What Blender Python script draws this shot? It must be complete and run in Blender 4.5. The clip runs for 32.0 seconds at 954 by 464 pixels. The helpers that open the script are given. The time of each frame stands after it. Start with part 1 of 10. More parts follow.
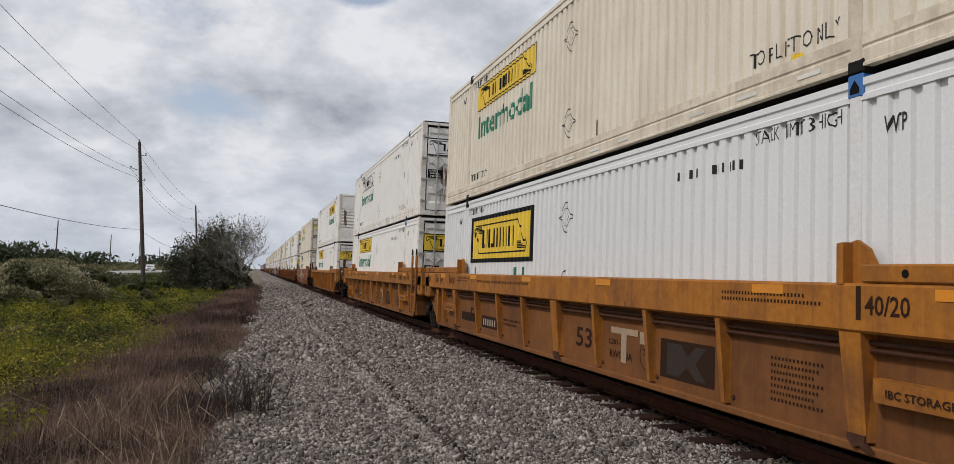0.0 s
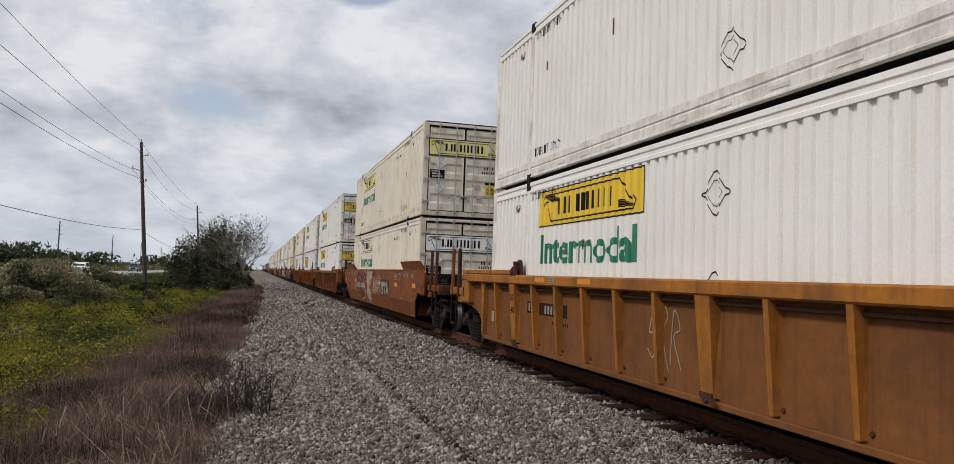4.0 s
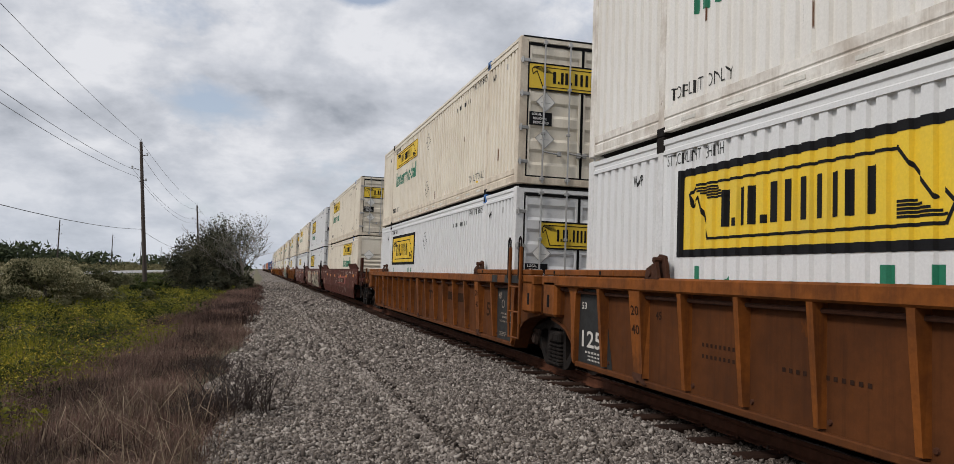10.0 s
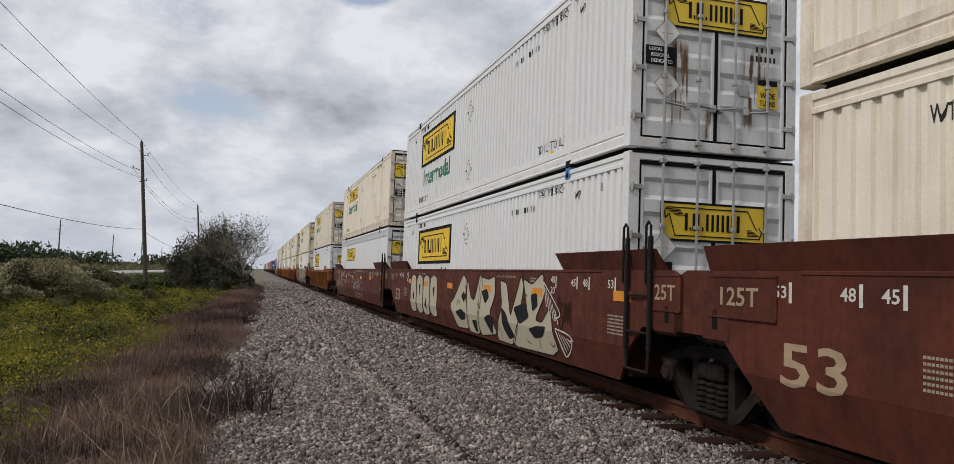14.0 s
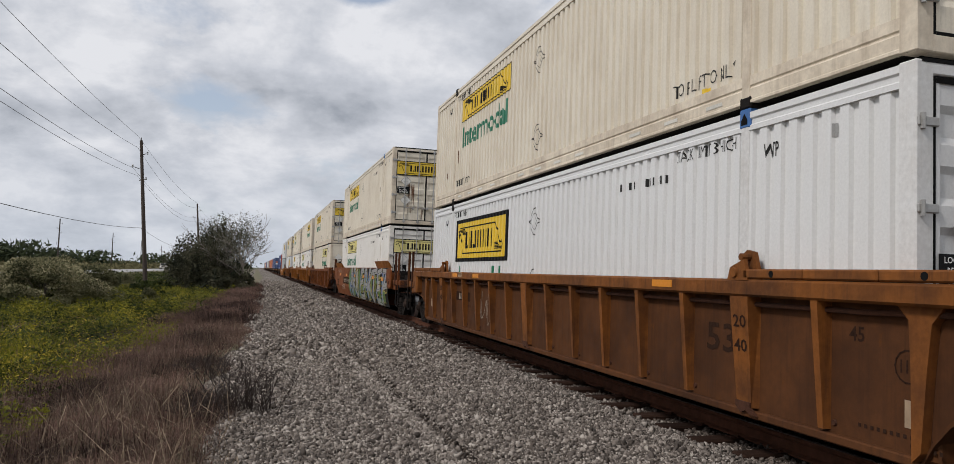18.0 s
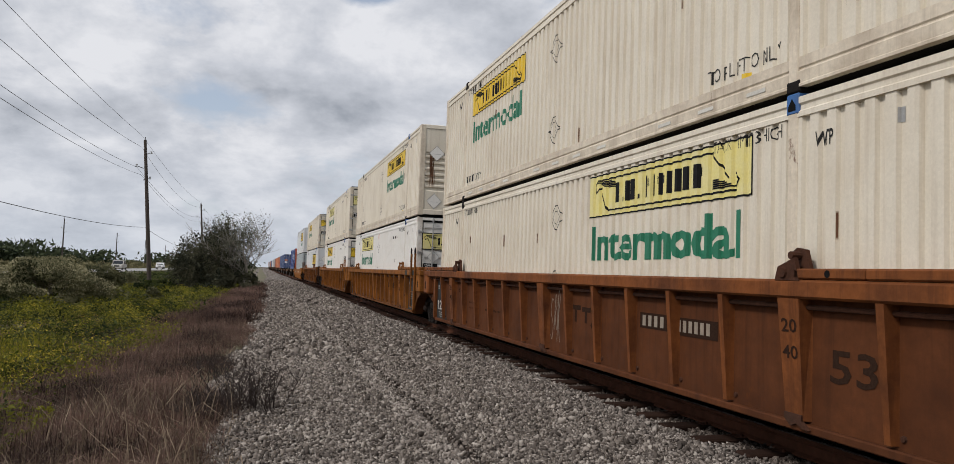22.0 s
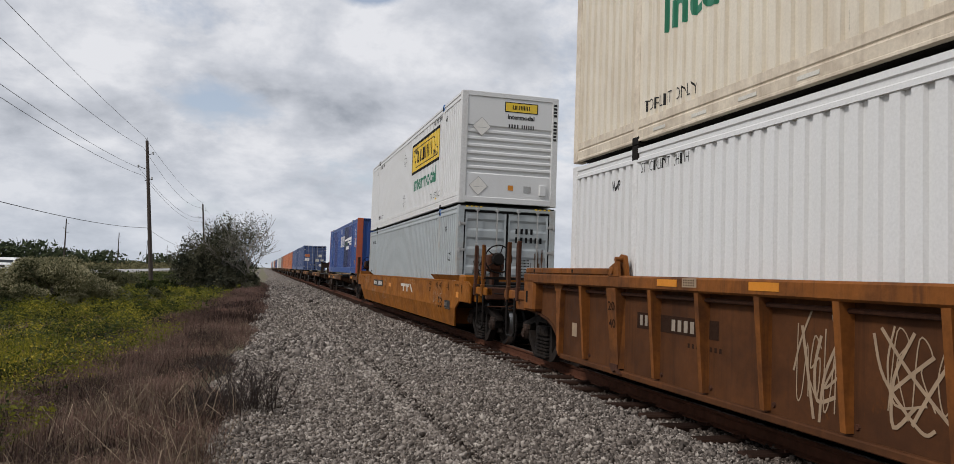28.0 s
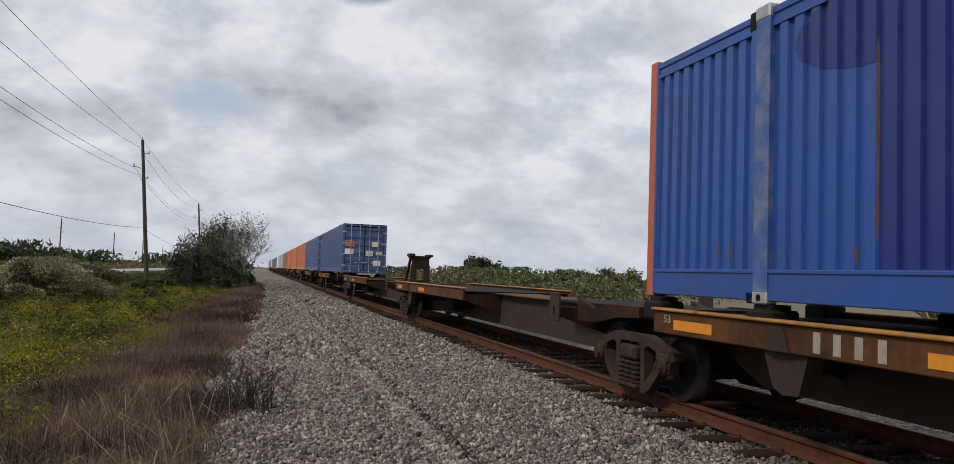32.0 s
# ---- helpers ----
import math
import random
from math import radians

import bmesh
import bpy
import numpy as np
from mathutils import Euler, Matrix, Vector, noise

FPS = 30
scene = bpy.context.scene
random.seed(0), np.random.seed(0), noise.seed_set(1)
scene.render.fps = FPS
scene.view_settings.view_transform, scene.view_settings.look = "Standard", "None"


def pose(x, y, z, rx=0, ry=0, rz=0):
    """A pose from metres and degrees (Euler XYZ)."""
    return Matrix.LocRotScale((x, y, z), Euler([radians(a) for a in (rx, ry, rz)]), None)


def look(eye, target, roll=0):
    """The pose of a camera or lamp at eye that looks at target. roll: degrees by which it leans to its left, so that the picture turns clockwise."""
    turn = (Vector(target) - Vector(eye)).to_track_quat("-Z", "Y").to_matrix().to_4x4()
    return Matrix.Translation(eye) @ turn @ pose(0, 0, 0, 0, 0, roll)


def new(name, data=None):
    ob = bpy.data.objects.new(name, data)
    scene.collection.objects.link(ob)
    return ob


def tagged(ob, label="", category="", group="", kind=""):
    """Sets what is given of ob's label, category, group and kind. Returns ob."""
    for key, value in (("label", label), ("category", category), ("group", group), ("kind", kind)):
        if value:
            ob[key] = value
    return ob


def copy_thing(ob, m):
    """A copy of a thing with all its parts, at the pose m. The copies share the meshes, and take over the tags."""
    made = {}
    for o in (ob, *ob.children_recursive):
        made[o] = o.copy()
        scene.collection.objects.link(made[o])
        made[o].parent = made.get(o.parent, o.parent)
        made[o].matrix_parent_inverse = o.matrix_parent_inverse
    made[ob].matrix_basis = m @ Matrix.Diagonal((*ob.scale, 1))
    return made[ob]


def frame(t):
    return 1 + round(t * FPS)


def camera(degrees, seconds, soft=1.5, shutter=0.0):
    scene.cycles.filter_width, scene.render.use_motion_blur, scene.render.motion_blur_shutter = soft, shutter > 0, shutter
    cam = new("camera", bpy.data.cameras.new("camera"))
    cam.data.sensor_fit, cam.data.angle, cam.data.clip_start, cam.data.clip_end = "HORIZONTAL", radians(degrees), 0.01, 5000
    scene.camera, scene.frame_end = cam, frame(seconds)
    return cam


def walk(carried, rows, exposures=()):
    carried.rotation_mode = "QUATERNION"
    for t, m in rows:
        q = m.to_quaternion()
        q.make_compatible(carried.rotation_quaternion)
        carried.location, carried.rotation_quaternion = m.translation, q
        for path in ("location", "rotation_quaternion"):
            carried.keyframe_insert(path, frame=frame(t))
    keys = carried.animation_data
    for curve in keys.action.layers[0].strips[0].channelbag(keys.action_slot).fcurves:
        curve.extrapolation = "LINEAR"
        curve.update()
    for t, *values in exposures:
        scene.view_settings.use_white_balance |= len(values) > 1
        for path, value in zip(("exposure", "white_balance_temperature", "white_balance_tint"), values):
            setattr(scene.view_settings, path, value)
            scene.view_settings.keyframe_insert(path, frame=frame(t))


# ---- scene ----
EYE = (0.0, 0.0, 1.66)
TRACK_X = 5.932
PATH = [
    (0.0, 15.984, 3.299), (0.5, 15.914, 3.288), (1.0, 15.862, 3.312), (1.5, 15.88, 3.304), (2.0, 15.923, 3.297),
    (2.5, 15.984, 3.299), (3.0, 15.931, 3.314), (3.5, 15.923, 3.314), (5.5, 15.697, 3.306), (6.0, 15.714, 3.307),
    (6.5, 15.74, 3.299), (7.0, 15.766, 3.3), (7.5, 15.853, 3.303), (8.0, 15.985, 3.273), (8.5, 16.123, 3.304),
    (9.0, 16.037, 3.267), (9.5, 15.966, 3.299), (10.0, 15.889, 3.287), (10.5, 15.853, 3.295), (11.0, 15.792, 3.284),
    (11.5, 15.889, 3.296), (12.0, 15.916, 3.271), (12.5, 15.881, 3.278), (13.0, 15.845, 3.286), (13.5, 15.863, 3.287),
    (14.0, 15.845, 3.277), (14.5, 15.882, 3.251), (16.5, 15.786, 3.231), (17.0, 15.847, 3.216), (17.5, 15.814, 3.18),
    (18.0, 15.875, 3.191), (18.5, 15.841, 3.155), (19.0, 15.849, 3.155), (19.5, 15.886, 3.13), (20.0, 15.86, 3.112),
    (20.5, 15.826, 3.093), (21.0, 15.772, 3.109), (21.5, 15.695, 3.097), (22.0, 15.625, 3.13), (22.5, 15.652, 3.104),
    (23.0, 15.643, 3.104), (23.5, 15.58, 3.146), (24.0, 15.519, 3.143), (24.5, 15.58, 3.146), (25.0, 15.615, 3.156),
    (25.5, 15.649, 3.166), (27.5, 15.518, 3.169), (28.0, 15.51, 3.161), (28.5, 15.441, 3.158), (29.0, 15.44, 3.167),
    (29.5, 15.51, 3.152), (30.0, 15.596, 3.155), (30.5, 15.684, 3.158), (31.0, 15.746, 3.143), (31.5, 15.754, 3.135),
    (32.0, 15.789, 3.144)]


def aimed(yaw, pitch):
    y, p = radians(yaw), radians(pitch)
    way = Vector((math.sin(y) * math.cos(p), math.cos(y) * math.cos(p), math.sin(p)))
    return look(EYE, Vector(EYE) + way, 2.012)


cam = camera(63.65, 32.0, soft=0.62)
walk(cam, [(t, aimed(yaw, pitch)) for t, yaw, pitch in PATH], [(0.0, 0.0, 6500, 13), (32.0, 0.0, 6500, 13)])

# way of the train along the track, towards the camera
RUN = [(0, 0.0), (4, 47.25), (8, 94.58), (12, 141.94), (16, 189.37), (20, 236.94), (24, 284.64), (28, 332.32), (32, 379.66)]


def run_at(t):
    for (t0, s0), (t1, s1) in zip(RUN, RUN[1:]):
        if t <= t1:
            return s0 + (s1 - s0) * (t - t0) / (t1 - t0)


# ---- light ----
SUN_UP, SUN_ROUND = 45.0, 251.0     # degrees above the horizon; compass turn from +y, clockwise
sun_data = bpy.data.lights.new("sun", "SUN")
sun_data.energy, sun_data.angle, sun_data.color = 2.1, radians(10), (1.0, 0.965, 0.91)
sun = new("sun", sun_data)
_e, _r = radians(SUN_UP), radians(SUN_ROUND)
sun.matrix_world = look((math.sin(_r) * math.cos(_e) * 60, math.cos(_r) * math.cos(_e) * 60, math.sin(_e) * 60), (0, 0, 0))

world = bpy.data.worlds.new("sky")
scene.world = world
world.use_nodes = True


def sky_nodes():
    nt = world.node_tree
    nt.nodes.clear()
    N, L = nt.nodes.new, nt.links.new

    def math_node(op, a, b=None):
        n = N("ShaderNodeMath")
        n.operation = op
        for i, v in enumerate((a, b)):
            if v is None:
                continue
            if isinstance(v, (int, float)):
                n.inputs[i].default_value = v
            else:
                L(v, n.inputs[i])
        return n.outputs[0]

    out, bg = N("ShaderNodeOutputWorld"), N("ShaderNodeBackground")
    sky = N("ShaderNodeTexSky")
    sky.sky_type, sky.sun_disc = "NISHITA", False
    sky.sun_elevation, sky.sun_rotation = radians(SUN_UP), radians(SUN_ROUND)
    sky.air_density, sky.dust_density = 1.0, 0.6
    tc, sep, comb = N("ShaderNodeTexCoord"), N("ShaderNodeSeparateXYZ"), N("ShaderNodeCombineXYZ")
    L(tc.outputs["Generated"], sep.inputs[0])
    up = math_node("ADD", math_node("MAXIMUM", sep.outputs[2], 0.0), 0.42)
    L(math_node("DIVIDE", sep.outputs[0], up), comb.inputs[0])
    L(math_node("DIVIDE", sep.outputs[1], up), comb.inputs[1])

    def noise_at(scale, detail, rough, dist, shift):
        add = N("ShaderNodeVectorMath")
        L(comb.outputs[0], add.inputs[0])
        add.inputs[1].default_value = shift
        n = N("ShaderNodeTexNoise")
        L(add.outputs[0], n.inputs["Vector"])
        n.inputs["Scale"].default_value, n.inputs["Detail"].default_value = scale, detail
        n.inputs["Roughness"].default_value, n.inputs["Distortion"].default_value = rough, dist
        return n.outputs["Fac"]

    def ramp(fac, stops):
        r = N("ShaderNodeValToRGB")
        L(fac, r.inputs[0])
        el = r.color_ramp.elements
        while len(el) < len(stops):
            el.new(0.5)
        for e, (p, c) in zip(el, stops):
            e.position, e.color = p, (*c, 1)
        return r.outputs[0]

    def mixed(fac, a, b):
        m = N("ShaderNodeMix")
        m.data_type = "RGBA"
        L(fac, m.inputs[0])
        L(a, m.inputs[6])
        L(b, m.inputs[7])
        return m.outputs[2]

    def lump(turn, rise, wide, tall, amount):
        """One larger cloud mass: degrees right of the track and above the horizon."""
        a, e = radians(turn), radians(rise)
        right = (math.cos(a), -math.sin(a), 0)
        above = (-math.sin(a) * math.sin(e), -math.cos(a) * math.sin(e), math.cos(e))
        ends = []
        for axis, size in ((right, wide), (above, tall)):
            d = N("ShaderNodeVectorMath")
            d.operation = "DOT_PRODUCT"
            L(tc.outputs["Generated"], d.inputs[0])
            d.inputs[1].default_value = axis
            k = math_node("DIVIDE", d.outputs["Value"], radians(size))
            ends.append(math_node("MULTIPLY", k, k))
        ahead = N("ShaderNodeVectorMath")
        ahead.operation = "DOT_PRODUCT"
        L(tc.outputs["Generated"], ahead.inputs[0])
        ahead.inputs[1].default_value = (math.sin(a) * math.cos(e), math.cos(a) * math.cos(e), math.sin(e))
        front = math_node("GREATER_THAN", ahead.outputs["Value"], 0.5)
        g = math_node("POWER", 2.718, math_node("MULTIPLY", math_node("ADD", *ends), -1.0))
        return math_node("MULTIPLY", math_node("MULTIPLY", g, front), amount)

    def total(first, *more):
        for m in more:
            first = math_node("ADD", first, m)
        return first

    wisps = noise_at(15.0, 8, 0.58, 0.1, (0.4, 7.7, 0))
    cover_at = total(noise_at(1.9, 9, 0.6, 0.3, (2.3, 0.6, 0)), math_node("MULTIPLY", wisps, 0.2), lump(-4.5, 11.4, 4.5, 1.5, -0.27), lump(7.0, 20.0, 2.6, 1.1, -0.45))
    cover = ramp(cover_at, [(0.36, (0, 0, 0)), (0.52, (1, 1, 1))])
    tone = total(math_node("MULTIPLY", noise_at(4.4, 10, 0.58, 0.15, (5.1, 3.2, 0)), 0.80), math_node("MULTIPLY", wisps, 0.20),
                 lump(3.6, 12.5, 6.2, 2.1, -0.25), lump(6.5, 17.5, 6.0, 2.0, 0.08), lump(-9.0, 17.0, 7.0, 3.0, 0.05), lump(-12.0, 9.5, 6.0, 1.2, -0.07), lump(25.0, 13.0, 8.0, 3.0, 0.04))
    cloud = ramp(tone, [(0.25, (0.33, 0.365, 0.41)), (0.37, (0.475, 0.51, 0.555)), (0.46, (0.57, 0.605, 0.65)), (0.60, (0.76, 0.785, 0.81))])
    blue = N("ShaderNodeMix")
    blue.data_type, blue.blend_type = "RGBA", "MULTIPLY"
    blue.inputs[0].default_value = 1
    L(sky.outputs[0], blue.inputs[6])
    blue.inputs[7].default_value = (0.125, 0.12, 0.115, 1)
    # thin veil over the gaps, haze towards the horizon
    veil = N("ShaderNodeMix")
    veil.data_type = "RGBA"
    veil.inputs[0].default_value = 0.45
    L(blue.outputs[2], veil.inputs[6])
    veil.inputs[7].default_value = (0.56, 0.61, 0.67, 1)
    low = ramp(sep.outputs[2], [(0.0, (1, 1, 1)), (0.16, (0, 0, 0))])
    haze = N("ShaderNodeRGB")
    haze.outputs[0].default_value = (0.51, 0.575, 0.65, 1)
    sky_col = mixed(cover, veil.outputs[2], cloud)
    hz = math_node("MULTIPLY", low, 0.5)
    L(mixed(hz, sky_col, haze.outputs[0]), bg.inputs[0])
    bg.inputs[1].default_value = 1.0
    L(bg.outputs[0], out.inputs[0])


sky_nodes()
scene.view_settings.exposure = 0.0


# ---- materials ----
def material(name, base, rough=0.6, metal=0.0, spread=0.0, grain=40.0, dirt=None, dirt_scale=1.5, dirt_amount=0.35,
             streak=0.0, bump=0.0, bump_scale=60.0, vary=0.0, rust=None, rust_at=0.7, stretch=(1, 1, 1), spec=0.5):
    """Painted or raw surface: base colour, fine grain, large dirt, vertical streaks, patches of rust, relief."""
    m = bpy.data.materials.new(name)
    m.use_nodes = True
    nt = m.node_tree
    N, L = nt.nodes.new, nt.links.new
    bsdf = nt.nodes["Principled BSDF"]
    bsdf.inputs["Roughness"].default_value, bsdf.inputs["Metallic"].default_value = rough, metal
    bsdf.inputs["Specular IOR Level"].default_value = spec
    tc = N("ShaderNodeTexCoord")
    info = N("ShaderNodeObjectInfo")
    # each thing takes its own stretch of the pattern
    off = N("ShaderNodeVectorMath")
    off.operation = "MULTIPLY_ADD"
    L(info.outputs["Random"], off.inputs[0])
    off.inputs[1].default_value = (37.0, 11.0, 23.0)
    L(tc.outputs["Object"], off.inputs[2])

    def noise_at(scale, detail=5, rough_=0.6, st=(1, 1, 1)):
        mp = N("ShaderNodeMapping")
        mp.inputs["Scale"].default_value = st
        L(off.outputs[0], mp.inputs[0])
        n = N("ShaderNodeTexNoise")
        L(mp.outputs[0], n.inputs["Vector"])
        n.inputs["Scale"].default_value, n.inputs["Detail"].default_value = scale, detail
        n.inputs["Roughness"].default_value = rough_
        return n.outputs["Fac"]

    def ramp(fac, a, b, va=0.0, vb=1.0):
        r = N("ShaderNodeMapRange")
        L(fac, r.inputs[0])
        r.inputs[1].default_value, r.inputs[2].default_value = a, b
        r.inputs[3].default_value, r.inputs[4].default_value = va, vb
        return r.outputs[0]

    def mixed(fac, a, b, blend="MIX"):
        x = N("ShaderNodeMix")
        x.data_type, x.blend_type = "RGBA", blend
        if isinstance(fac, float):
            x.inputs[0].default_value = fac
        else:
            L(fac, x.inputs[0])
        for i, v in ((6, a), (7, b)):
            if isinstance(v, tuple):
                x.inputs[i].default_value = (*v, 1)
            else:
                L(v, x.inputs[i])
        return x.outputs[2]

    def grey(value):
        c = N("ShaderNodeCombineColor")
        for i in range(3):
            L(value, c.inputs[i])
        return c.outputs[0]

    col = (*base,)
    if spread:
        col = mixed(1.0, col, grey(ramp(noise_at(grain, 4, 0.65, stretch), 0.25, 0.75, 1 - spread, 1 + spread)), "MULTIPLY")
    if vary:
        col = mixed(1.0, col, grey(ramp(info.outputs["Random"], 0, 1, 1 - vary, 1 + vary)), "MULTIPLY")
    if dirt:
        col = mixed(ramp(noise_at(dirt_scale, 6, 0.62), 0.42, 0.78, 0.0, dirt_amount), col, dirt)
    if streak:
        col = mixed(ramp(noise_at(2.2, 5, 0.7, (4, 4, 0.22)), 0.5, 0.8, 0.0, streak), col, dirt or (0.2, 0.17, 0.13))
    if rust:
        col = mixed(ramp(noise_at(2.6, 8, 0.72, (1.6, 1.6, 0.8)), rust_at, rust_at + 0.07, 0.0, 0.9), col, rust)
    if isinstance(col, tuple):
        bsdf.inputs["Base Color"].default_value = (*col, 1)
    else:
        L(col, bsdf.inputs["Base Color"])
    L(ramp(noise_at(6.0, 4), 0.3, 0.7, max(rough - 0.1, 0.05), min(rough + 0.12, 1.0)), bsdf.inputs["Roughness"])
    if bump:
        b = N("ShaderNodeBump")
        b.inputs["Strength"].default_value, b.inputs["Distance"].default_value = bump, 0.01
        L(noise_at(bump_scale, 6, 0.65, stretch), b.inputs["Height"])
        L(b.outputs[0], bsdf.inputs["Normal"])
    return m


def leafy(name, c0, c1, rough=0.75, through_=0.3):
    """Leaves and stems: colour varies from leaf to leaf, some light goes through."""
    m = bpy.data.materials.new(name)
    m.use_nodes = True
    nt = m.node_tree
    N, L = nt.nodes.new, nt.links.new
    bsdf = nt.nodes["Principled BSDF"]
    geo, tc, n = N("ShaderNodeNewGeometry"), N("ShaderNodeTexCoord"), N("ShaderNodeTexNoise")
    n.inputs["Scale"].default_value = 0.6
    n.inputs["Detail"].default_value = 5
    L(tc.outputs["Object"], n.inputs["Vector"])
    a = N("ShaderNodeMath")
    a.operation = "ADD"
    mr = N("ShaderNodeMapRange")
    L(n.outputs["Fac"], mr.inputs[0])
    mr.inputs[1].default_value, mr.inputs[2].default_value, mr.inputs[3].default_value, mr.inputs[4].default_value = 0.34, 0.66, -0.32, 0.78
    a.operation = "MULTIPLY_ADD"
    L(geo.outputs["Random Per Island"], a.inputs[0])
    a.inputs[1].default_value = 0.55
    L(mr.outputs[0], a.inputs[2])
    r = N("ShaderNodeValToRGB")
    r.color_ramp.elements[0].position, r.color_ramp.elements[0].color = 0.1, (*c0, 1)
    r.color_ramp.elements[1].position, r.color_ramp.elements[1].color = 0.9, (*c1, 1)
    L(a.outputs[0], r.inputs[0])
    L(r.outputs[0], bsdf.inputs["Base Color"])
    bsdf.inputs["Roughness"].default_value = rough
    bsdf.inputs["Specular IOR Level"].default_value = 0.2
    bsdf.inputs["Transmission Weight"].default_value = 0.0
    bsdf.inputs["Subsurface Weight"].default_value = 0.0
    tr, mx = N("ShaderNodeBsdfTranslucent"), N("ShaderNodeMixShader")
    L(r.outputs[0], tr.inputs[0])
    mx.inputs[0].default_value = through_
    out = nt.nodes["Material Output"]
    L(bsdf.outputs[0], mx.inputs[1])
    L(tr.outputs[0], mx.inputs[2])
    L(mx.outputs[0], out.inputs[0])
    return m


def paint(name, base, rough=0.55, **kw):
    kw.setdefault("spread", 0.08)
    return material(name, base, rough, **kw)


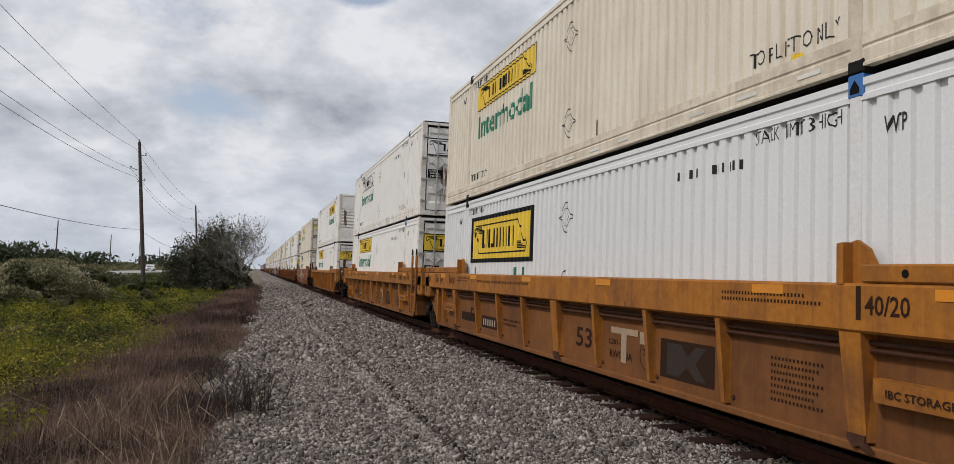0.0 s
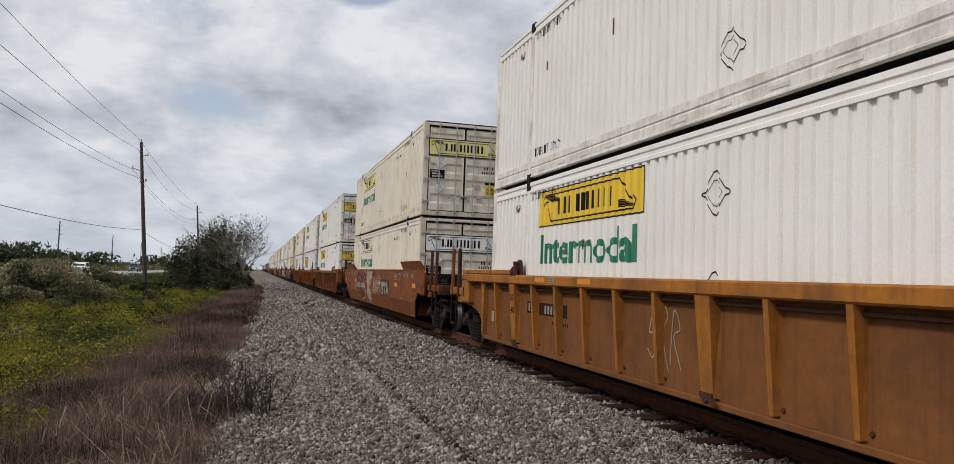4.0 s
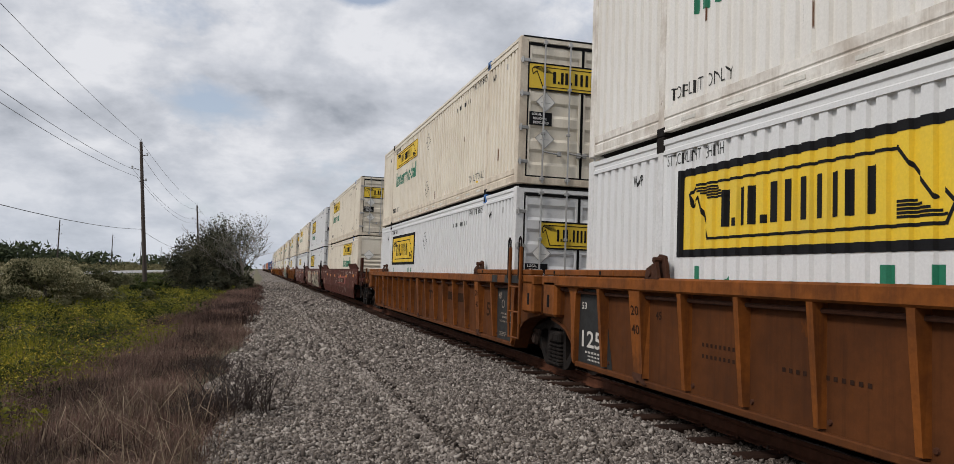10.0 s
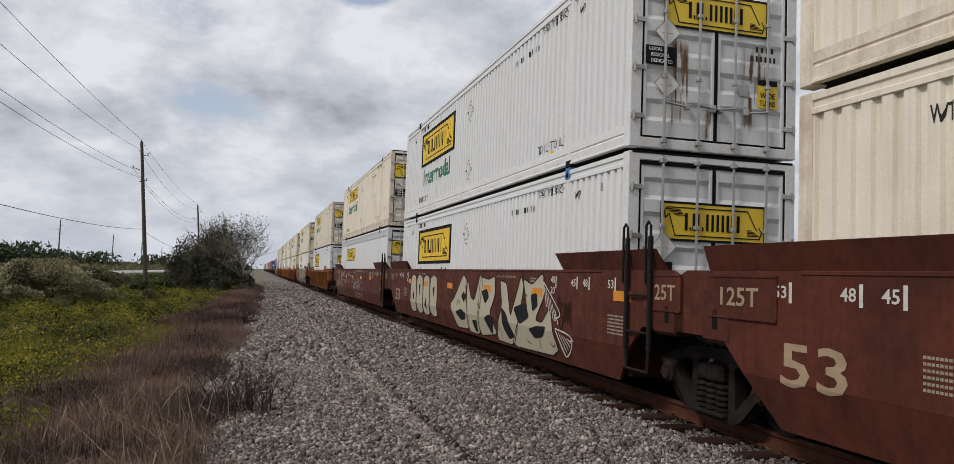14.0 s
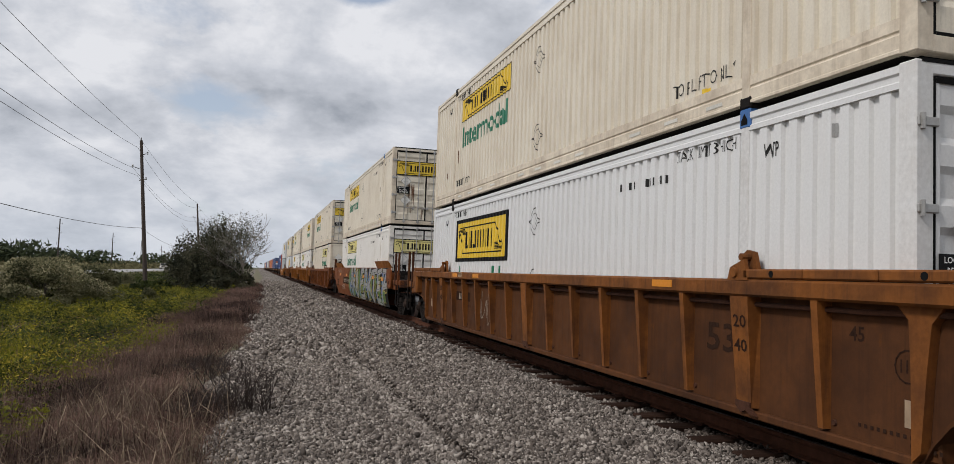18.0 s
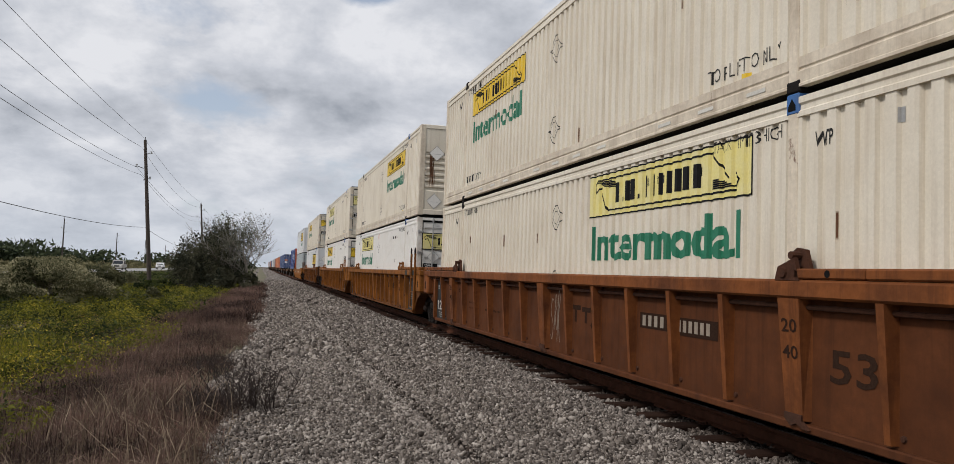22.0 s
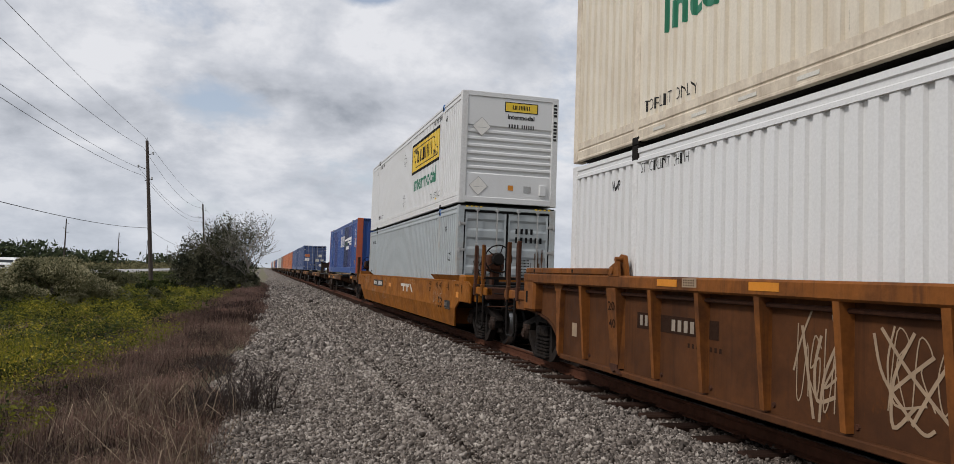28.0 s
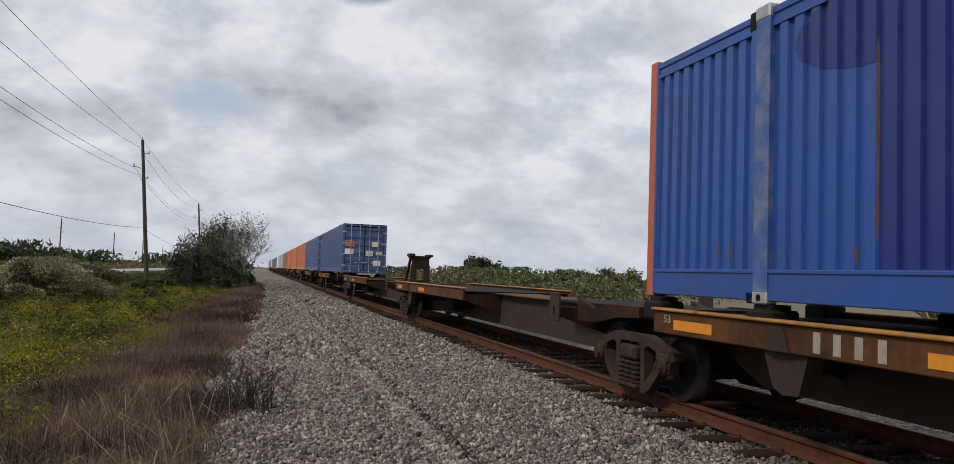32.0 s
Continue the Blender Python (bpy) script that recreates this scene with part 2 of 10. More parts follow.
DUST = (0.30, 0.25, 0.19)
MAT = {
    "white": paint("container white", (0.75, 0.73, 0.685), 0.5, dirt=(0.52, 0.47, 0.39), dirt_scale=0.8, dirt_amount=0.25, streak=0.35, vary=0.05, rust=(0.16, 0.06, 0.025), rust_at=0.80),
    "cream": paint("container cream", (0.72, 0.66, 0.545), 0.55, dirt=(0.40, 0.31, 0.21), dirt_scale=0.8, dirt_amount=0.35, streak=0.5, vary=0.05, rust=(0.15, 0.06, 0.025), rust_at=0.775),
    "snow": paint("container new white", (0.65, 0.652, 0.645), 0.42, dirt=(0.55, 0.53, 0.48), dirt_scale=0.6, dirt_amount=0.15, streak=0.16, vary=0.03),
    "grey": paint("container grey", (0.36, 0.395, 0.405), 0.5, dirt=(0.27, 0.26, 0.24), dirt_scale=0.8, dirt_amount=0.25, streak=0.3),
    "blue": paint("container blue", (0.014, 0.062, 0.26), 0.42, dirt=(0.03, 0.055, 0.13), dirt_scale=0.7, dirt_amount=0.6, streak=0.3, rust=(0.17, 0.06, 0.02), rust_at=0.77),
    "blue_patch": paint("container dark blue patch", (0.008, 0.016, 0.070), 0.45, dirt=(0.03, 0.03, 0.05), dirt_amount=0.4),
    "blue_far": paint("container slate blue", (0.045, 0.08, 0.20), 0.5, dirt=(0.2, 0.2, 0.2), dirt_amount=0.3, vary=0.12),
    "orange": paint("container orange", (0.50, 0.15, 0.05), 0.5, dirt=(0.2, 0.1, 0.06), dirt_amount=0.4, streak=0.3, vary=0.1),
    "rustred": paint("container rust red", (0.26, 0.12, 0.085), 0.6, dirt=(0.2, 0.12, 0.09), vary=0.1),
    "blue_deep": paint("container navy patch", (0.007, 0.018, 0.135), 0.42, dirt=(0.04, 0.05, 0.1), dirt_amount=0.3),
    "post_red": paint("container post orange red", (0.40, 0.085, 0.035), 0.55, dirt=(0.18, 0.07, 0.04), dirt_amount=0.5, rust=(0.1, 0.04, 0.02), rust_at=0.7),
    "steel": material("galvanised steel", (0.42, 0.42, 0.41), 0.45, 0.6, spread=0.15, dirt=(0.2, 0.15, 0.1), dirt_amount=0.5),
    # door seals, and black pieces painted for the dark of holes and gaps
    "gap": material("black rubber seal and hole darkness", (0.007, 0.007, 0.007), 0.9, spec=0.1),
    "black": paint("black paint", (0.010, 0.010, 0.011), 0.75, spread=0.2, spec=0.15),
    "yellow": paint("sign yellow", (0.74, 0.50, 0.025), 0.5, dirt=(0.45, 0.35, 0.1), dirt_amount=0.3),
    "pale_yellow": paint("faded sign yellow", (0.72, 0.63, 0.22), 0.55, dirt=(0.65, 0.62, 0.45), dirt_amount=0.6, dirt_scale=2.5),
    "green": paint("sign green", (0.012, 0.16, 0.085), 0.5, spread=0.15),
    "charcoal": paint("sign charcoal", (0.024, 0.024, 0.023), 0.65, spread=0.2, spec=0.2),
    "sticker": paint("sticker amber", (0.60, 0.215, 0.008), 0.5, dirt=(0.25, 0.12, 0.03), dirt_amount=0.4, dirt_scale=3),
    "sign_white": paint("sign white", (0.78, 0.77, 0.74), 0.5),
    "tape": paint("reflective tape faded", (0.58, 0.56, 0.50), 0.4, spread=0.15, vary=0.12),
    "pale_strip": paint("pale grey strip", (0.44, 0.45, 0.455), 0.45, spread=0.06, dirt=(0.5, 0.47, 0.42), dirt_amount=0.3),
    "sky_blue": paint("casting blue", (0.03, 0.13, 0.36), 0.5, dirt=(0.05, 0.04, 0.03), dirt_amount=0.6),
    "red": paint("marker red", (0.55, 0.06, 0.025), 0.5),
    "rust": material("bare rust", (0.06, 0.023, 0.012), 0.9, spec=0.2, spread=0.4, grain=14, dirt=(0.04, 0.025, 0.018), dirt_amount=0.6, bump=0.4),
    "grime": material("black running gear grime", (0.0085, 0.0070, 0.0062), 0.85, spec=0.2, spread=0.35, grain=16, dirt=(0.024, 0.016, 0.011), dirt_amount=0.5, dirt_scale=3, bump=0.3),
    "wheel": material("wheel steel", (0.012, 0.010, 0.009), 0.75, 0.1, spec=0.2, spread=0.25, dirt=(0.045, 0.026, 0.017), dirt_amount=0.5),
    "truck_dark": material("dark cast steel", (0.013, 0.011, 0.010), 0.9, spread=0.4, grain=9, dirt=(0.034, 0.024, 0.018), dirt_amount=0.7, dirt_scale=4, bump=0.4, spec=0.12),
    # dusty brown, and the paler tone of trucks standing in open light
    "truckdust_lit": material("dusty brown cast steel, lit tone", (0.028, 0.019, 0.015), 0.9, spread=0.3, grain=14, dirt=(0.09, 0.045, 0.028), dirt_amount=0.5, dirt_scale=4, bump=0.3, spec=0.2),
    "beam": paint("faded brown beam paint", (0.036, 0.025, 0.019), 0.8, spread=0.12, dirt=(0.03, 0.020, 0.015), dirt_amount=0.6, streak=0.4, rust=(0.11, 0.045, 0.02), rust_at=0.72, spec=0.2),
    "edge": paint("worn yellow edge paint", (0.34, 0.15, 0.030), 0.7, spread=0.25, grain=8, dirt=(0.07, 0.04, 0.02), dirt_scale=3, dirt_amount=0.9, rust=(0.06, 0.03, 0.015), rust_at=0.6),
    "blue_post": paint("scraped blue post", (0.026, 0.075, 0.235), 0.55, spread=0.2, grain=12, dirt=(0.30, 0.27, 0.24), dirt_scale=4, dirt_amount=0.6, rust=(0.17, 0.07, 0.03), rust_at=0.66),
    "tread": material("polished tread", (0.40, 0.40, 0.40), 0.35, 1.0, spread=0.1),
    "hose": material("air hose rubber", (0.02, 0.02, 0.02), 0.6),
    "ghost": paint("faded dark stencil", (0.032, 0.017, 0.011), 0.9, spread=0.3, spec=0.05),
    "faded": paint("faded white stencil", (0.27, 0.22, 0.17), 0.65, spread=0.25, grain=9),
    "chalk": paint("spray paint white", (0.52, 0.49, 0.44), 0.6, spread=0.2, grain=8),
    "tan": paint("spray paint tan", (0.31, 0.22, 0.14), 0.6, spread=0.2, grain=8),
    "old_orange": paint("faded orange stencil", (0.17, 0.062, 0.026), 0.65, spread=0.3, grain=8),
    "panel_red": paint("faded red number panel", (0.24, 0.040, 0.022), 0.6, spread=0.25, grain=7, dirt=(0.10, 0.03, 0.02), dirt_scale=2, dirt_amount=0.7),
    "silver": paint("spray paint silver", (0.27, 0.265, 0.25), 0.5, spread=0.15),
    "cream_spray": paint("spray paint cream", (0.40, 0.36, 0.26), 0.55, spread=0.12, grain=6, dirt=(0.3, 0.25, 0.17), dirt_amount=0.4),
    "lime": paint("spray paint green", (0.042, 0.118, 0.010), 0.55, spread=0.15),
    "azure": paint("spray paint blue", (0.018, 0.055, 0.24), 0.55, spread=0.15),
    "sky_azure": paint("spray paint light blue", (0.022, 0.16, 0.33), 0.55, spread=0.15),
    "lemon": paint("spray paint yellow", (0.42, 0.30, 0.015), 0.55),
}


def stain_material():
    """Rust that has run down a wall: patchy, soft towards its edges, the wall shows through."""
    m = bpy.data.materials.new("rust run")
    m.use_nodes = True
    nt = m.node_tree
    N, L = nt.nodes.new, nt.links.new
    bsdf, out = nt.nodes["Principled BSDF"], nt.nodes["Material Output"]
    bsdf.inputs["Roughness"].default_value = 0.9
    tc, sep, mp, n, clear, mx = N("ShaderNodeTexCoord"), N("ShaderNodeSeparateXYZ"), N("ShaderNodeMapping"), N("ShaderNodeTexNoise"), N("ShaderNodeBsdfTransparent"), N("ShaderNodeMixShader")
    L(tc.outputs["Generated"], sep.inputs[0])
    L(tc.outputs["Object"], mp.inputs[0])
    mp.inputs["Scale"].default_value = (9.0, 9.0, 1.1)
    L(mp.outputs[0], n.inputs["Vector"])
    n.inputs["Scale"].default_value, n.inputs["Detail"].default_value, n.inputs["Roughness"].default_value = 1.0, 7, 0.7

    def op(kind, a, b):
        k = N("ShaderNodeMath")
        k.operation = kind
        for i, v in enumerate((a, b)):
            if isinstance(v, float):
                k.inputs[i].default_value = v
            else:
                L(v, k.inputs[i])
        return k.outputs[0]

    side = op("SUBTRACT", 1.0, op("ABSOLUTE", op("MULTIPLY", op("SUBTRACT", sep.outputs[0], 0.5), 2.0), 0.0))
    tall = op("SUBTRACT", 1.0, op("ABSOLUTE", op("MULTIPLY", op("SUBTRACT", sep.outputs[2], 0.5), 2.0), 0.0))
    fade = op("MINIMUM", op("MULTIPLY", side, 1.6), op("MULTIPLY", tall, 2.5))
    r = N("ShaderNodeMapRange")
    L(op("MULTIPLY", n.outputs["Fac"], op("MINIMUM", fade, 1.0)), r.inputs[0])
    r.inputs[1].default_value, r.inputs[2].default_value, r.inputs[4].default_value = 0.26, 0.52, 0.95
    col = N("ShaderNodeValToRGB")
    col.color_ramp.elements[0].color, col.color_ramp.elements[1].color = (0.36, 0.19, 0.085, 1), (0.10, 0.038, 0.016, 1)
    L(r.outputs[0], col.inputs[0])
    L(col.outputs[0], bsdf.inputs["Base Color"])
    L(r.outputs[0], mx.inputs[0])
    L(clear.outputs[0], mx.inputs[1])
    L(bsdf.outputs[0], mx.inputs[2])
    L(mx.outputs[0], out.inputs[0])
    return m


MAT["stain"] = stain_material()
CARS = {
    "yellowbrown": ((0.33, 0.125, 0.020), (0.120, 0.052, 0.026)),
    "brown": ((0.205, 0.064, 0.012), (0.058, 0.023, 0.011)),
    "ochrebrown": ((0.24, 0.086, 0.016), (0.080, 0.031, 0.012)),
    "umber": ((0.20, 0.070, 0.016), (0.046, 0.022, 0.0135)),
    "redbrown": ((0.19, 0.062, 0.018), (0.055, 0.021, 0.011)),
    "maroon": ((0.088, 0.025, 0.0155), (0.034, 0.012, 0.009)),
    "dttxbrown": ((0.185, 0.058, 0.017), (0.085, 0.028, 0.011)),
    "ttxyellow": ((0.26, 0.090, 0.010), (0.125, 0.045, 0.010)),
    "spinebrown": ((0.105, 0.044, 0.015), (0.020, 0.013, 0.010)),
}
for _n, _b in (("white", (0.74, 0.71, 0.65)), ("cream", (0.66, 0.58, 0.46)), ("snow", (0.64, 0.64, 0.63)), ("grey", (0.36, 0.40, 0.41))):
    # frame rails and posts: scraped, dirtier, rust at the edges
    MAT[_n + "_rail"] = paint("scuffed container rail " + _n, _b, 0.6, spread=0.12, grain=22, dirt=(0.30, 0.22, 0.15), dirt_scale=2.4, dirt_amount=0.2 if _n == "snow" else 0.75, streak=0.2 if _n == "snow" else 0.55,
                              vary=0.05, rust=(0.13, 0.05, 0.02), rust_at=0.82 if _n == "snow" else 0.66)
for _n, (_c, _d) in CARS.items():
    MAT[_n] = paint("railcar paint " + _n, _c, 0.66, spread=0.18, grain=16, dirt=_d, dirt_scale=1.5, dirt_amount=1.0, streak=0.8, vary=0.06, rust=(0.07, 0.026, 0.012), rust_at=0.68, bump=0.15, bump_scale=30, spec=0.12)
    # weathered mix, darkened further to hold the chord's shade on recessed panels
    MAT[_n + "_panel"] = paint("railcar weathered panel " + _n, tuple(0.30 * u + 0.70 * v for u, v in zip(_c, _d)), 0.75, spread=0.18, grain=12, dirt=tuple(0.7 * v for v in _d), dirt_scale=0.9, dirt_amount=0.95, streak=0.7, vary=0.10,
                               rust=tuple(0.55 * u for u in _c), rust_at=0.63, bump=0.12, bump_scale=30, spec=0.1)


# ---- mesh building ----
class Geo:
    """Collects simple solids into one mesh."""

    def __init__(self):
        self.v, self.f = [], []

    def add(self, verts, faces):
        n = len(self.v)
        self.v += [tuple(p) for p in verts]
        self.f += [tuple(i + n for i in f) for f in faces]
        return self

    def box(self, x0, x1, y0, y1, z0, z1, c=0.0):
        if c <= 0:
            return self.add([(x, y, z) for x in (x0, x1) for y in (y0, y1) for z in (z0, z1)],
                            [(0, 1, 3, 2), (4, 6, 7, 5), (0, 4, 5, 1), (2, 3, 7, 6), (0, 2, 6, 4), (1, 5, 7, 3)])
        c = min(c, 0.45 * min(x1 - x0, y1 - y0, z1 - z0))
        lo, hi, vs = (x0, y0, z0), (x1, y1, z1), []
        for i in range(8):
            s = ((i >> 2) & 1, (i >> 1) & 1, i & 1)
            for a in range(3):
                vs.append([(hi[k] if s[k] else lo[k]) if k == a else ((hi[k] - c) if s[k] else (lo[k] + c)) for k in range(3)])
        I = lambda i, a: 3 * i + a
        fs = []
        for a, quads in ((0, ((0, 1, 3, 2), (4, 6, 7, 5))), (1, ((0, 4, 5, 1), (2, 3, 7, 6))), (2, ((0, 2, 6, 4), (1, 5, 7, 3)))):
            for q in quads:
                fs.append(tuple(I(i, a) for i in q))
        for i in range(8):
            for bit, a, b in ((4, 1, 2), (2, 0, 2), (1, 0, 1)):
                if not i & bit:
                    j = i | bit
                    fs.append((I(i, a), I(j, a), I(j, b), I(i, b)))
            fs.append((I(i, 0), I(i, 1), I(i, 2)))
        return self.add(vs, fs)

    def prism(self, outline, axis, a, b):
        """A flat outline pushed along an axis: pairs are the two other coordinates in order."""
        n = len(outline)
        put = {0: lambda p, w: (w, p[0], p[1]), 1: lambda p, w: (p[0], w, p[1]), 2: lambda p, w: (p[0], p[1], w)}[axis]
        vs = [put(p, a) for p in outline] + [put(p, b) for p in outline]
        fs = [tuple(range(n)), tuple(range(2 * n - 1, n - 1, -1))] + [(i, i + n, (i + 1) % n + n, (i + 1) % n) for i in range(n)]
        return self.add(vs, fs)

    def tube(self, pts, r, n=6, r_end=None):
        pts = [Vector(p) for p in pts]
        rings = []
        for k, p in enumerate(pts):
            d = (pts[min(k + 1, len(pts) - 1)] - pts[max(k - 1, 0)]).normalized()
            side = d.cross(Vector((0, 0, 1)) if abs(d.z) < 0.9 else Vector((1, 0, 0))).normalized()
            other = d.cross(side)
            rr = r if r_end is None else r + (r_end - r) * k / max(len(pts) - 1, 1)
            rings.append([p + (side * math.cos(2 * math.pi * i / n) + other * math.sin(2 * math.pi * i / n)) * rr for i in range(n)])
        vs = [p for ring in rings for p in ring]
        fs = [(k * n + i, k * n + (i + 1) % n, (k + 1) * n + (i + 1) % n, (k + 1) * n + i) for k in range(len(rings) - 1) for i in range(n)]
        fs += [tuple(range(n - 1, -1, -1)), tuple((len(rings) - 1) * n + i for i in range(n))]
        return self.add(vs, fs)

    def lathe(self, profile, axis=0, n=24, centre=(0, 0, 0)):
        """profile: pairs (along the axis, radius)."""
        vs = []
        for a, r in profile:
            for i in range(n):
                c, s = r * math.cos(2 * math.pi * i / n), r * math.sin(2 * math.pi * i / n)
                p = {0: (a, c, s), 1: (c, a, s), 2: (c, s, a)}[axis]
                vs.append(tuple(p[k] + centre[k] for k in range(3)))
        m = len(profile)
        fs = [(k * n + i, k * n + (i + 1) % n, (k + 1) * n + (i + 1) % n, (k + 1) * n + i) for k in range(m - 1) for i in range(n)]
        fs += [tuple(range(n - 1, -1, -1)), tuple((m - 1) * n + i for i in range(n))]
        return self.add(vs, fs)

    def mesh(self, name, mat, smooth=False):
        me = bpy.data.meshes.new(name)
        me.from_pydata(self.v, [], self.f)
        bm = bmesh.new()
        bm.from_mesh(me)
        bmesh.ops.recalc_face_normals(bm, faces=bm.faces)
        bm.to_mesh(me)
        bm.free()
        if smooth:
            me.polygons.foreach_set("use_smooth", [True] * len(me.polygons))
        if mat:
            me.materials.append(MAT[mat] if isinstance(mat, str) else mat)
        return me


MESHES = {}


def kept(key, mat, make, smooth=False):
    """One mesh for all alike parts."""
    if (key, mat) not in MESHES:
        MESHES[key, mat] = make().mesh(key if isinstance(key, str) else key[0], mat, smooth)
    return MESHES[key, mat]


def part(name, me, parent, label="", at=None):
    ob = new(name, me)
    ob.parent = parent
    if at:
        ob.location = at
    if label:
        ob["label"] = label
    return ob


def thing(name, label, category, group="", kind="", me=None):
    return tagged(new(name, me), label, category, group, kind)


# ---- lettering ----
TEXTS = {}


def text_shape(words, bold=0.0):
    """Flat letters, one unit high, as points and faces; starts at 0."""
    if words not in TEXTS:
        cu = bpy.data.curves.new("letters", "FONT")
        cu.body, cu.size, cu.resolution_u, cu.offset = words, 1.0, 2, bold
        ob = new("letters", cu)
        me = bpy.data.meshes.new_from_object(ob.evaluated_get(bpy.context.evaluated_depsgraph_get()))
        pts = [(v.co.x, v.co.y) for v in me.vertices]
        faces = [tuple(p.vertices) for p in me.polygons]
        x0, x1 = min(p[0] for p in pts), max(p[0] for p in pts)
        y0, y1 = min(p[1] for p in pts), max(p[1] for p in pts)
        TEXTS[words] = ([((x - x0) / (x1 - x0), (y - y0) / (y1 - y0)) for x, y in pts], faces)
        bpy.data.objects.remove(ob)
        bpy.data.meshes.remove(me)
        bpy.data.curves.remove(cu)
    return TEXTS[words]


for _w in ("Intermodal", "TOP LIFT ONLY", "STACK LIMIT 3 HIGH", "WTP", "53", "48", "45", "40", "20", "40/20", "125T", "1251", "125-", "C", "H", "110", "L201-2", "RWG33A", "60,900 LBS MAX GROSS WT FOR 20 FT CONTAINER", "LOAD LIMIT 116,700 PER UNIT", "LD LMT 116,700 PER UNIT", "PLATE", "EXCEEDS", "NO.24 BRAKE BEAM", "CAUTION HIGH", "TOP LIFT",
           "LOCAL", "REGIONAL", "DEDICATED", "CAUTION", "WIDE", "TURNS", "WARNING", "HIGH CUBE", "53'", "110", "INSIDE HEIGHT", "INTERMODAL", "STACK TWO HIGH ONLY", "A", "B", "IBC STORAGE", "SPECIAL BRAKE BEAM", "SEE BADGE PLATE", "2 INCH TREAD COND. SHOE"):
    text_shape(_w, 0.03 if _w == "Intermodal" else -0.008 if _w in ("TOP LIFT ONLY", "STACK LIMIT 3 HIGH") else 0.015)

# ---- containers ----
LONG, WIDE_, HIGH = 16.15, 2.59, 2.90
HALF = WIDE_ / 2
PITCH = 0.215


def fold(y):
    """How far the corrugated wall lies behind its outer face, y metres from the container's end."""
    if y < 0.17 or y > LONG - 0.17 or abs(y - 2.09) < 0.07 or abs(y - LONG + 2.09) < 0.07:
        return 0.0
    u = (y - 0.045) % PITCH
    if u < 0.110:
        return 0.006
    if u < 0.135:
        return 0.006 + 0.036 * (u - 0.110) / 0.025
    if u < 0.199:
        return 0.042
    return 0.042 - 0.036 * (u - 0.199) / 0.016


def fold_lines(y0, y1):
    ys = []
    k = int(y0 / PITCH) - 1
    while k * PITCH < y1 + PITCH:
        ys += [k * PITCH + 0.045 + u for u in (0.0, 0.110, 0.135, 0.199)]
        k += 1
    return [y for y in ys if y0 < y < y1]


def side_wall(smooth_wall=False):
    g = Geo()
    ys = [0.17] + fold_lines(0.172, LONG - 0.172) + [LONG - 0.17] if not smooth_wall else [0.17, LONG - 0.17]
    z0, z1 = 0.32, HIGH - 0.22
    top = []
    for y in ys:
        x = -(HALF - 0.012 - (fold(y) if not smooth_wall else 0.006))
        top.append((x, y))
    vs = [(x, y, z) for x, y in top for z in (z0, z1)]
    fs = [(2 * i, 2 * i + 2, 2 * i + 3, 2 * i + 1) for i in range(len(top) - 1)]
    g.add(vs, fs)
    # inner skin gives the wall its thickness
    return g.add([(-(HALF - 0.075), y, z) for y in (0.17, LONG - 0.17) for z in (z0, z1)], [(0, 1, 3, 2)])


def flat_mesh(key, mat, shapes, put, cuts=(), level=None):
    """Painted shapes: polygons in sign metres, cut along the folds and laid on the wall by put(u, v)."""
    if (key, mat) in MESHES:
        return MESHES[key, mat]
    bm = bmesh.new()
    for pts, faces in shapes:
        vs = [bm.verts.new((p[0], p[1], p[2] if len(p) > 2 else 0)) for p in pts]
        for f in faces:
            try:
                bm.faces.new([vs[i] for i in f])
            except ValueError:
                pass
    for c in cuts:
        bmesh.ops.bisect_plane(bm, geom=bm.verts[:] + bm.edges[:] + bm.faces[:], plane_co=(c, 0, 0), plane_no=(1, 0, 0), dist=1e-5)
    if level:
        bmesh.ops.bisect_plane(bm, geom=bm.verts[:] + bm.edges[:] + bm.faces[:], plane_co=(0, level, 0), plane_no=(0, 1, 0), dist=1e-5)
    for v in bm.verts:
        lift = v.co.z
        v.co = put(v.co.x, v.co.y)
        v.co.x -= lift
    me = bpy.data.meshes.new(key[0])
    bm.to_mesh(me)
    bm.free()
    me.materials.append(MAT[mat])
    MESHES[key, mat] = me
    return me


def rect(x0, x1, y0, y1):
    return ([(x0, y0), (x1, y0), (x1, y1), (x0, y1)], [(0, 1, 2, 3)])


def line(p, q, w):
    d = Vector((q[0] - p[0], q[1] - p[1])).normalized() * (w / 2)
    n = Vector((-d.y, d.x))
    return ([(p[0] + n.x - d.x, p[1] + n.y - d.y), (p[0] - n.x - d.x, p[1] - n.y - d.y), (q[0] - n.x + d.x, q[1] - n.y + d.y), (q[0] + n.x + d.x, q[1] + n.y + d.y)], [(0, 1, 2, 3)])


def lines(pts, w):
    return [line(p, q, w) for p, q in zip(pts, pts[1:])]


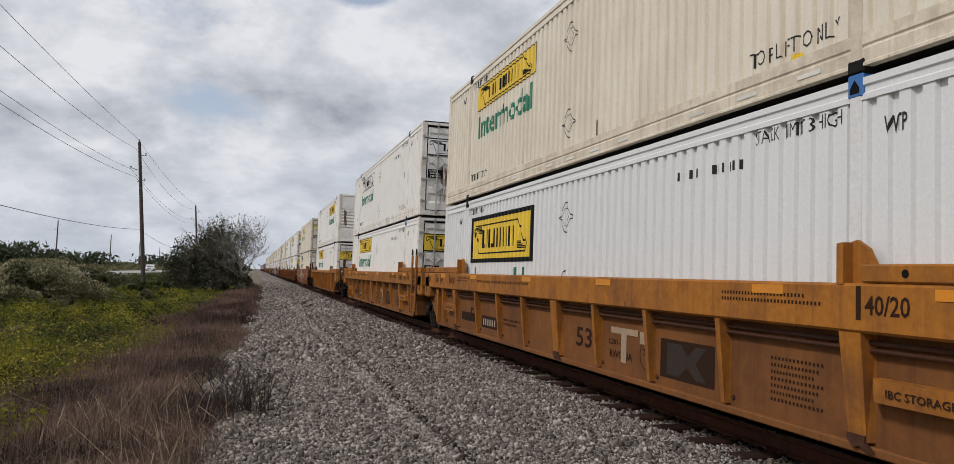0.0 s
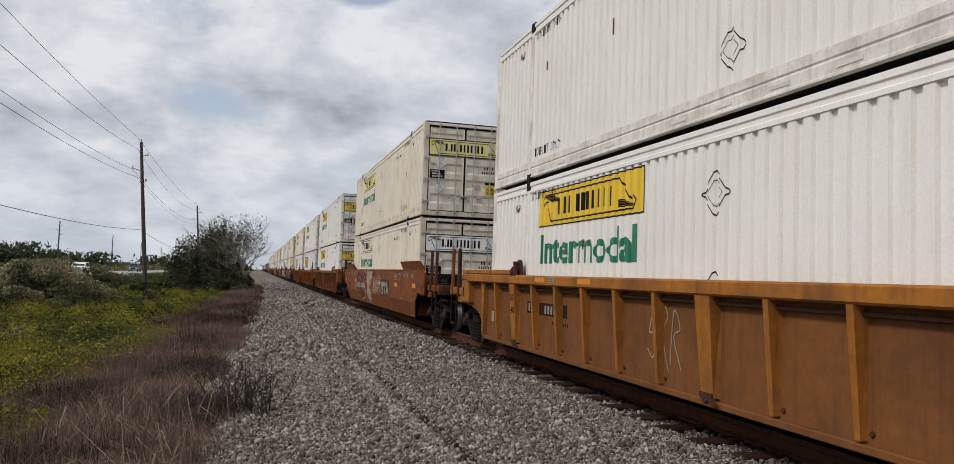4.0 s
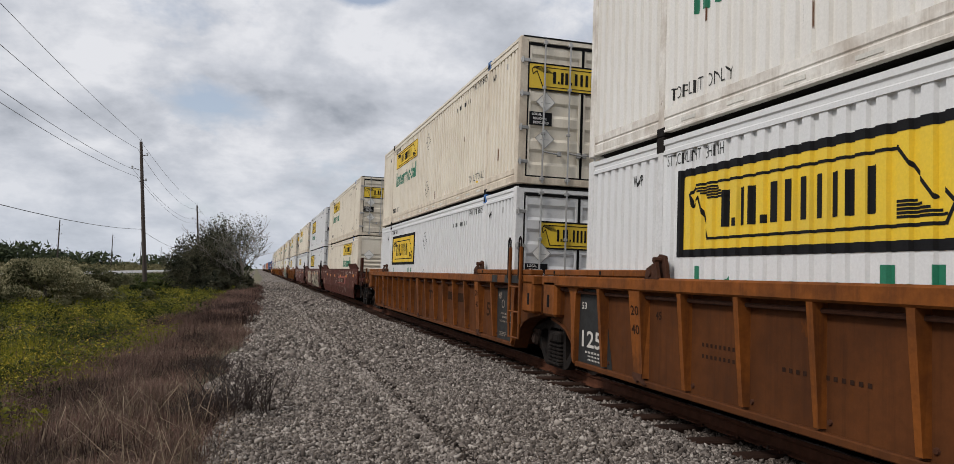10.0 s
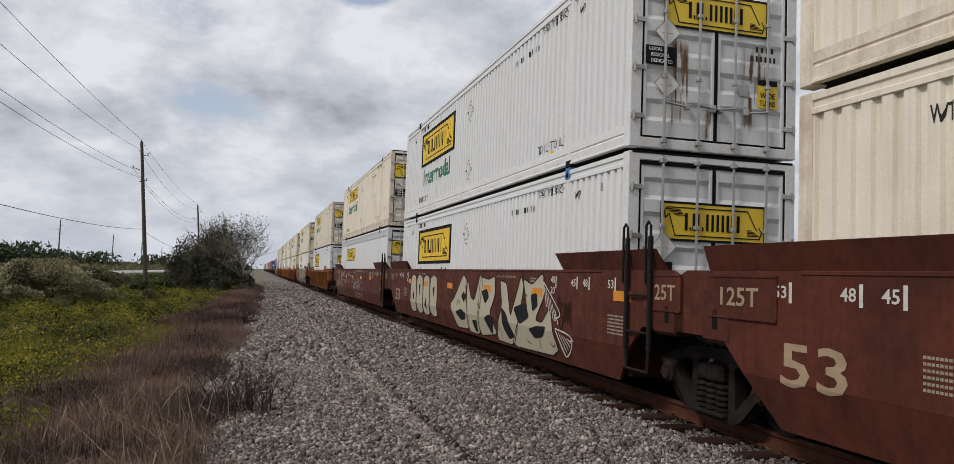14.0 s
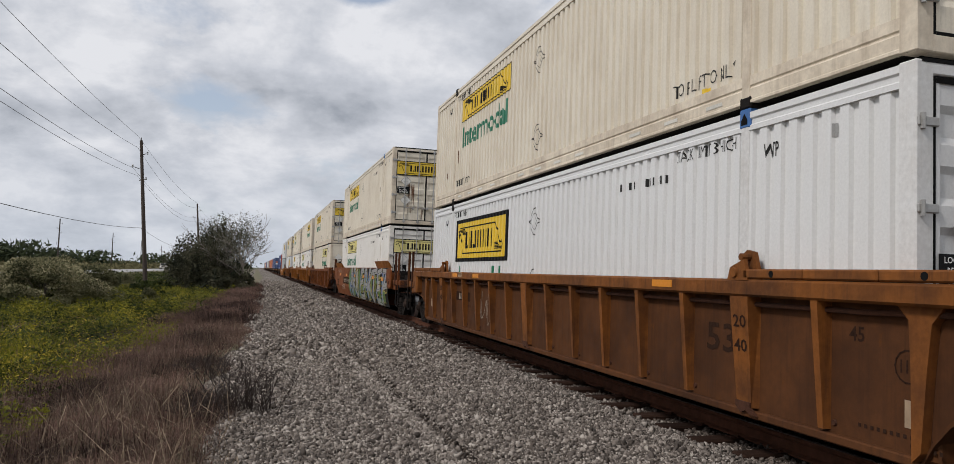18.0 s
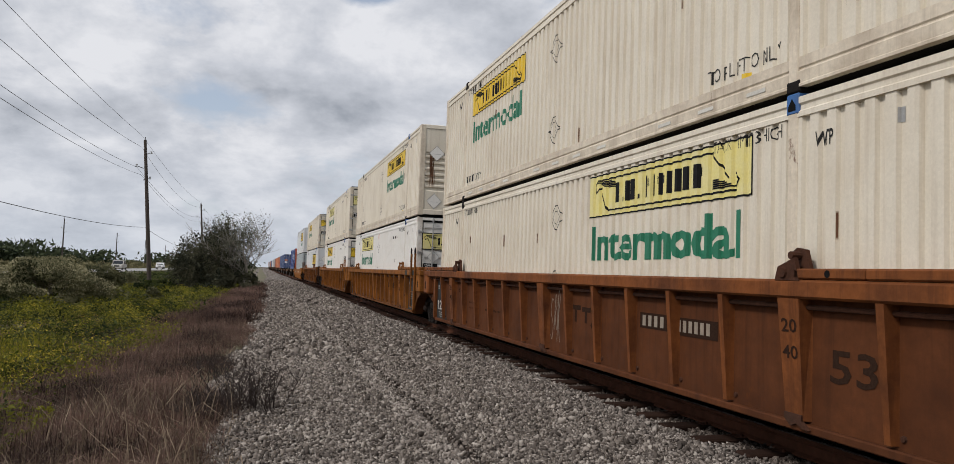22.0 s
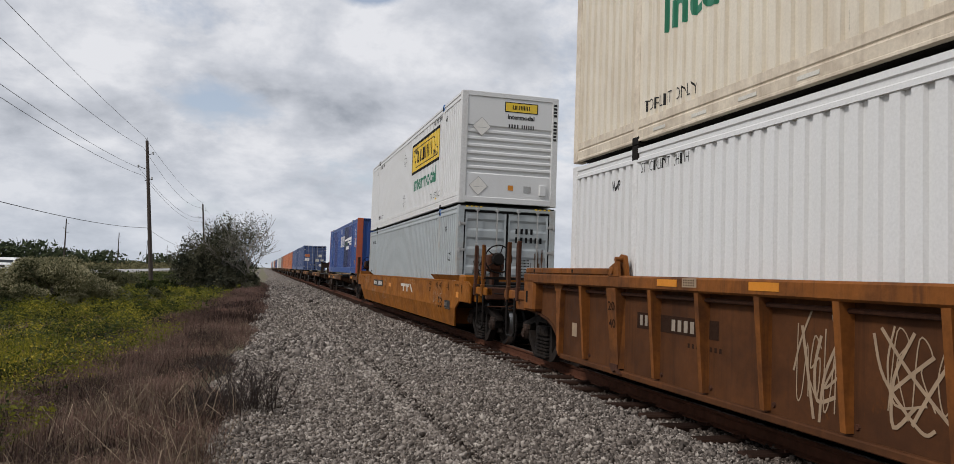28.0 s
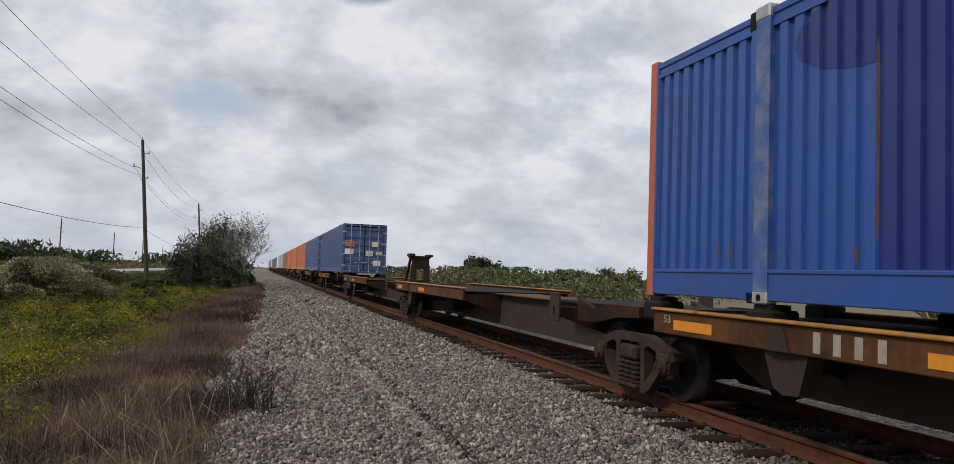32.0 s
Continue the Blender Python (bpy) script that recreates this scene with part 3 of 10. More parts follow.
def ribbon(pts, w, rise=0.0):
    """One unbroken sprayed stroke; later stretches lie over earlier ones."""
    vs, n = [], len(pts)
    for i, p in enumerate(pts):
        a, b = Vector(pts[max(i - 1, 0)]), Vector(pts[min(i + 1, n - 1)])
        d0, d1 = (Vector(p) - a), (b - Vector(p))
        d0 = d0.normalized() if d0.length > 1e-6 else d1.normalized()
        d1 = d1.normalized() if d1.length > 1e-6 else d0
        m = (d0 + d1)
        m = m.normalized() if m.length > 0.3 else d0
        k = w / 2 / max(m.dot(d0), 0.6)
        ext = m * (-w * 0.35 if i == 0 else w * 0.35 if i == n - 1 else 0.0)
        for s in (-1, 1):
            vs.append((p[0] - m.y * k * s + ext.x, p[1] + m.x * k * s + ext.y, rise * i))
    return (vs, [(2 * i, 2 * i + 2, 2 * i + 3, 2 * i + 1) for i in range(n - 1)])


def letters(words, x0, x1, y0, y1):
    pts, faces = text_shape(words)
    return ([(x0 + (x1 - x0) * p[0], y0 + (y1 - y0) * p[1]) for p in pts], faces)


def bars(x0, x1, y0, y1, count, gap=0.5):
    """A row of plain bars in place of characters."""
    w = (x1 - x0) / count
    return [rect(x0 + i * w, x0 + (i + 1 - gap) * w, y0, y1) for i in range(count)]


def on_side(proud=0.004, smooth_wall=False):
    return lambda u, v: (-(HALF - 0.012 - (0.006 if smooth_wall else fold(-u)) + proud), -u, v)


def side_sign(name, key, mat, shapes, parent, proud=0.004, label="", smooth_wall=False):
    us = [p[0] for s in shapes for p in s[0]]
    cuts = [] if smooth_wall else [-y for y in fold_lines(-max(us), -min(us))]
    part(name, flat_mesh((name, key, proud, smooth_wall), mat, shapes, on_side(proud, smooth_wall), cuts), parent, label)


def end_sign(name, key, mat, shapes, parent, y=-0.006, label=""):
    part(name, flat_mesh((name, "end", key, y), mat, shapes, lambda u, v: (u, y, v)), parent, label)


def scroll(x0, x1, y0, y1, w=0.018):
    """The drawn ribbon of the haulier's sign, with plain blocks where its name stands."""
    h, L = y1 - y0, x1 - x0
    out = []
    for k in range(5):
        f = k / 4
        out.append(line((x0 + L * (0.05 + 0.02 * k), y1 - h * (0.18 + 0.15 * f)), (x0 + L * (0.17 + 0.012 * k), y1 - h * (0.18 + 0.15 * f)), w))
        out.append(line((x1 - L * (0.17 + 0.0 * k), y0 + h * (0.2 + 0.15 * f)), (x1 - L * (0.05 + 0.02 * k), y0 + h * (0.2 + 0.15 * f)), w))
    out += lines([(x0 + L * 0.04, y1 - h * 0.42), (x0 + L * 0.03, y1 - h * 0.25), (x0 + L * 0.055, y1 - h * 0.13), (x1 - L * 0.17, y1 - h * 0.13)], w * 1.3)
    out += lines([(x0 + L * 0.04, y1 - h * 0.42), (x0 + L * 0.075, y1 - h * 0.3), (x0 + L * 0.13, y0 + h * 0.12), (x1 - L * 0.05, y0 + h * 0.12), (x1 - L * 0.03, y0 + h * 0.3), (x1 - L * 0.055, y0 + h * 0.42)], w * 1.3)
    out += lines([(x1 - L * 0.17, y1 - h * 0.13), (x1 - L * 0.08, y0 + h * 0.36)], w * 1.3)
    return out


def name_blocks(x0, x1, y0, y1):
    h, L = y1 - y0, x1 - x0
    a, b = y0 + h * 0.27, y1 - h * 0.27
    out = []
    for f0, f1 in ((0.222, 0.25), (0.295, 0.32), (0.335, 0.362), (0.425, 0.45), (0.476, 0.50), (0.525, 0.55), (0.574, 0.60), (0.622, 0.647), (0.668, 0.693), (0.725, 0.752)):
        out.append(rect(x0 + L * f0, x0 + L * f1, a, b))
    for f in (0.268, 0.385):
        out.append(rect(x0 + L * f, x0 + L * (f + 0.016), a, a + h * 0.1))
    return out


def diamond(parent, u, v, s, mat="charcoal"):
    ring = [(u, v - s), (u + s, v), (u, v + s), (u - s, v), (u, v - s)]
    side_sign("placard_holder", (u, v), mat, lines(ring, 0.014) + lines([(p[0] * 0.6 + u * 0.4, p[1] * 0.6 + v * 0.4) for p in ring], 0.008), parent)


def end_diamond(parent, x, z, s=0.17, y=-0.006):
    ring = [(x, z - s), (x + s, z), (x, z + s), (x - s, z), (x, z - s)]
    end_sign("placard", (x, z, "w"), "white", [([p for p in ring[:4]], [(0, 1, 2, 3)])], parent, y)
    end_sign("placard_outline", (x, z), "steel", lines(ring, 0.012) + lines([(x - s * 0.5, z - s * 0.1), (x + s * 0.5, z - s * 0.1)], 0.008), parent, y - 0.003)


def shell(c, mat, post, smooth_wall=False, deep_rail=False):
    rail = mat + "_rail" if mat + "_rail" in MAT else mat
    """Frame and walls common to all boxes."""
    wall = kept(("side_wall", smooth_wall), mat, lambda: side_wall(smooth_wall))
    part("side_wall", wall, c)
    w2 = part("side_wall", wall, c)
    w2.matrix_basis = Matrix.Translation((0, LONG, 0)) @ pose(0, 0, 0, 0, 0, 180)
    part("roof", kept("roof", mat, lambda: Geo().box(-HALF + 0.03, HALF - 0.03, 0.05, LONG - 0.05, HIGH - 0.10, HIGH - 0.055)), c)
    part("underframe", kept("underframe", "grime", lambda: Geo().box(-HALF + 0.08, HALF - 0.08, 0.05, LONG - 0.05, 0.05, 0.18)), c)
    for s in (-1, 1):
        X = lambda d: s * (HALF - d)
        part("top_rail", kept(("top_rail", s), mat, lambda: Geo().prism([(X(0.004), HIGH - 0.045), (X(0.004), HIGH - 0.105), (X(0.022), HIGH - 0.12), (X(0.022), HIGH - 0.165), (X(0.006), HIGH - 0.18), (X(0.006), HIGH - 0.228), (X(0.09), HIGH - 0.228), (X(0.09), HIGH - 0.045)], 1, 0.16, LONG - 0.16)), c)
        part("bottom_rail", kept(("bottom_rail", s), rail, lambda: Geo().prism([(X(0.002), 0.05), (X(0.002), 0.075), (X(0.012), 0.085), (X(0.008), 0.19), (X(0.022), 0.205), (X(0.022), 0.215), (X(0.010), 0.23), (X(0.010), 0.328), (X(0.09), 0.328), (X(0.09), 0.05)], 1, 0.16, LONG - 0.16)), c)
        for i, y in enumerate((0.085, LONG - 0.085)):
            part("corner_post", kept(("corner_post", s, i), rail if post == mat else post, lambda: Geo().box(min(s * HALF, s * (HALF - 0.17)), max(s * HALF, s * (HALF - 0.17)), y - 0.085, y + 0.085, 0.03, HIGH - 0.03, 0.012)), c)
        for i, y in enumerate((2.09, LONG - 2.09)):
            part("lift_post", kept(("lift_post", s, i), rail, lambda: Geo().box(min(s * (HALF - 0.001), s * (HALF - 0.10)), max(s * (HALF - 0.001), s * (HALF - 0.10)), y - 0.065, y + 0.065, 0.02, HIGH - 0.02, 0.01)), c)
            part("casting", kept(("casting", s, i), "grime", lambda: Geo().box(min(s * (HALF + 0.004), s * (HALF - 0.16)), max(s * (HALF + 0.004), s * (HALF - 0.16)), y - 0.09, y + 0.09, 0.0, 0.12, 0.015)), c, "grimy steel lifting casting")
            part("casting", kept(("casting_top", s, i), "sky_blue" if i == 0 else "grime", lambda: Geo().box(min(s * (HALF + 0.005), s * (HALF - 0.16)), max(s * (HALF + 0.005), s * (HALF - 0.16)), y - 0.085, y + 0.085, HIGH - 0.20, HIGH - 0.001, 0.015)), c, "blue-painted lifting casting" if i == 0 else "grimy lifting casting")
            if s < 0 and i == 0:
                # raised black shape for the dark inside the casting's opening
                part("casting_hole", kept(("casting_hole", i), "gap", lambda: Geo().prism([(y - 0.05, HIGH - 0.165), (y + 0.05, HIGH - 0.165), (y + 0.05, HIGH - 0.12), (y, HIGH - 0.05), (y - 0.05, HIGH - 0.12)], 0, -HALF - 0.008, -HALF - 0.004)), c)


def doors(c, mat, panel="yellow", rusty=False, box_sign=False, plain=False):
    """Two door leaves with folds, rods, hinges and signs on the end that faces the camera."""
    part("door_header", kept("door_header", mat, lambda: Geo().box(-HALF + 0.14, HALF - 0.14, 0.0, 0.12, HIGH - 0.14, HIGH - 0.02, 0.01)), c)
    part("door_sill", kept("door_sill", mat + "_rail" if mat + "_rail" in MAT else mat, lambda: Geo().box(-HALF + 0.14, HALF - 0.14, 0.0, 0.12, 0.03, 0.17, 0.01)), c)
    part("door_seal", kept("door_seal", "gap", lambda: Geo().box(-HALF + 0.12, HALF - 0.12, 0.055, 0.075, 0.12, HIGH - 0.1)), c, "black rubber door seal")

    h0, h1 = -HALF + 0.145, HALF - 0.145
    end_sign("door_gasket", "gap", "gap", [rect(h0, h0 + 0.045, 0.17, HIGH - 0.15), rect(h1 - 0.045, h1, 0.17, HIGH - 0.15), rect(h0 + 0.046, h1 - 0.046, HIGH - 0.2, HIGH - 0.15), rect(h0 + 0.046, h1 - 0.046, 0.165, 0.195), rect(-0.026, 0.026, 0.196, HIGH - 0.201)], c, 0.006, "black rubber gasket round the doors")
    # black strip painted along the header for its shadow gap
    end_sign("header_shadow_gap", "gap", "gap", [rect(-HALF + 0.05, HALF - 0.05, HIGH - 0.052, HIGH - 0.02)], c, -0.003)

    def leaf(s):
        g = Geo()
        a, b = (-HALF + 0.19, -0.022) if s < 0 else (0.022, HALF - 0.19)
        zs = [0.19]
        for k in range(5):
            z = 0.40 + 0.46 * k
            zs += [z, z + 0.06, z + 0.24, z + 0.30]
        zs = [z for z in zs if z < HIGH - 0.2] + [HIGH - 0.165]
        prof = []
        for i, z in enumerate(zs):
            j = (i - 1) % 4
            prof.append((z, 0.018 if i == 0 or j in (0, 3) or i == len(zs) - 1 else 0.045))
        vs = [(x, y, z) for z, y in prof for x in (a, b)]
        fs = [(2 * i, 2 * i + 1, 2 * i + 3, 2 * i + 2) for i in range(len(prof) - 1)]
        g.add(vs, fs)
        g.box(a, a + 0.05, 0.012, 0.06, 0.18, HIGH - 0.155, 0.006)
        return g.box(b - 0.05, b, 0.012, 0.06, 0.18, HIGH - 0.155, 0.006)

    for s in (-1, 1):
        d = part("door", kept(("door", s), mat, lambda: leaf(s)), c)
        for k in (0.28, 0.80):
            x = s * k if s > 0 else -k
            part("locking_rod", kept(("rod", x), "steel", lambda: Geo().tube([(x, -0.028, 0.06), (x, -0.028, HIGH - 0.06)], 0.019, 8)
                 .box(x - 0.045, x + 0.045, -0.05, 0.012, 0.10, 0.17, 0.01).box(x - 0.045, x + 0.045, -0.05, 0.012, HIGH - 0.17, HIGH - 0.10, 0.01)
                 .box(x - 0.035, x + 0.035, -0.05, 0.014, 0.98, 1.04, 0.008).box(x - 0.035, x + 0.035, -0.05, 0.014, 1.86, 1.92, 0.008)), d, "galvanised locking rod")
            part("handle", kept(("handle", x), "steel", lambda: Geo().tube([(x, -0.04, 0.66), (x + s * -0.1, -0.05, 0.64), (x - s * 0.30, -0.045, 0.62)], 0.014, 6).box(x - s * 0.34 - 0.04, x - s * 0.34 + 0.04, -0.05, 0.014, 0.58, 0.68, 0.01)), d)
        for z in (0.45, 1.1, 1.75, 2.4):
            xh = s * (HALF - 0.11)
            part("hinge", kept(("hinge", s, z), "steel", lambda: Geo().box(xh - 0.1, xh + 0.1, -0.014, 0.018, z - 0.035, z + 0.035, 0.008).tube([(xh + s * 0.06, -0.016, z - 0.06), (xh + s * 0.06, -0.016, z + 0.06)], 0.02, 6)), d)
    if plain:
        return
    w = 1.12 if not box_sign else 0.80
    z0, z1 = (1.86, 2.36) if not box_sign else (1.72, 2.22)
    if panel:
        end_sign("sign_panel", ("p", w), panel, [rect(-w, w, z0, z1)], c, 0.004, "yellow sign panel across both doors")
    end_sign("sign_border", ("b", w), "black", lines([(-w, z0), (w, z0), (w, z1), (-w, z1), (-w, z0)], 0.03), c, 0.001)
    end_sign("sign_lettering", ("n", w), "black", name_blocks(-w, w, z0, z1) + scroll(-w, w, z0, z1, 0.012), c, -0.001)
    end_diamond(c, -0.78 + 0.02, 1.62, 0.19)
    end_diamond(c, -0.78 + 0.02, 0.86 + 0.05, 0.19)
    end_sign("notice", "local", "black", [rect(-1.08, -0.62, 1.16, 1.42)], c, 0.003, "small black notice with white words")
    end_sign("notice_text", "local", "sign_white", [letters("LOCAL", -1.03, -0.83, 1.35, 1.40), letters("REGIONAL", -1.0, -0.72, 1.27, 1.32), letters("DEDICATED", -1.0, -0.68, 1.19, 1.24)], c, -0.001)
    end_sign("number", "door", "charcoal", bars(0.62, 0.95, 1.50, 1.58, 4) + bars(0.55, 0.98, 1.37, 1.45, 6), c, 0.003)
    end_sign("notice", "turns", "yellow", [rect(0.66, 0.98, 0.72, 1.12)], c, 0.003, "yellow and black warning notice")
    end_sign("notice_text", "turns", "black", [rect(0.66, 0.98, 1.04, 1.12), letters("WIDE", 0.70, 0.94, 0.86, 0.94), letters("TURNS", 0.69, 0.95, 0.75, 0.83)], c, -0.001)
    end_sign("data_plate", "plate", "steel", [rect(0.36, 0.52, 0.86, 1.02)], c, 0.003)
    if rusty:
        for k, (x, w_, z0, z1) in enumerate(((-0.62, 0.2, 0.9 if mat == "snow" else 0.2, 1.7), (0.62, 0.1 if mat == "snow" else 0.26, 0.9 if mat == "snow" else 0.2, 1.75), (-0.05, 0.14, 0.15, 0.7))):
            end_sign("rust_stain", k, "stain", runs(x, w_, z0, z1, 18, k + 5), c, 0.0095 + 0.0015 * k, "brown rust stain running down the door")


def runs(x, w, z0, z1, n, seed):
    """Ragged runs of rust: narrow tapering streaks of uneven length."""
    r = random.Random(seed)
    shapes = []
    for k in range(n):
        u, a = x + r.gauss(0, w * 0.6), r.uniform(0.01, 0.035)
        top = z1 - (z1 - z0) * r.random() ** 2 * 0.7
        low = max(z0, top - (z1 - z0) * r.uniform(0.2, 0.7))
        mid, lift = (top * 0.4 + low * 0.6), 0.0004 * k
        shapes.append(([(u - a * 0.4, top, lift), (u - a, mid, lift), (u - a * 0.2, low, lift), (u + a * 0.2, low, lift), (u + a * 0.8, mid, lift), (u + a * 0.5, top, lift)], [(0, 1, 2, 3, 4, 5)]))
    return shapes


def ribbed_end(c, mat, panel="yellow", rusty=False):
    """The closed end, with its level folds."""
    def end():
        g = Geo()
        prof = [(0.10, 0.02)]
        for k in range(7):
            z = 0.78 + 0.185 * k
            prof += [(z, 0.02), (z + 0.035, 0.06), (z + 0.10, 0.06), (z + 0.135, 0.02)]
        prof.append((HIGH - 0.06, 0.02))
        vs = [(x, y, z) for z, y in prof for x in (-HALF + 0.16, HALF - 0.16)]
        return g.add(vs, [(2 * i, 2 * i + 1, 2 * i + 3, 2 * i + 2) for i in range(len(prof) - 1)])
    part("end_wall", kept("end_wall", mat, end), c)
    part("end_header", kept("end_header", mat, lambda: Geo().box(-HALF + 0.15, HALF - 0.15, 0.0, 0.1, HIGH - 0.15, HIGH - 0.02, 0.012)), c)
    part("end_sill", kept("end_sill", mat, lambda: Geo().box(-HALF + 0.15, HALF - 0.15, 0.0, 0.1, 0.05, 0.2, 0.012)), c)
    end_sign("sign_panel", "small", panel, [rect(-0.15, 0.72, 2.42, 2.66)], c, 0.014, "small yellow sign panel")
    end_sign("sign_border", "small", "black", lines([(-0.15, 2.42), (0.72, 2.42), (0.72, 2.66), (-0.15, 2.66), (-0.15, 2.42)], 0.02), c, 0.012)
    end_sign("sign_lettering", "small", "black", name_blocks(-0.15, 0.72, 2.42, 2.66), c, 0.010)
    end_sign("wording", "end", "charcoal", [letters("Intermodal", -0.08, 0.64, 2.23, 2.35)], c, 0.012)
    end_sign("number", "end", "charcoal", bars(-0.05, 0.25, 2.0, 2.1, 4) + bars(0.3, 0.66, 2.0, 2.1, 6), c, 0.012)
    end_diamond(c, -0.76, 1.98, 0.24, 0.010)
    end_diamond(c, -0.80, 0.47, 0.24, 0.010)
    end_sign("sticker", "end", "sticker", [rect(-0.02, 0.12, 0.40, 0.53)], c, 0.012)
    end_sign("data_plate", "end", "steel", [rect(0.40, 0.60, 0.36, 0.53)], c, 0.012)
    part("document_box", kept("document_box", mat, lambda: Geo().box(0.82, 1.0, -0.03, 0.03, 0.30, 0.58, 0.015)), c)
    end_sign("number", "post", "charcoal", [rect(HALF - 0.13, HALF - 0.04, 1.75 + 0.09 * k, 1.81 + 0.09 * k) for k in range(11) if k != 6], c, -0.004)
    if rusty:
        for k, (x, w_, z0, z1) in enumerate(((-0.92, 0.10, 0.75, 2.1), (0.73, 0.14, 0.3, 2.2))):
            end_sign("rust_stain", ("ribs", k), "stain", runs(x, w_, z0, z1, 20, k), c, 0.016, "brown rust runs down the end")


def side_logo(c, style, near, upper):
    """The haulier's sign on the side wall; near: the closed end faces the camera."""
    if style == "box":
        a, b = (2.5, 6.62) if near else (9.70, 13.65)
        z0, z1 = 1.44, 2.44
        side_sign("sign_panel", ("box", near), "yellow", [rect(-b, -a, z0, z1)], c, 0.004, "yellow sign panel with a thick black border")
        w = 0.085
        side_sign("sign_border", ("box", near), "black", [rect(-b, -a, z0, z0 + w), rect(-b, -a, z1 - w, z1), rect(-b, -b + w, z0 + w, z1 - w), rect(-a - w, -a, z0 + w, z1 - w)], c, 0.007)
        side_sign("sign_lettering", ("box", near), "black", scroll(-b + 0.15, -a - 0.15, z0 + 0.1, z1 - 0.1, 0.022) + name_blocks(-b, -a, z0 + 0.08, z1 - 0.08), c, 0.0075)
        side_sign("wording", ("box", near), "green", [letters("Intermodal", -b + 0.35, -a - 0.35, 0.86, 1.34)], c, 0.004)
        return
    a, b = (2.70, 6.62) if near else (9.75, 13.5)
    z0, z1 = (1.94, 2.48) if upper else (2.03, 2.62)
    panel = {"yellow": "yellow", "pale": "pale_yellow", "outline": None}[style]
    if panel:
        side_sign("sign_panel", (style, near, upper), panel, [rect(-b, -a, z0, z1)], c, 0.004, "yellow sign panel with a drawn ribbon")
    side_sign("sign_border", (style, near, upper), "black", lines([(-b, z0), (-a, z0), (-a, z1), (-b, z1), (-b, z0)], 0.02), c, 0.006)
    side_sign("sign_lettering", (style, near, upper), "black", scroll(-b + 0.1, -a - 0.1, z0, z1) + name_blocks(-b, -a, z0, z1), c, 0.0075)
    side_sign("wording", (style, near, upper), "green", [letters("Intermodal", -b + 0.12, -a - 0.18, z0 - 0.64, z0 - 0.14)], c, 0.004, "green painted word Intermodal")


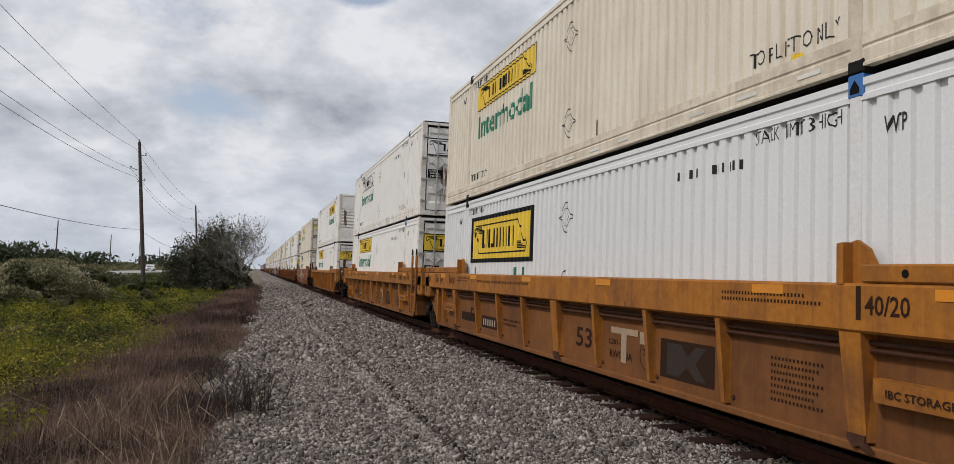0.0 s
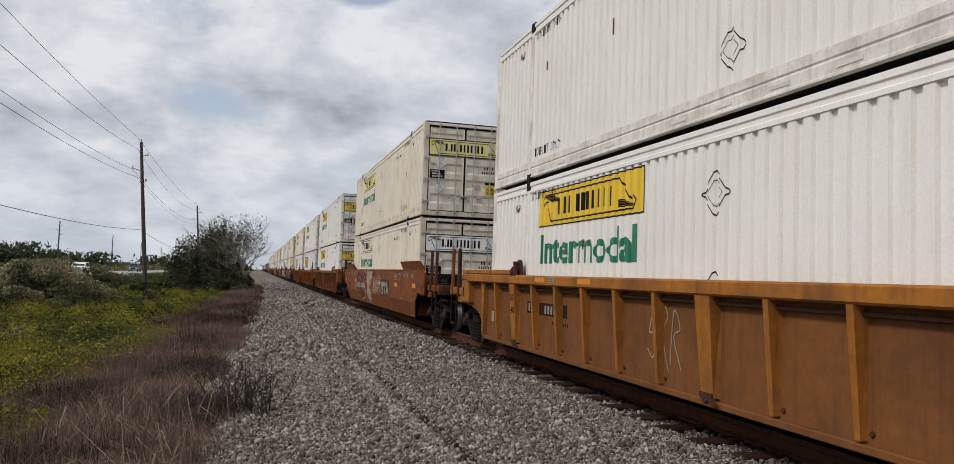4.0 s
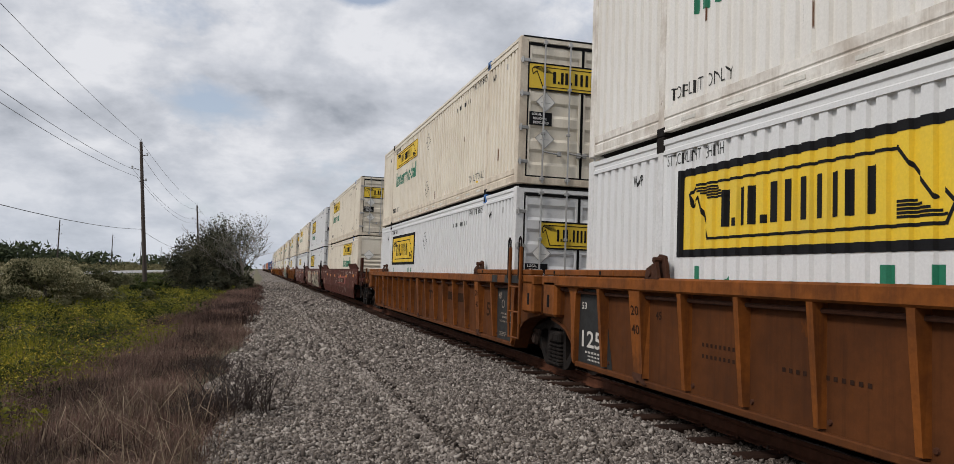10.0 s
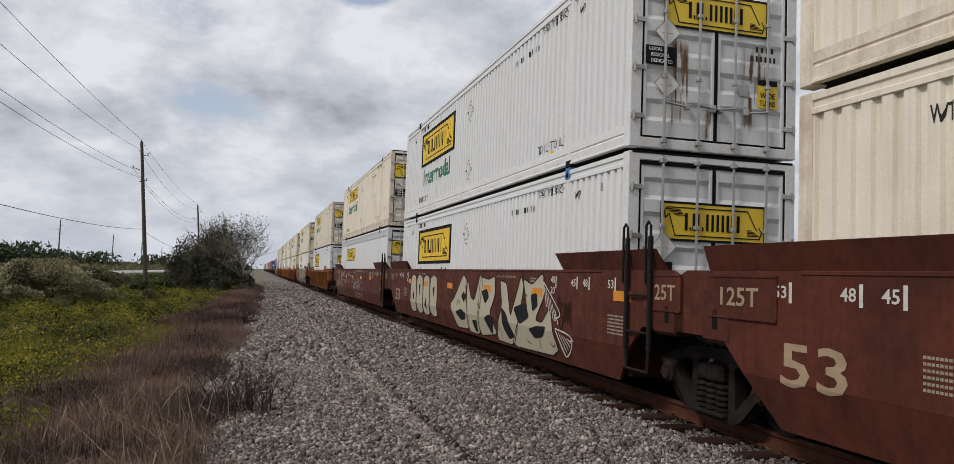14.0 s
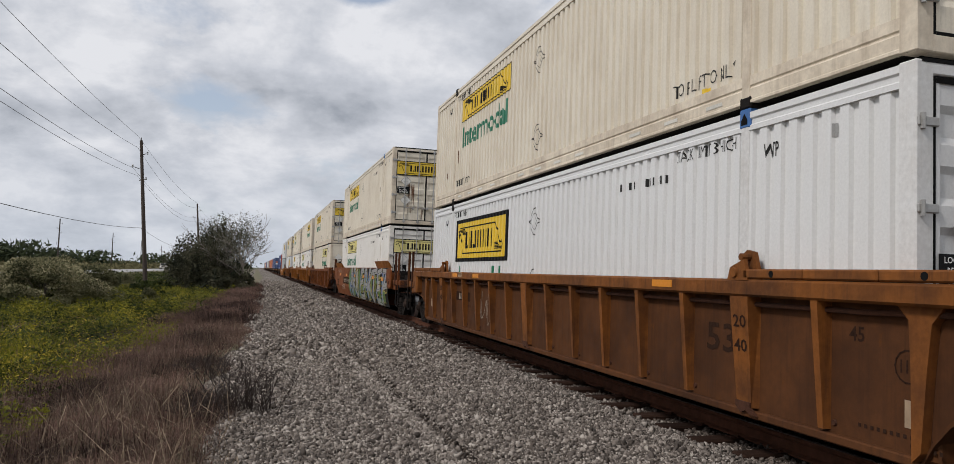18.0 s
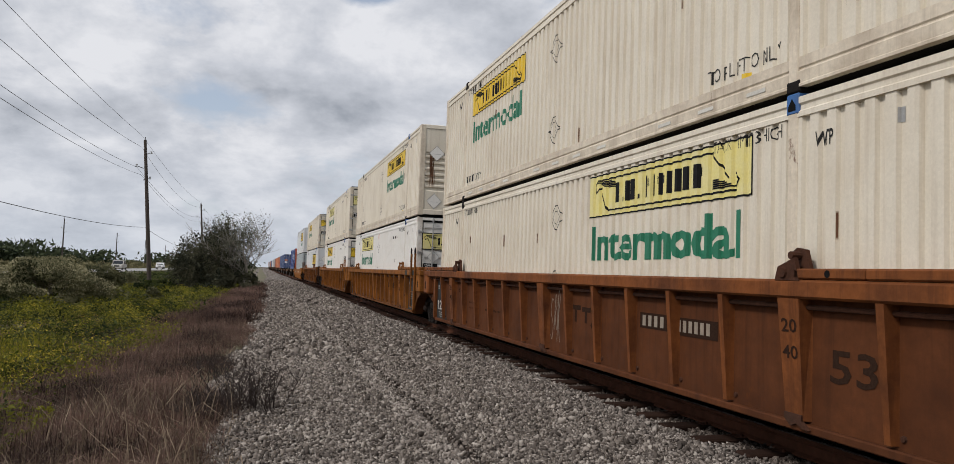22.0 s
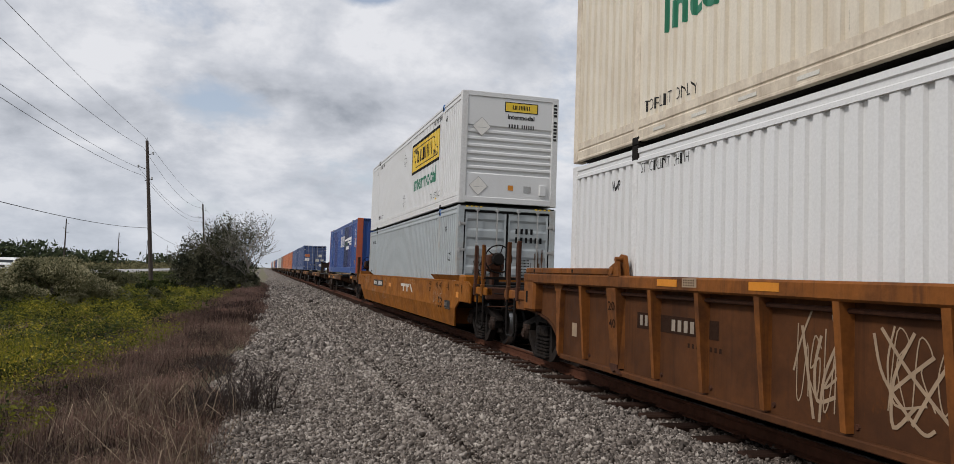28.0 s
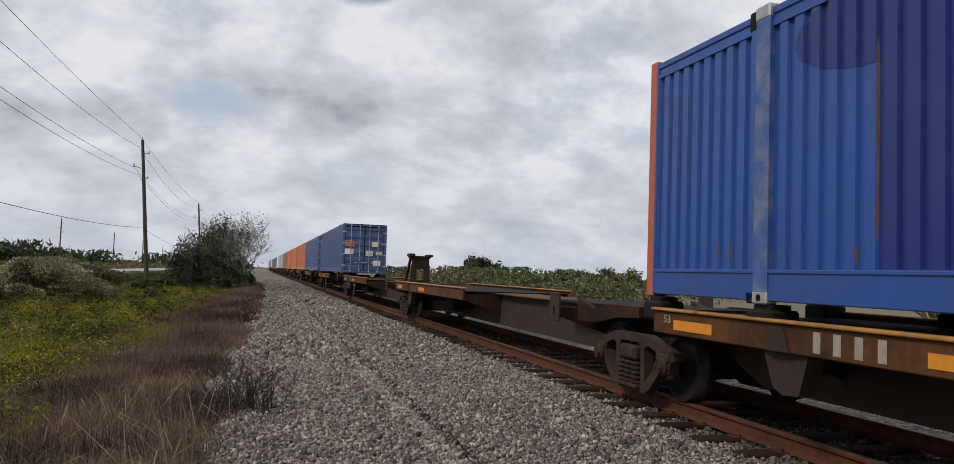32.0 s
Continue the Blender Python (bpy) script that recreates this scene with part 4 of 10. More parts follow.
def box_container(spec, upper):
    """A 53-foot box. spec: colour, end that faces the camera (d doors, r ribs), sign style, flags."""
    mat, facing, style, flags = spec
    tone = {"white": "white-painted", "cream": "cream-white weathered", "snow": "clean bright white", "grey": "pale grey"}[mat]
    seen_end = "doors forward" if facing == "d" else "ribbed end forward"
    where = "on top of another" if upper else "in a railcar well"
    c = thing("shipping_container", f"{tone} corrugated container, {seen_end}, {where}", "container", "containers on the train")
    smooth_wall = "flat" in flags
    shell(c, mat, mat, smooth_wall)
    if facing == "d":
        doors(c, mat, {"outline": "sign_white", "pale": "pale_yellow"}.get(style, "yellow"), "rusty" in flags, style == "box", mat == "grey")
    else:
        ribbed_end(c, mat, "sign_white" if "whitelabel" in flags else "yellow", "rusty" in flags)
    if mat == "grey":
        side_sign("marking", "grey53", "charcoal", [letters("53'", -1.10, -0.72, 1.47, 1.69)], c)
        side_sign("marking", "grey53b", "charcoal", [letters("53'", -15.6, -15.3, 0.95, 1.2)], c)
        side_sign("number", "grey", "charcoal", bars(-15.2, -14.3, 2.3, 2.42, 10), c)
        side_sign("marking", "greywtp", "charcoal", [letters("WTP", -1.5, -1.3, 2.25, 2.38)], c)
        end_sign("number", "grey", "black", bars(0.22, 0.75, 2.2, 2.34, 4) + bars(0.22, 1.0, 1.98, 2.12, 6), c, 0.003)
        end_sign("weights", "grey", "charcoal", [b for k in range(6) for b in bars(0.34, 0.62, 1.52 - 0.075 * k, 1.555 - 0.075 * k, 8, 0.3)], c, 0.003)
        for k, (x, w_, z0, z1) in enumerate(((-0.72, 0.26, 0.9, 1.75), (0.75, 0.34, 0.6, 2.0))):
            end_sign("rust_stain", ("grey", k), "stain", runs(x, w_, z0, z1, 18, k + 8), c, 0.0095 + 0.0015 * k, "brown rust stain running down the door")
        end_sign("hazard_marking", "grey", "yellow", [rect(x + 0.12 * k, x + 0.06 + 0.12 * k, HIGH - 0.075, HIGH - 0.04) for x in (-1.1, 0.72) for k in range(4)], c, -0.005)
        end_sign("warning_text", "grey", "black", [letters("WARNING", -0.87, -0.12, 1.36, 1.48), letters("HIGH CUBE", -0.87, -0.08, 1.14, 1.26)], c, 0.003)
        return c
    if smooth_wall:
        side_sign("sign_panel", "flat", "yellow", [rect(-13.5, -9.9, 1.72, 2.32)], c, 0.004, "yellow sign panel with a drawn ribbon", True)
        side_sign("sign_border", "flat", "black", lines([(-13.5, 1.72), (-9.9, 1.72), (-9.9, 2.32), (-13.5, 2.32), (-13.5, 1.72)], 0.03), c, 0.006, "", True)
        side_sign("sign_lettering", "flat", "black", scroll(-13.4, -10.0, 1.72, 2.32) + name_blocks(-13.5, -9.9, 1.72, 2.32), c, 0.0075, "", True)
        side_sign("marking", "flat", "charcoal", [letters("STACK TWO HIGH ONLY", -13.95, -12.7, 2.50, 2.60), letters("WTP", -14.75, -14.5, 2.48, 2.58)], c, 0.004, "", True)
        part("rivet_strip", kept("rivet_strip", "pale_strip", lambda: rivets()), c, "pale grey riveted top strip")
        for k in range(12):
            y = 1.2 + 1.22 * k
            def seam():
                g = Geo().box(-HALF + 0.0148, -HALF + 0.02, y - 0.035, y + 0.035, 0.33, HIGH - 0.36)
                for n in range(44):
                    for d in (-0.02, 0.02):
                        g.box(-HALF + 0.012, -HALF + 0.015, y + d - 0.006, y + d + 0.006, 0.36 + 0.05 * n, 0.372 + 0.05 * n)
                return g
            part("seam_strip", kept(("seam", k), mat, seam), c, "riveted seam")
        return c
    side_logo(c, style, facing == "r", upper)
    if mat in ("white", "cream"):
        # small rust spots with runs below them, in a few patterns
        pattern = (len(style) + len(flags) * 2 + (3 if upper else 0) + (1 if mat == "cream" else 0)) % 4
        r = random.Random(40 + pattern)
        for k in range(5):
            u, z, w, h = -r.uniform(1.0, 15.5), r.uniform(0.5, 2.3), r.uniform(0.05, 0.12), r.uniform(0.12, 0.4)
            side_sign("rust_spot", (pattern, k), "stain", [rect(u - w, u + w, z - h, z + 0.06)], c, 0.0055, "small rust spot with a run")
    if upper:
        side_sign("marking", "toplift", "charcoal", [letters("TOP LIFT ONLY", -3.52, -2.28, 0.40, 0.55)], c)
        side_sign("marking", "toplift2", "charcoal", [letters("TOP LIFT ONLY", -13.85, -12.65, 0.40, 0.55)], c)
        for k in range(13):
            if k % 5 != 3:
                part("reflective_tape", kept(("tape", k), "tape", lambda: Geo().box(-HALF + 0.0045, -HALF + 0.02, 2.5 + 0.9 * k, 2.8 + 0.9 * k, 0.115, 0.155)), c)
        side_sign("marking", "up_yellow", "yellow", [rect(-2.9, -2.75, 0.30, 0.38)], c)
    side_sign("marking", "stack", "charcoal", [letters("STACK LIMIT 3 HIGH", -3.45, -2.25, 2.52, 2.65)], c)
    side_sign("marking", "stack2", "charcoal", [letters("STACK LIMIT 3 HIGH", -13.9, -12.75, 2.52, 2.65)], c)
    side_sign("marking", "wtp", "charcoal", [letters("WTP", -1.80, -1.58, 2.36, 2.50)], c)
    side_sign("marking", "wtp2", "charcoal", [letters("WTP", -14.75, -14.5, 2.36, 2.50)], c)
    side_sign("number", "side", "charcoal", bars(-4.85, -4.35, 2.32, 2.42, 4, 0.62) + bars(-4.15, -3.6, 2.32, 2.42, 6, 0.6), c)
    near = facing == "r"
    y = 8.2 if not near else 7.95
    diamond(c, -y, 2.12, 0.24, "charcoal")
    if upper:
        diamond(c, -y, 0.72, 0.23, "charcoal")
    else:
        diamond(c, -y, 1.05, 0.23, "charcoal")
    side_sign("data_plate", "side", "steel", [rect(-0.90, -0.85, 2.42, 2.54)], c)
    if "mark" in flags:
        side_sign("marking", "redmark", "red", [rect(-8.22, -8.17, 2.42, 2.66)], c)
    return c


def rivets():
    g = Geo().box(-HALF + 0.003, -HALF + 0.02, 0.17, LONG - 0.17, HIGH - 0.36, HIGH - 0.13)
    for row in (HIGH - 0.33, HIGH - 0.17):
        for k in range(110):
            y = 0.25 + k * 0.143
            g.box(-HALF - 0.002, -HALF + 0.004, y - 0.012, y + 0.012, row - 0.012, row + 0.012)
    return g


def far_container(mat, label):
    """A single box on a spine car."""
    c = thing("shipping_container", label, "container", "containers on the train")
    shell(c, mat, mat)
    doors(c, mat, plain=True)
    for k, (m, x, z, w, h) in enumerate((("orange", -0.85, 1.72, 0.55, 0.34), ("sign_white", -0.88, 1.26, 0.5, 0.32), ("tape", 0.62, 1.72, 0.4, 0.3), ("tape", 0.3, 1.18, 0.42, 0.3), ("sign_white", 0.75, 0.62, 0.45, 0.3), ("tape", 0.85, 1.2, 0.35, 0.2))):
        end_sign("label_plate", (mat, k), m, [rect(x - w / 2, x + w / 2, z - h / 2, z + h / 2)], c, 0.002)
    return c


def blue_container():
    c = thing("shipping_container", "bright blue container with orange-red corner posts and patched panels", "container", "containers on the train")
    shell(c, "blue", "blue")
    # corrugated front end, orange posts wide
    def end():
        g = Geo()
        xs, x = [], -HALF + 0.3
        while x < HALF - 0.32:
            xs += [(x, 0.02), (x + 0.1, 0.02), (x + 0.135, 0.06), (x + 0.235, 0.06)]
            x += 0.27
        xs.append((HALF - 0.28, 0.02))
        vs = [(x, y, z) for x, y in xs for z in (0.12, HIGH - 0.1)]
        return g.add(vs, [(2 * i, 2 * i + 2, 2 * i + 3, 2 * i + 1) for i in range(len(xs) - 1)])
    part("end_wall", kept("blue_end", "blue", end), c)
    for s in (-1, 1):
        part("end_post", kept(("blue_post", s), "post_red", lambda: Geo().box(min(s * (HALF + 0.006), s * (HALF - 0.3)), max(s * (HALF + 0.006), s * (HALF - 0.3)), -0.02, 0.02, 0.0, HIGH, 0.01)), c, "broad orange-red end post")
        part("end_post", kept(("blue_post_back", s), "post_red", lambda: Geo().box(min(s * (HALF + 0.006), s * (HALF - 0.2)), max(s * (HALF + 0.006), s * (HALF - 0.2)), LONG - 0.15, LONG + 0.012, 0.0, HIGH, 0.015)), c, "orange-red corner post")
    part("end_header", kept("blue_header", "blue", lambda: Geo().box(-HALF + 0.3, HALF - 0.3, -0.005, 0.1, HIGH - 0.12, HIGH - 0.01, 0.01).box(-HALF + 0.3, HALF - 0.3, -0.005, 0.1, 0.02, 0.2, 0.01)), c)
    part("sill_rail", kept("sill_rail", "blue", lambda: Geo().box(-HALF - 0.004, -HALF + 0.05, 0.2, LONG - 0.2, 0.03, 0.30, 0.01).box(-HALF - 0.02, -HALF + 0.02, 0.2, LONG - 0.2, 0.29, 0.33, 0.008)), c)
    S = lambda name, key, mat, shapes, proud=0.004, label="": side_sign(name, ("blue", key), mat, shapes, c, proud, label)
    S("patch_panel", 1, "blue_patch", [rect(-6.5, -4.25, 0.34, 2.76)], 0.003, "darker blue patch panel")
    S("patch_panel", 2, "blue_deep", [rect(-4.2, -2.85, 0.34, 2.72)], 0.003, "darker blue patch panel")
    S("patch_panel", 3, "blue_deep", [rect(-12.5, -10.6, 0.34, 2.3)], 0.003, "darker blue patch panel")
    S("patch_panel", 4, "blue_deep", [([(-12.35 + 1.15 * math.cos(k * 0.393), 2.38 + 0.40 * math.sin(k * 0.393)) for k in range(16)], [tuple(range(16))])], 0.0045, "rounded darker blue repaint")
    S("rusty_seam", 1, "stain", [rect(-12.58, -12.44, 0.34, 2.4)], 0.005)
    for k, (u, z, w, h) in enumerate(((-14.5, 0.5, 0.5, 0.25), (-12.7, 0.45, 0.3, 0.2), (-6.6, 0.5, 0.4, 0.3), (-3.4, 0.5, 0.5, 0.25))):
        S("rust_patch", k, "stain", [rect(u - w / 2, u + w / 2, z - h / 2, z + h / 2)], 0.005)
    for k, y in enumerate((2.2, 13.9)):
        part("lift_post", kept(("blue_lift_post", k), "blue_post", lambda: Geo().box(-HALF - 0.03, -HALF + 0.06, y - 0.105, y + 0.105, 0.0, HIGH - 0.01, 0.012)), c, "scraped pale blue lifting post")
        part("casting", kept(("blue_casting", k), "steel", lambda: Geo().box(-HALF - 0.036, -HALF + 0.1, y - 0.11, y + 0.11, -0.002, 0.12, 0.015)), c, "worn steel lifting casting")
        part("casting", kept(("blue_casting_top", k), "steel", lambda: Geo().box(-HALF - 0.036, -HALF + 0.1, y - 0.11, y + 0.11, HIGH - 0.14, HIGH + 0.004, 0.015)), c, "worn steel lifting casting")
        # black disc for the dark of the hole
        part("casting_hole", kept(("blue_casting_hole", k), "gap", lambda: Geo().lathe([(-HALF - 0.039, 0.035), (-HALF - 0.03, 0.035)], 0, 12, (0, y, 0.06))), c)
    for k, (a, b) in enumerate(((-8.6, -8.12), (-8.05, -7.5), (-7.45, -6.98), (-6.92, -6.3))):
        S("brand_mark", k, "sign_white", [rect(a, a + 0.12, 1.56, 2.2), rect(a, b - 0.08, 2.1, 2.2), rect(a, b - 0.08, 1.56, 1.66), rect(b - 0.2, b - 0.08, 1.56, 2.2)], 0.006, "white painted brand mark")
    S("speed_stripe", 1, "sign_white", [([(-6.1, 1.86), (-2.55, 1.86), (-2.5, 2.05), (-6.1, 1.95)], [(0, 1, 2, 3)])], 0.006, "white speed stripe")
    S("speed_stripe", 2, "sign_white", [([(-4.6, 1.72), (-2.5, 1.72), (-2.45, 1.82), (-4.6, 1.81)], [(0, 1, 2, 3)])], 0.006, "white speed stripe")
    S("speed_stripe", 3, "sign_white", [([(-3.7, 1.60), (-2.45, 1.58), (-2.4, 1.67), (-3.7, 1.69)], [(0, 1, 2, 3)])], 0.006, "white speed stripe")
    S("wording", 1, "lime", [letters("INTERMODAL", -6.05, -4.4, 1.62, 1.78)], 0.006)
    S("brand_mark", 9, "sign_white", bars(-5.3, -3.75, 1.36, 1.54, 7), 0.007)
    S("marking", 53, "sign_white", [letters("53", -1.08, -0.68, 1.95, 2.36)], 0.005)
    S("height_label", 1, "sign_white", [rect(-1.1, -0.55, 1.42, 1.86)], 0.005, "white height label with red edge")
    S("height_text", 1, "red", lines([(-1.1, 1.42), (-0.55, 1.42), (-0.55, 1.86), (-1.1, 1.86), (-1.1, 1.42)], 0.03) , 0.007)
    S("height_text", 2, "charcoal", [letters("110", -1.03, -0.72, 1.6, 1.81), letters("INSIDE HEIGHT", -1.06, -0.6, 1.46, 1.55)], 0.008)
    S("height_label", 2, "sign_white", [rect(-8.35, -8.0, 2.38, 2.66)], 0.005)
    S("sticker", 1, "sticker", [rect(-0.32, -0.2, 0.95, 1.12)], 0.005)
    S("sticker", 3, "sticker", [rect(-0.95, -0.75, 0.5, 0.72)], 0.005)
    S("sticker", 2, "sign_white", [rect(-2.75, -2.5, 0.42, 0.48)], 0.005)
    E = lambda name, key, mat, shapes, y: end_sign(name, ("blue", key), mat, shapes, c, y)
    E("marking", 53, "sign_white", [letters("53", -0.25, 0.2, 1.72, 2.08)], 0.016)
    E("height_label", 1, "sign_white", [rect(-0.3, 0.25, 1.22, 1.58)], 0.016)
    E("height_text", 1, "charcoal", [letters("110", -0.25, 0.05, 1.36, 1.54), letters("INSIDE HEIGHT", -0.28, 0.2, 1.25, 1.32)], 0.013)
    E("weight_label", 1, "sign_white", [rect(-0.3, 0.22, 0.52, 0.76)], 0.016)
    E("number", 1, "sign_white", bars(0.3, 0.95, 2.52, 2.66, 11), 0.016)
    E("sticker", 1, "sticker", [rect(-0.15, 0.1, 0.26, 0.44)], 0.016)
    for s in (-1, 1):
        E("hazard_marking", s, "black", [([(s * 0.8 + 0.09 * k, HIGH - 0.1), (s * 0.8 + 0.09 * k + 0.04, HIGH - 0.1), (s * 0.8 + 0.09 * k + 0.07, HIGH - 0.03), (s * 0.8 + 0.09 * k + 0.03, HIGH - 0.03)], [(0, 1, 2, 3)]) for k in range(-2, 3)], -0.009)
    return c

# ---- railcars ----
from mathutils.geometry import tessellate_polygon as tessellate

RAIL_TOP = 0.18
WHEEL_R = 0.42
WHEELSETS = []


def wheelset_geo():
    g = Geo()
    for s in (-1, 1):
        x = s * 0.755
        prof = [(x - s * 0.09, 0.10), (x - s * 0.075, 0.36), (x - s * 0.085, 0.448), (x - s * 0.055, 0.45), (x - s * 0.045, WHEEL_R), (x + s * 0.07, WHEEL_R - 0.006), (x + s * 0.068, 0.35), (x + s * 0.01, 0.32), (x + s * 0.0, 0.2), (x + s * 0.05, 0.14), (x + s * 0.06, 0.09)]
        g.lathe(prof, 0, 28)
    return g.lathe([(-1.06, 0.06), (-0.8, 0.075), (0.8, 0.075), (1.06, 0.06)], 0, 10)


def casting(outer, holes, x0, x1):
    """A thick plate in the y-z plane with openings."""
    g = Geo()
    loops = [outer] + holes
    flat = [p for l in loops for p in l]
    tris = tessellate([[Vector((p[0], p[1], 0)) for p in l] for l in loops])
    n = len(flat)
    g.v = [(x0, *p) for p in flat] + [(x1, *p) for p in flat]
    g.f = [tuple(t) for t in tris] + [tuple(i + n for i in reversed(t)) for t in tris]
    k = 0
    for l in loops:
        m = len(l)
        g.f += [(k + i, k + (i + 1) % m, k + (i + 1) % m + n, k + i + n) for i in range(m)]
        k += m
    return g


def truck(parent, y, cast="truck_dark"):
    """A three-piece freight truck with two wheelsets."""
    t = part("truck", kept("bolster", "grime", lambda: Geo().box(-0.95, 0.95, -0.2, 0.2, 0.52, 0.88, 0.03).lathe([(0.86, 0.22), (1.02, 0.22)], 2, 16)), parent, "cast steel truck, black with grime", (0, y, 0))
    for s in (-1, 1):
        def frame_geo():
            x0, x1 = (s * 0.93, s * 1.07) if s > 0 else (s * 1.07, s * 0.93)
            return casting([(-1.16, 0.70), (-1.12, 0.78), (-0.96, 0.82), (-0.74, 0.87), (-0.45, 0.95), (0.45, 0.95), (0.74, 0.87), (0.96, 0.82), (1.12, 0.78), (1.16, 0.70), (1.05, 0.66), (1.02, 0.52), (0.80, 0.52), (0.74, 0.46), (0.52, 0.25), (0.40, 0.20),
                            (-0.40, 0.20), (-0.52, 0.25), (-0.74, 0.46), (-0.80, 0.52), (-1.02, 0.52), (-1.05, 0.66)],
                           [[(-0.30, 0.29), (0.30, 0.29), (0.30, 0.78), (0.24, 0.84), (-0.24, 0.84), (-0.30, 0.78)], [(-0.42, 0.34), (-0.40, 0.78), (-0.50, 0.82), (-0.70, 0.76), (-0.73, 0.66), (-0.66, 0.55)], [(0.42, 0.34), (0.66, 0.55), (0.73, 0.66), (0.70, 0.76), (0.50, 0.82), (0.40, 0.78)]], x0, x1)
        part("sideframe", kept(("sideframe", s), cast, frame_geo), t)
        part("bolster_end", kept(("bolster_end", s), cast, lambda: Geo().box(min(s * 0.86, s * 1.12), max(s * 0.86, s * 1.12), -0.24, 0.24, 0.60, 0.79, 0.03).box(min(s * 1.1, s * 1.13), max(s * 1.1, s * 1.13), -0.19, -0.03, 0.64, 0.75, 0.01).box(min(s * 1.1, s * 1.13), max(s * 1.1, s * 1.13), 0.03, 0.19, 0.64, 0.75, 0.01)), t)
        part("spring_seat", kept(("spring_seat", s), cast, lambda: Geo().box(min(s * 0.9, s * 1.14), max(s * 0.9, s * 1.14), -0.30, 0.30, 0.245, 0.292, 0.01)), t)
        for k in (-0.185, 0.0, 0.185):
            def coil():
                g = Geo()
                prof = []
                for i in range(5):
                    z = 0.292 + i * 0.061
                    prof += [(z, 0.05), (z + 0.014, 0.084), (z + 0.036, 0.084), (z + 0.05, 0.05)]
                return g.lathe(prof, 2, 12, (s * 1.05, k, 0))
            part("spring", kept(("spring", s, k), cast, coil), t, "coil spring")
        for k in (-0.89, 0.89):
            part("bearing_cap", kept(("cap", s, k), "truckdust_lit", lambda: Geo().lathe([(s * 1.02, 0.12), (s * 1.10, 0.12), (s * 1.13, 0.09), (s * 1.15, 0.085), (s * 1.155, 0.04)], 0, 14, (0, k, 0.60))
                 .box(min(s * 1.145, s * 1.165), max(s * 1.145, s * 1.165), k - 0.07, k - 0.035, 0.57, 0.60).box(min(s * 1.145, s * 1.165), max(s * 1.145, s * 1.165), k + 0.035, k + 0.07, 0.57, 0.60).box(min(s * 1.145, s * 1.165), max(s * 1.145, s * 1.165), k - 0.02, k + 0.02, 0.64, 0.67)
                 .box(min(s * 0.94, s * 1.1), max(s * 0.94, s * 1.1), k - 0.16, k + 0.16, 0.66, 0.76, 0.02)), t, "dusty brown bearing cap")
    for i, k in enumerate((-0.89, 0.89)):
        w = part("wheelset", kept("wheelset", "wheel", wheelset_geo, False), t, "steel wheels on an axle, bright treads", (0, k, RAIL_TOP + WHEEL_R))
        if len(w.data.materials) == 1:
            w.data.materials.append(MAT["tread"])
            for f in w.data.polygons:
                rad = math.hypot(f.center.y, f.center.z)
                if 0.405 < rad < 0.43:
                    f.material_index = 1
        WHEELSETS.append((w, k))
    part("brake_beam", kept("brake_beam", "grime", lambda: Geo().tube([(-0.8, -0.40, 0.42), (0.8, -0.40, 0.42)], 0.05, 6).tube([(-0.8, 0.40, 0.42), (0.8, 0.40, 0.42)], 0.05, 6)), t)
    return t


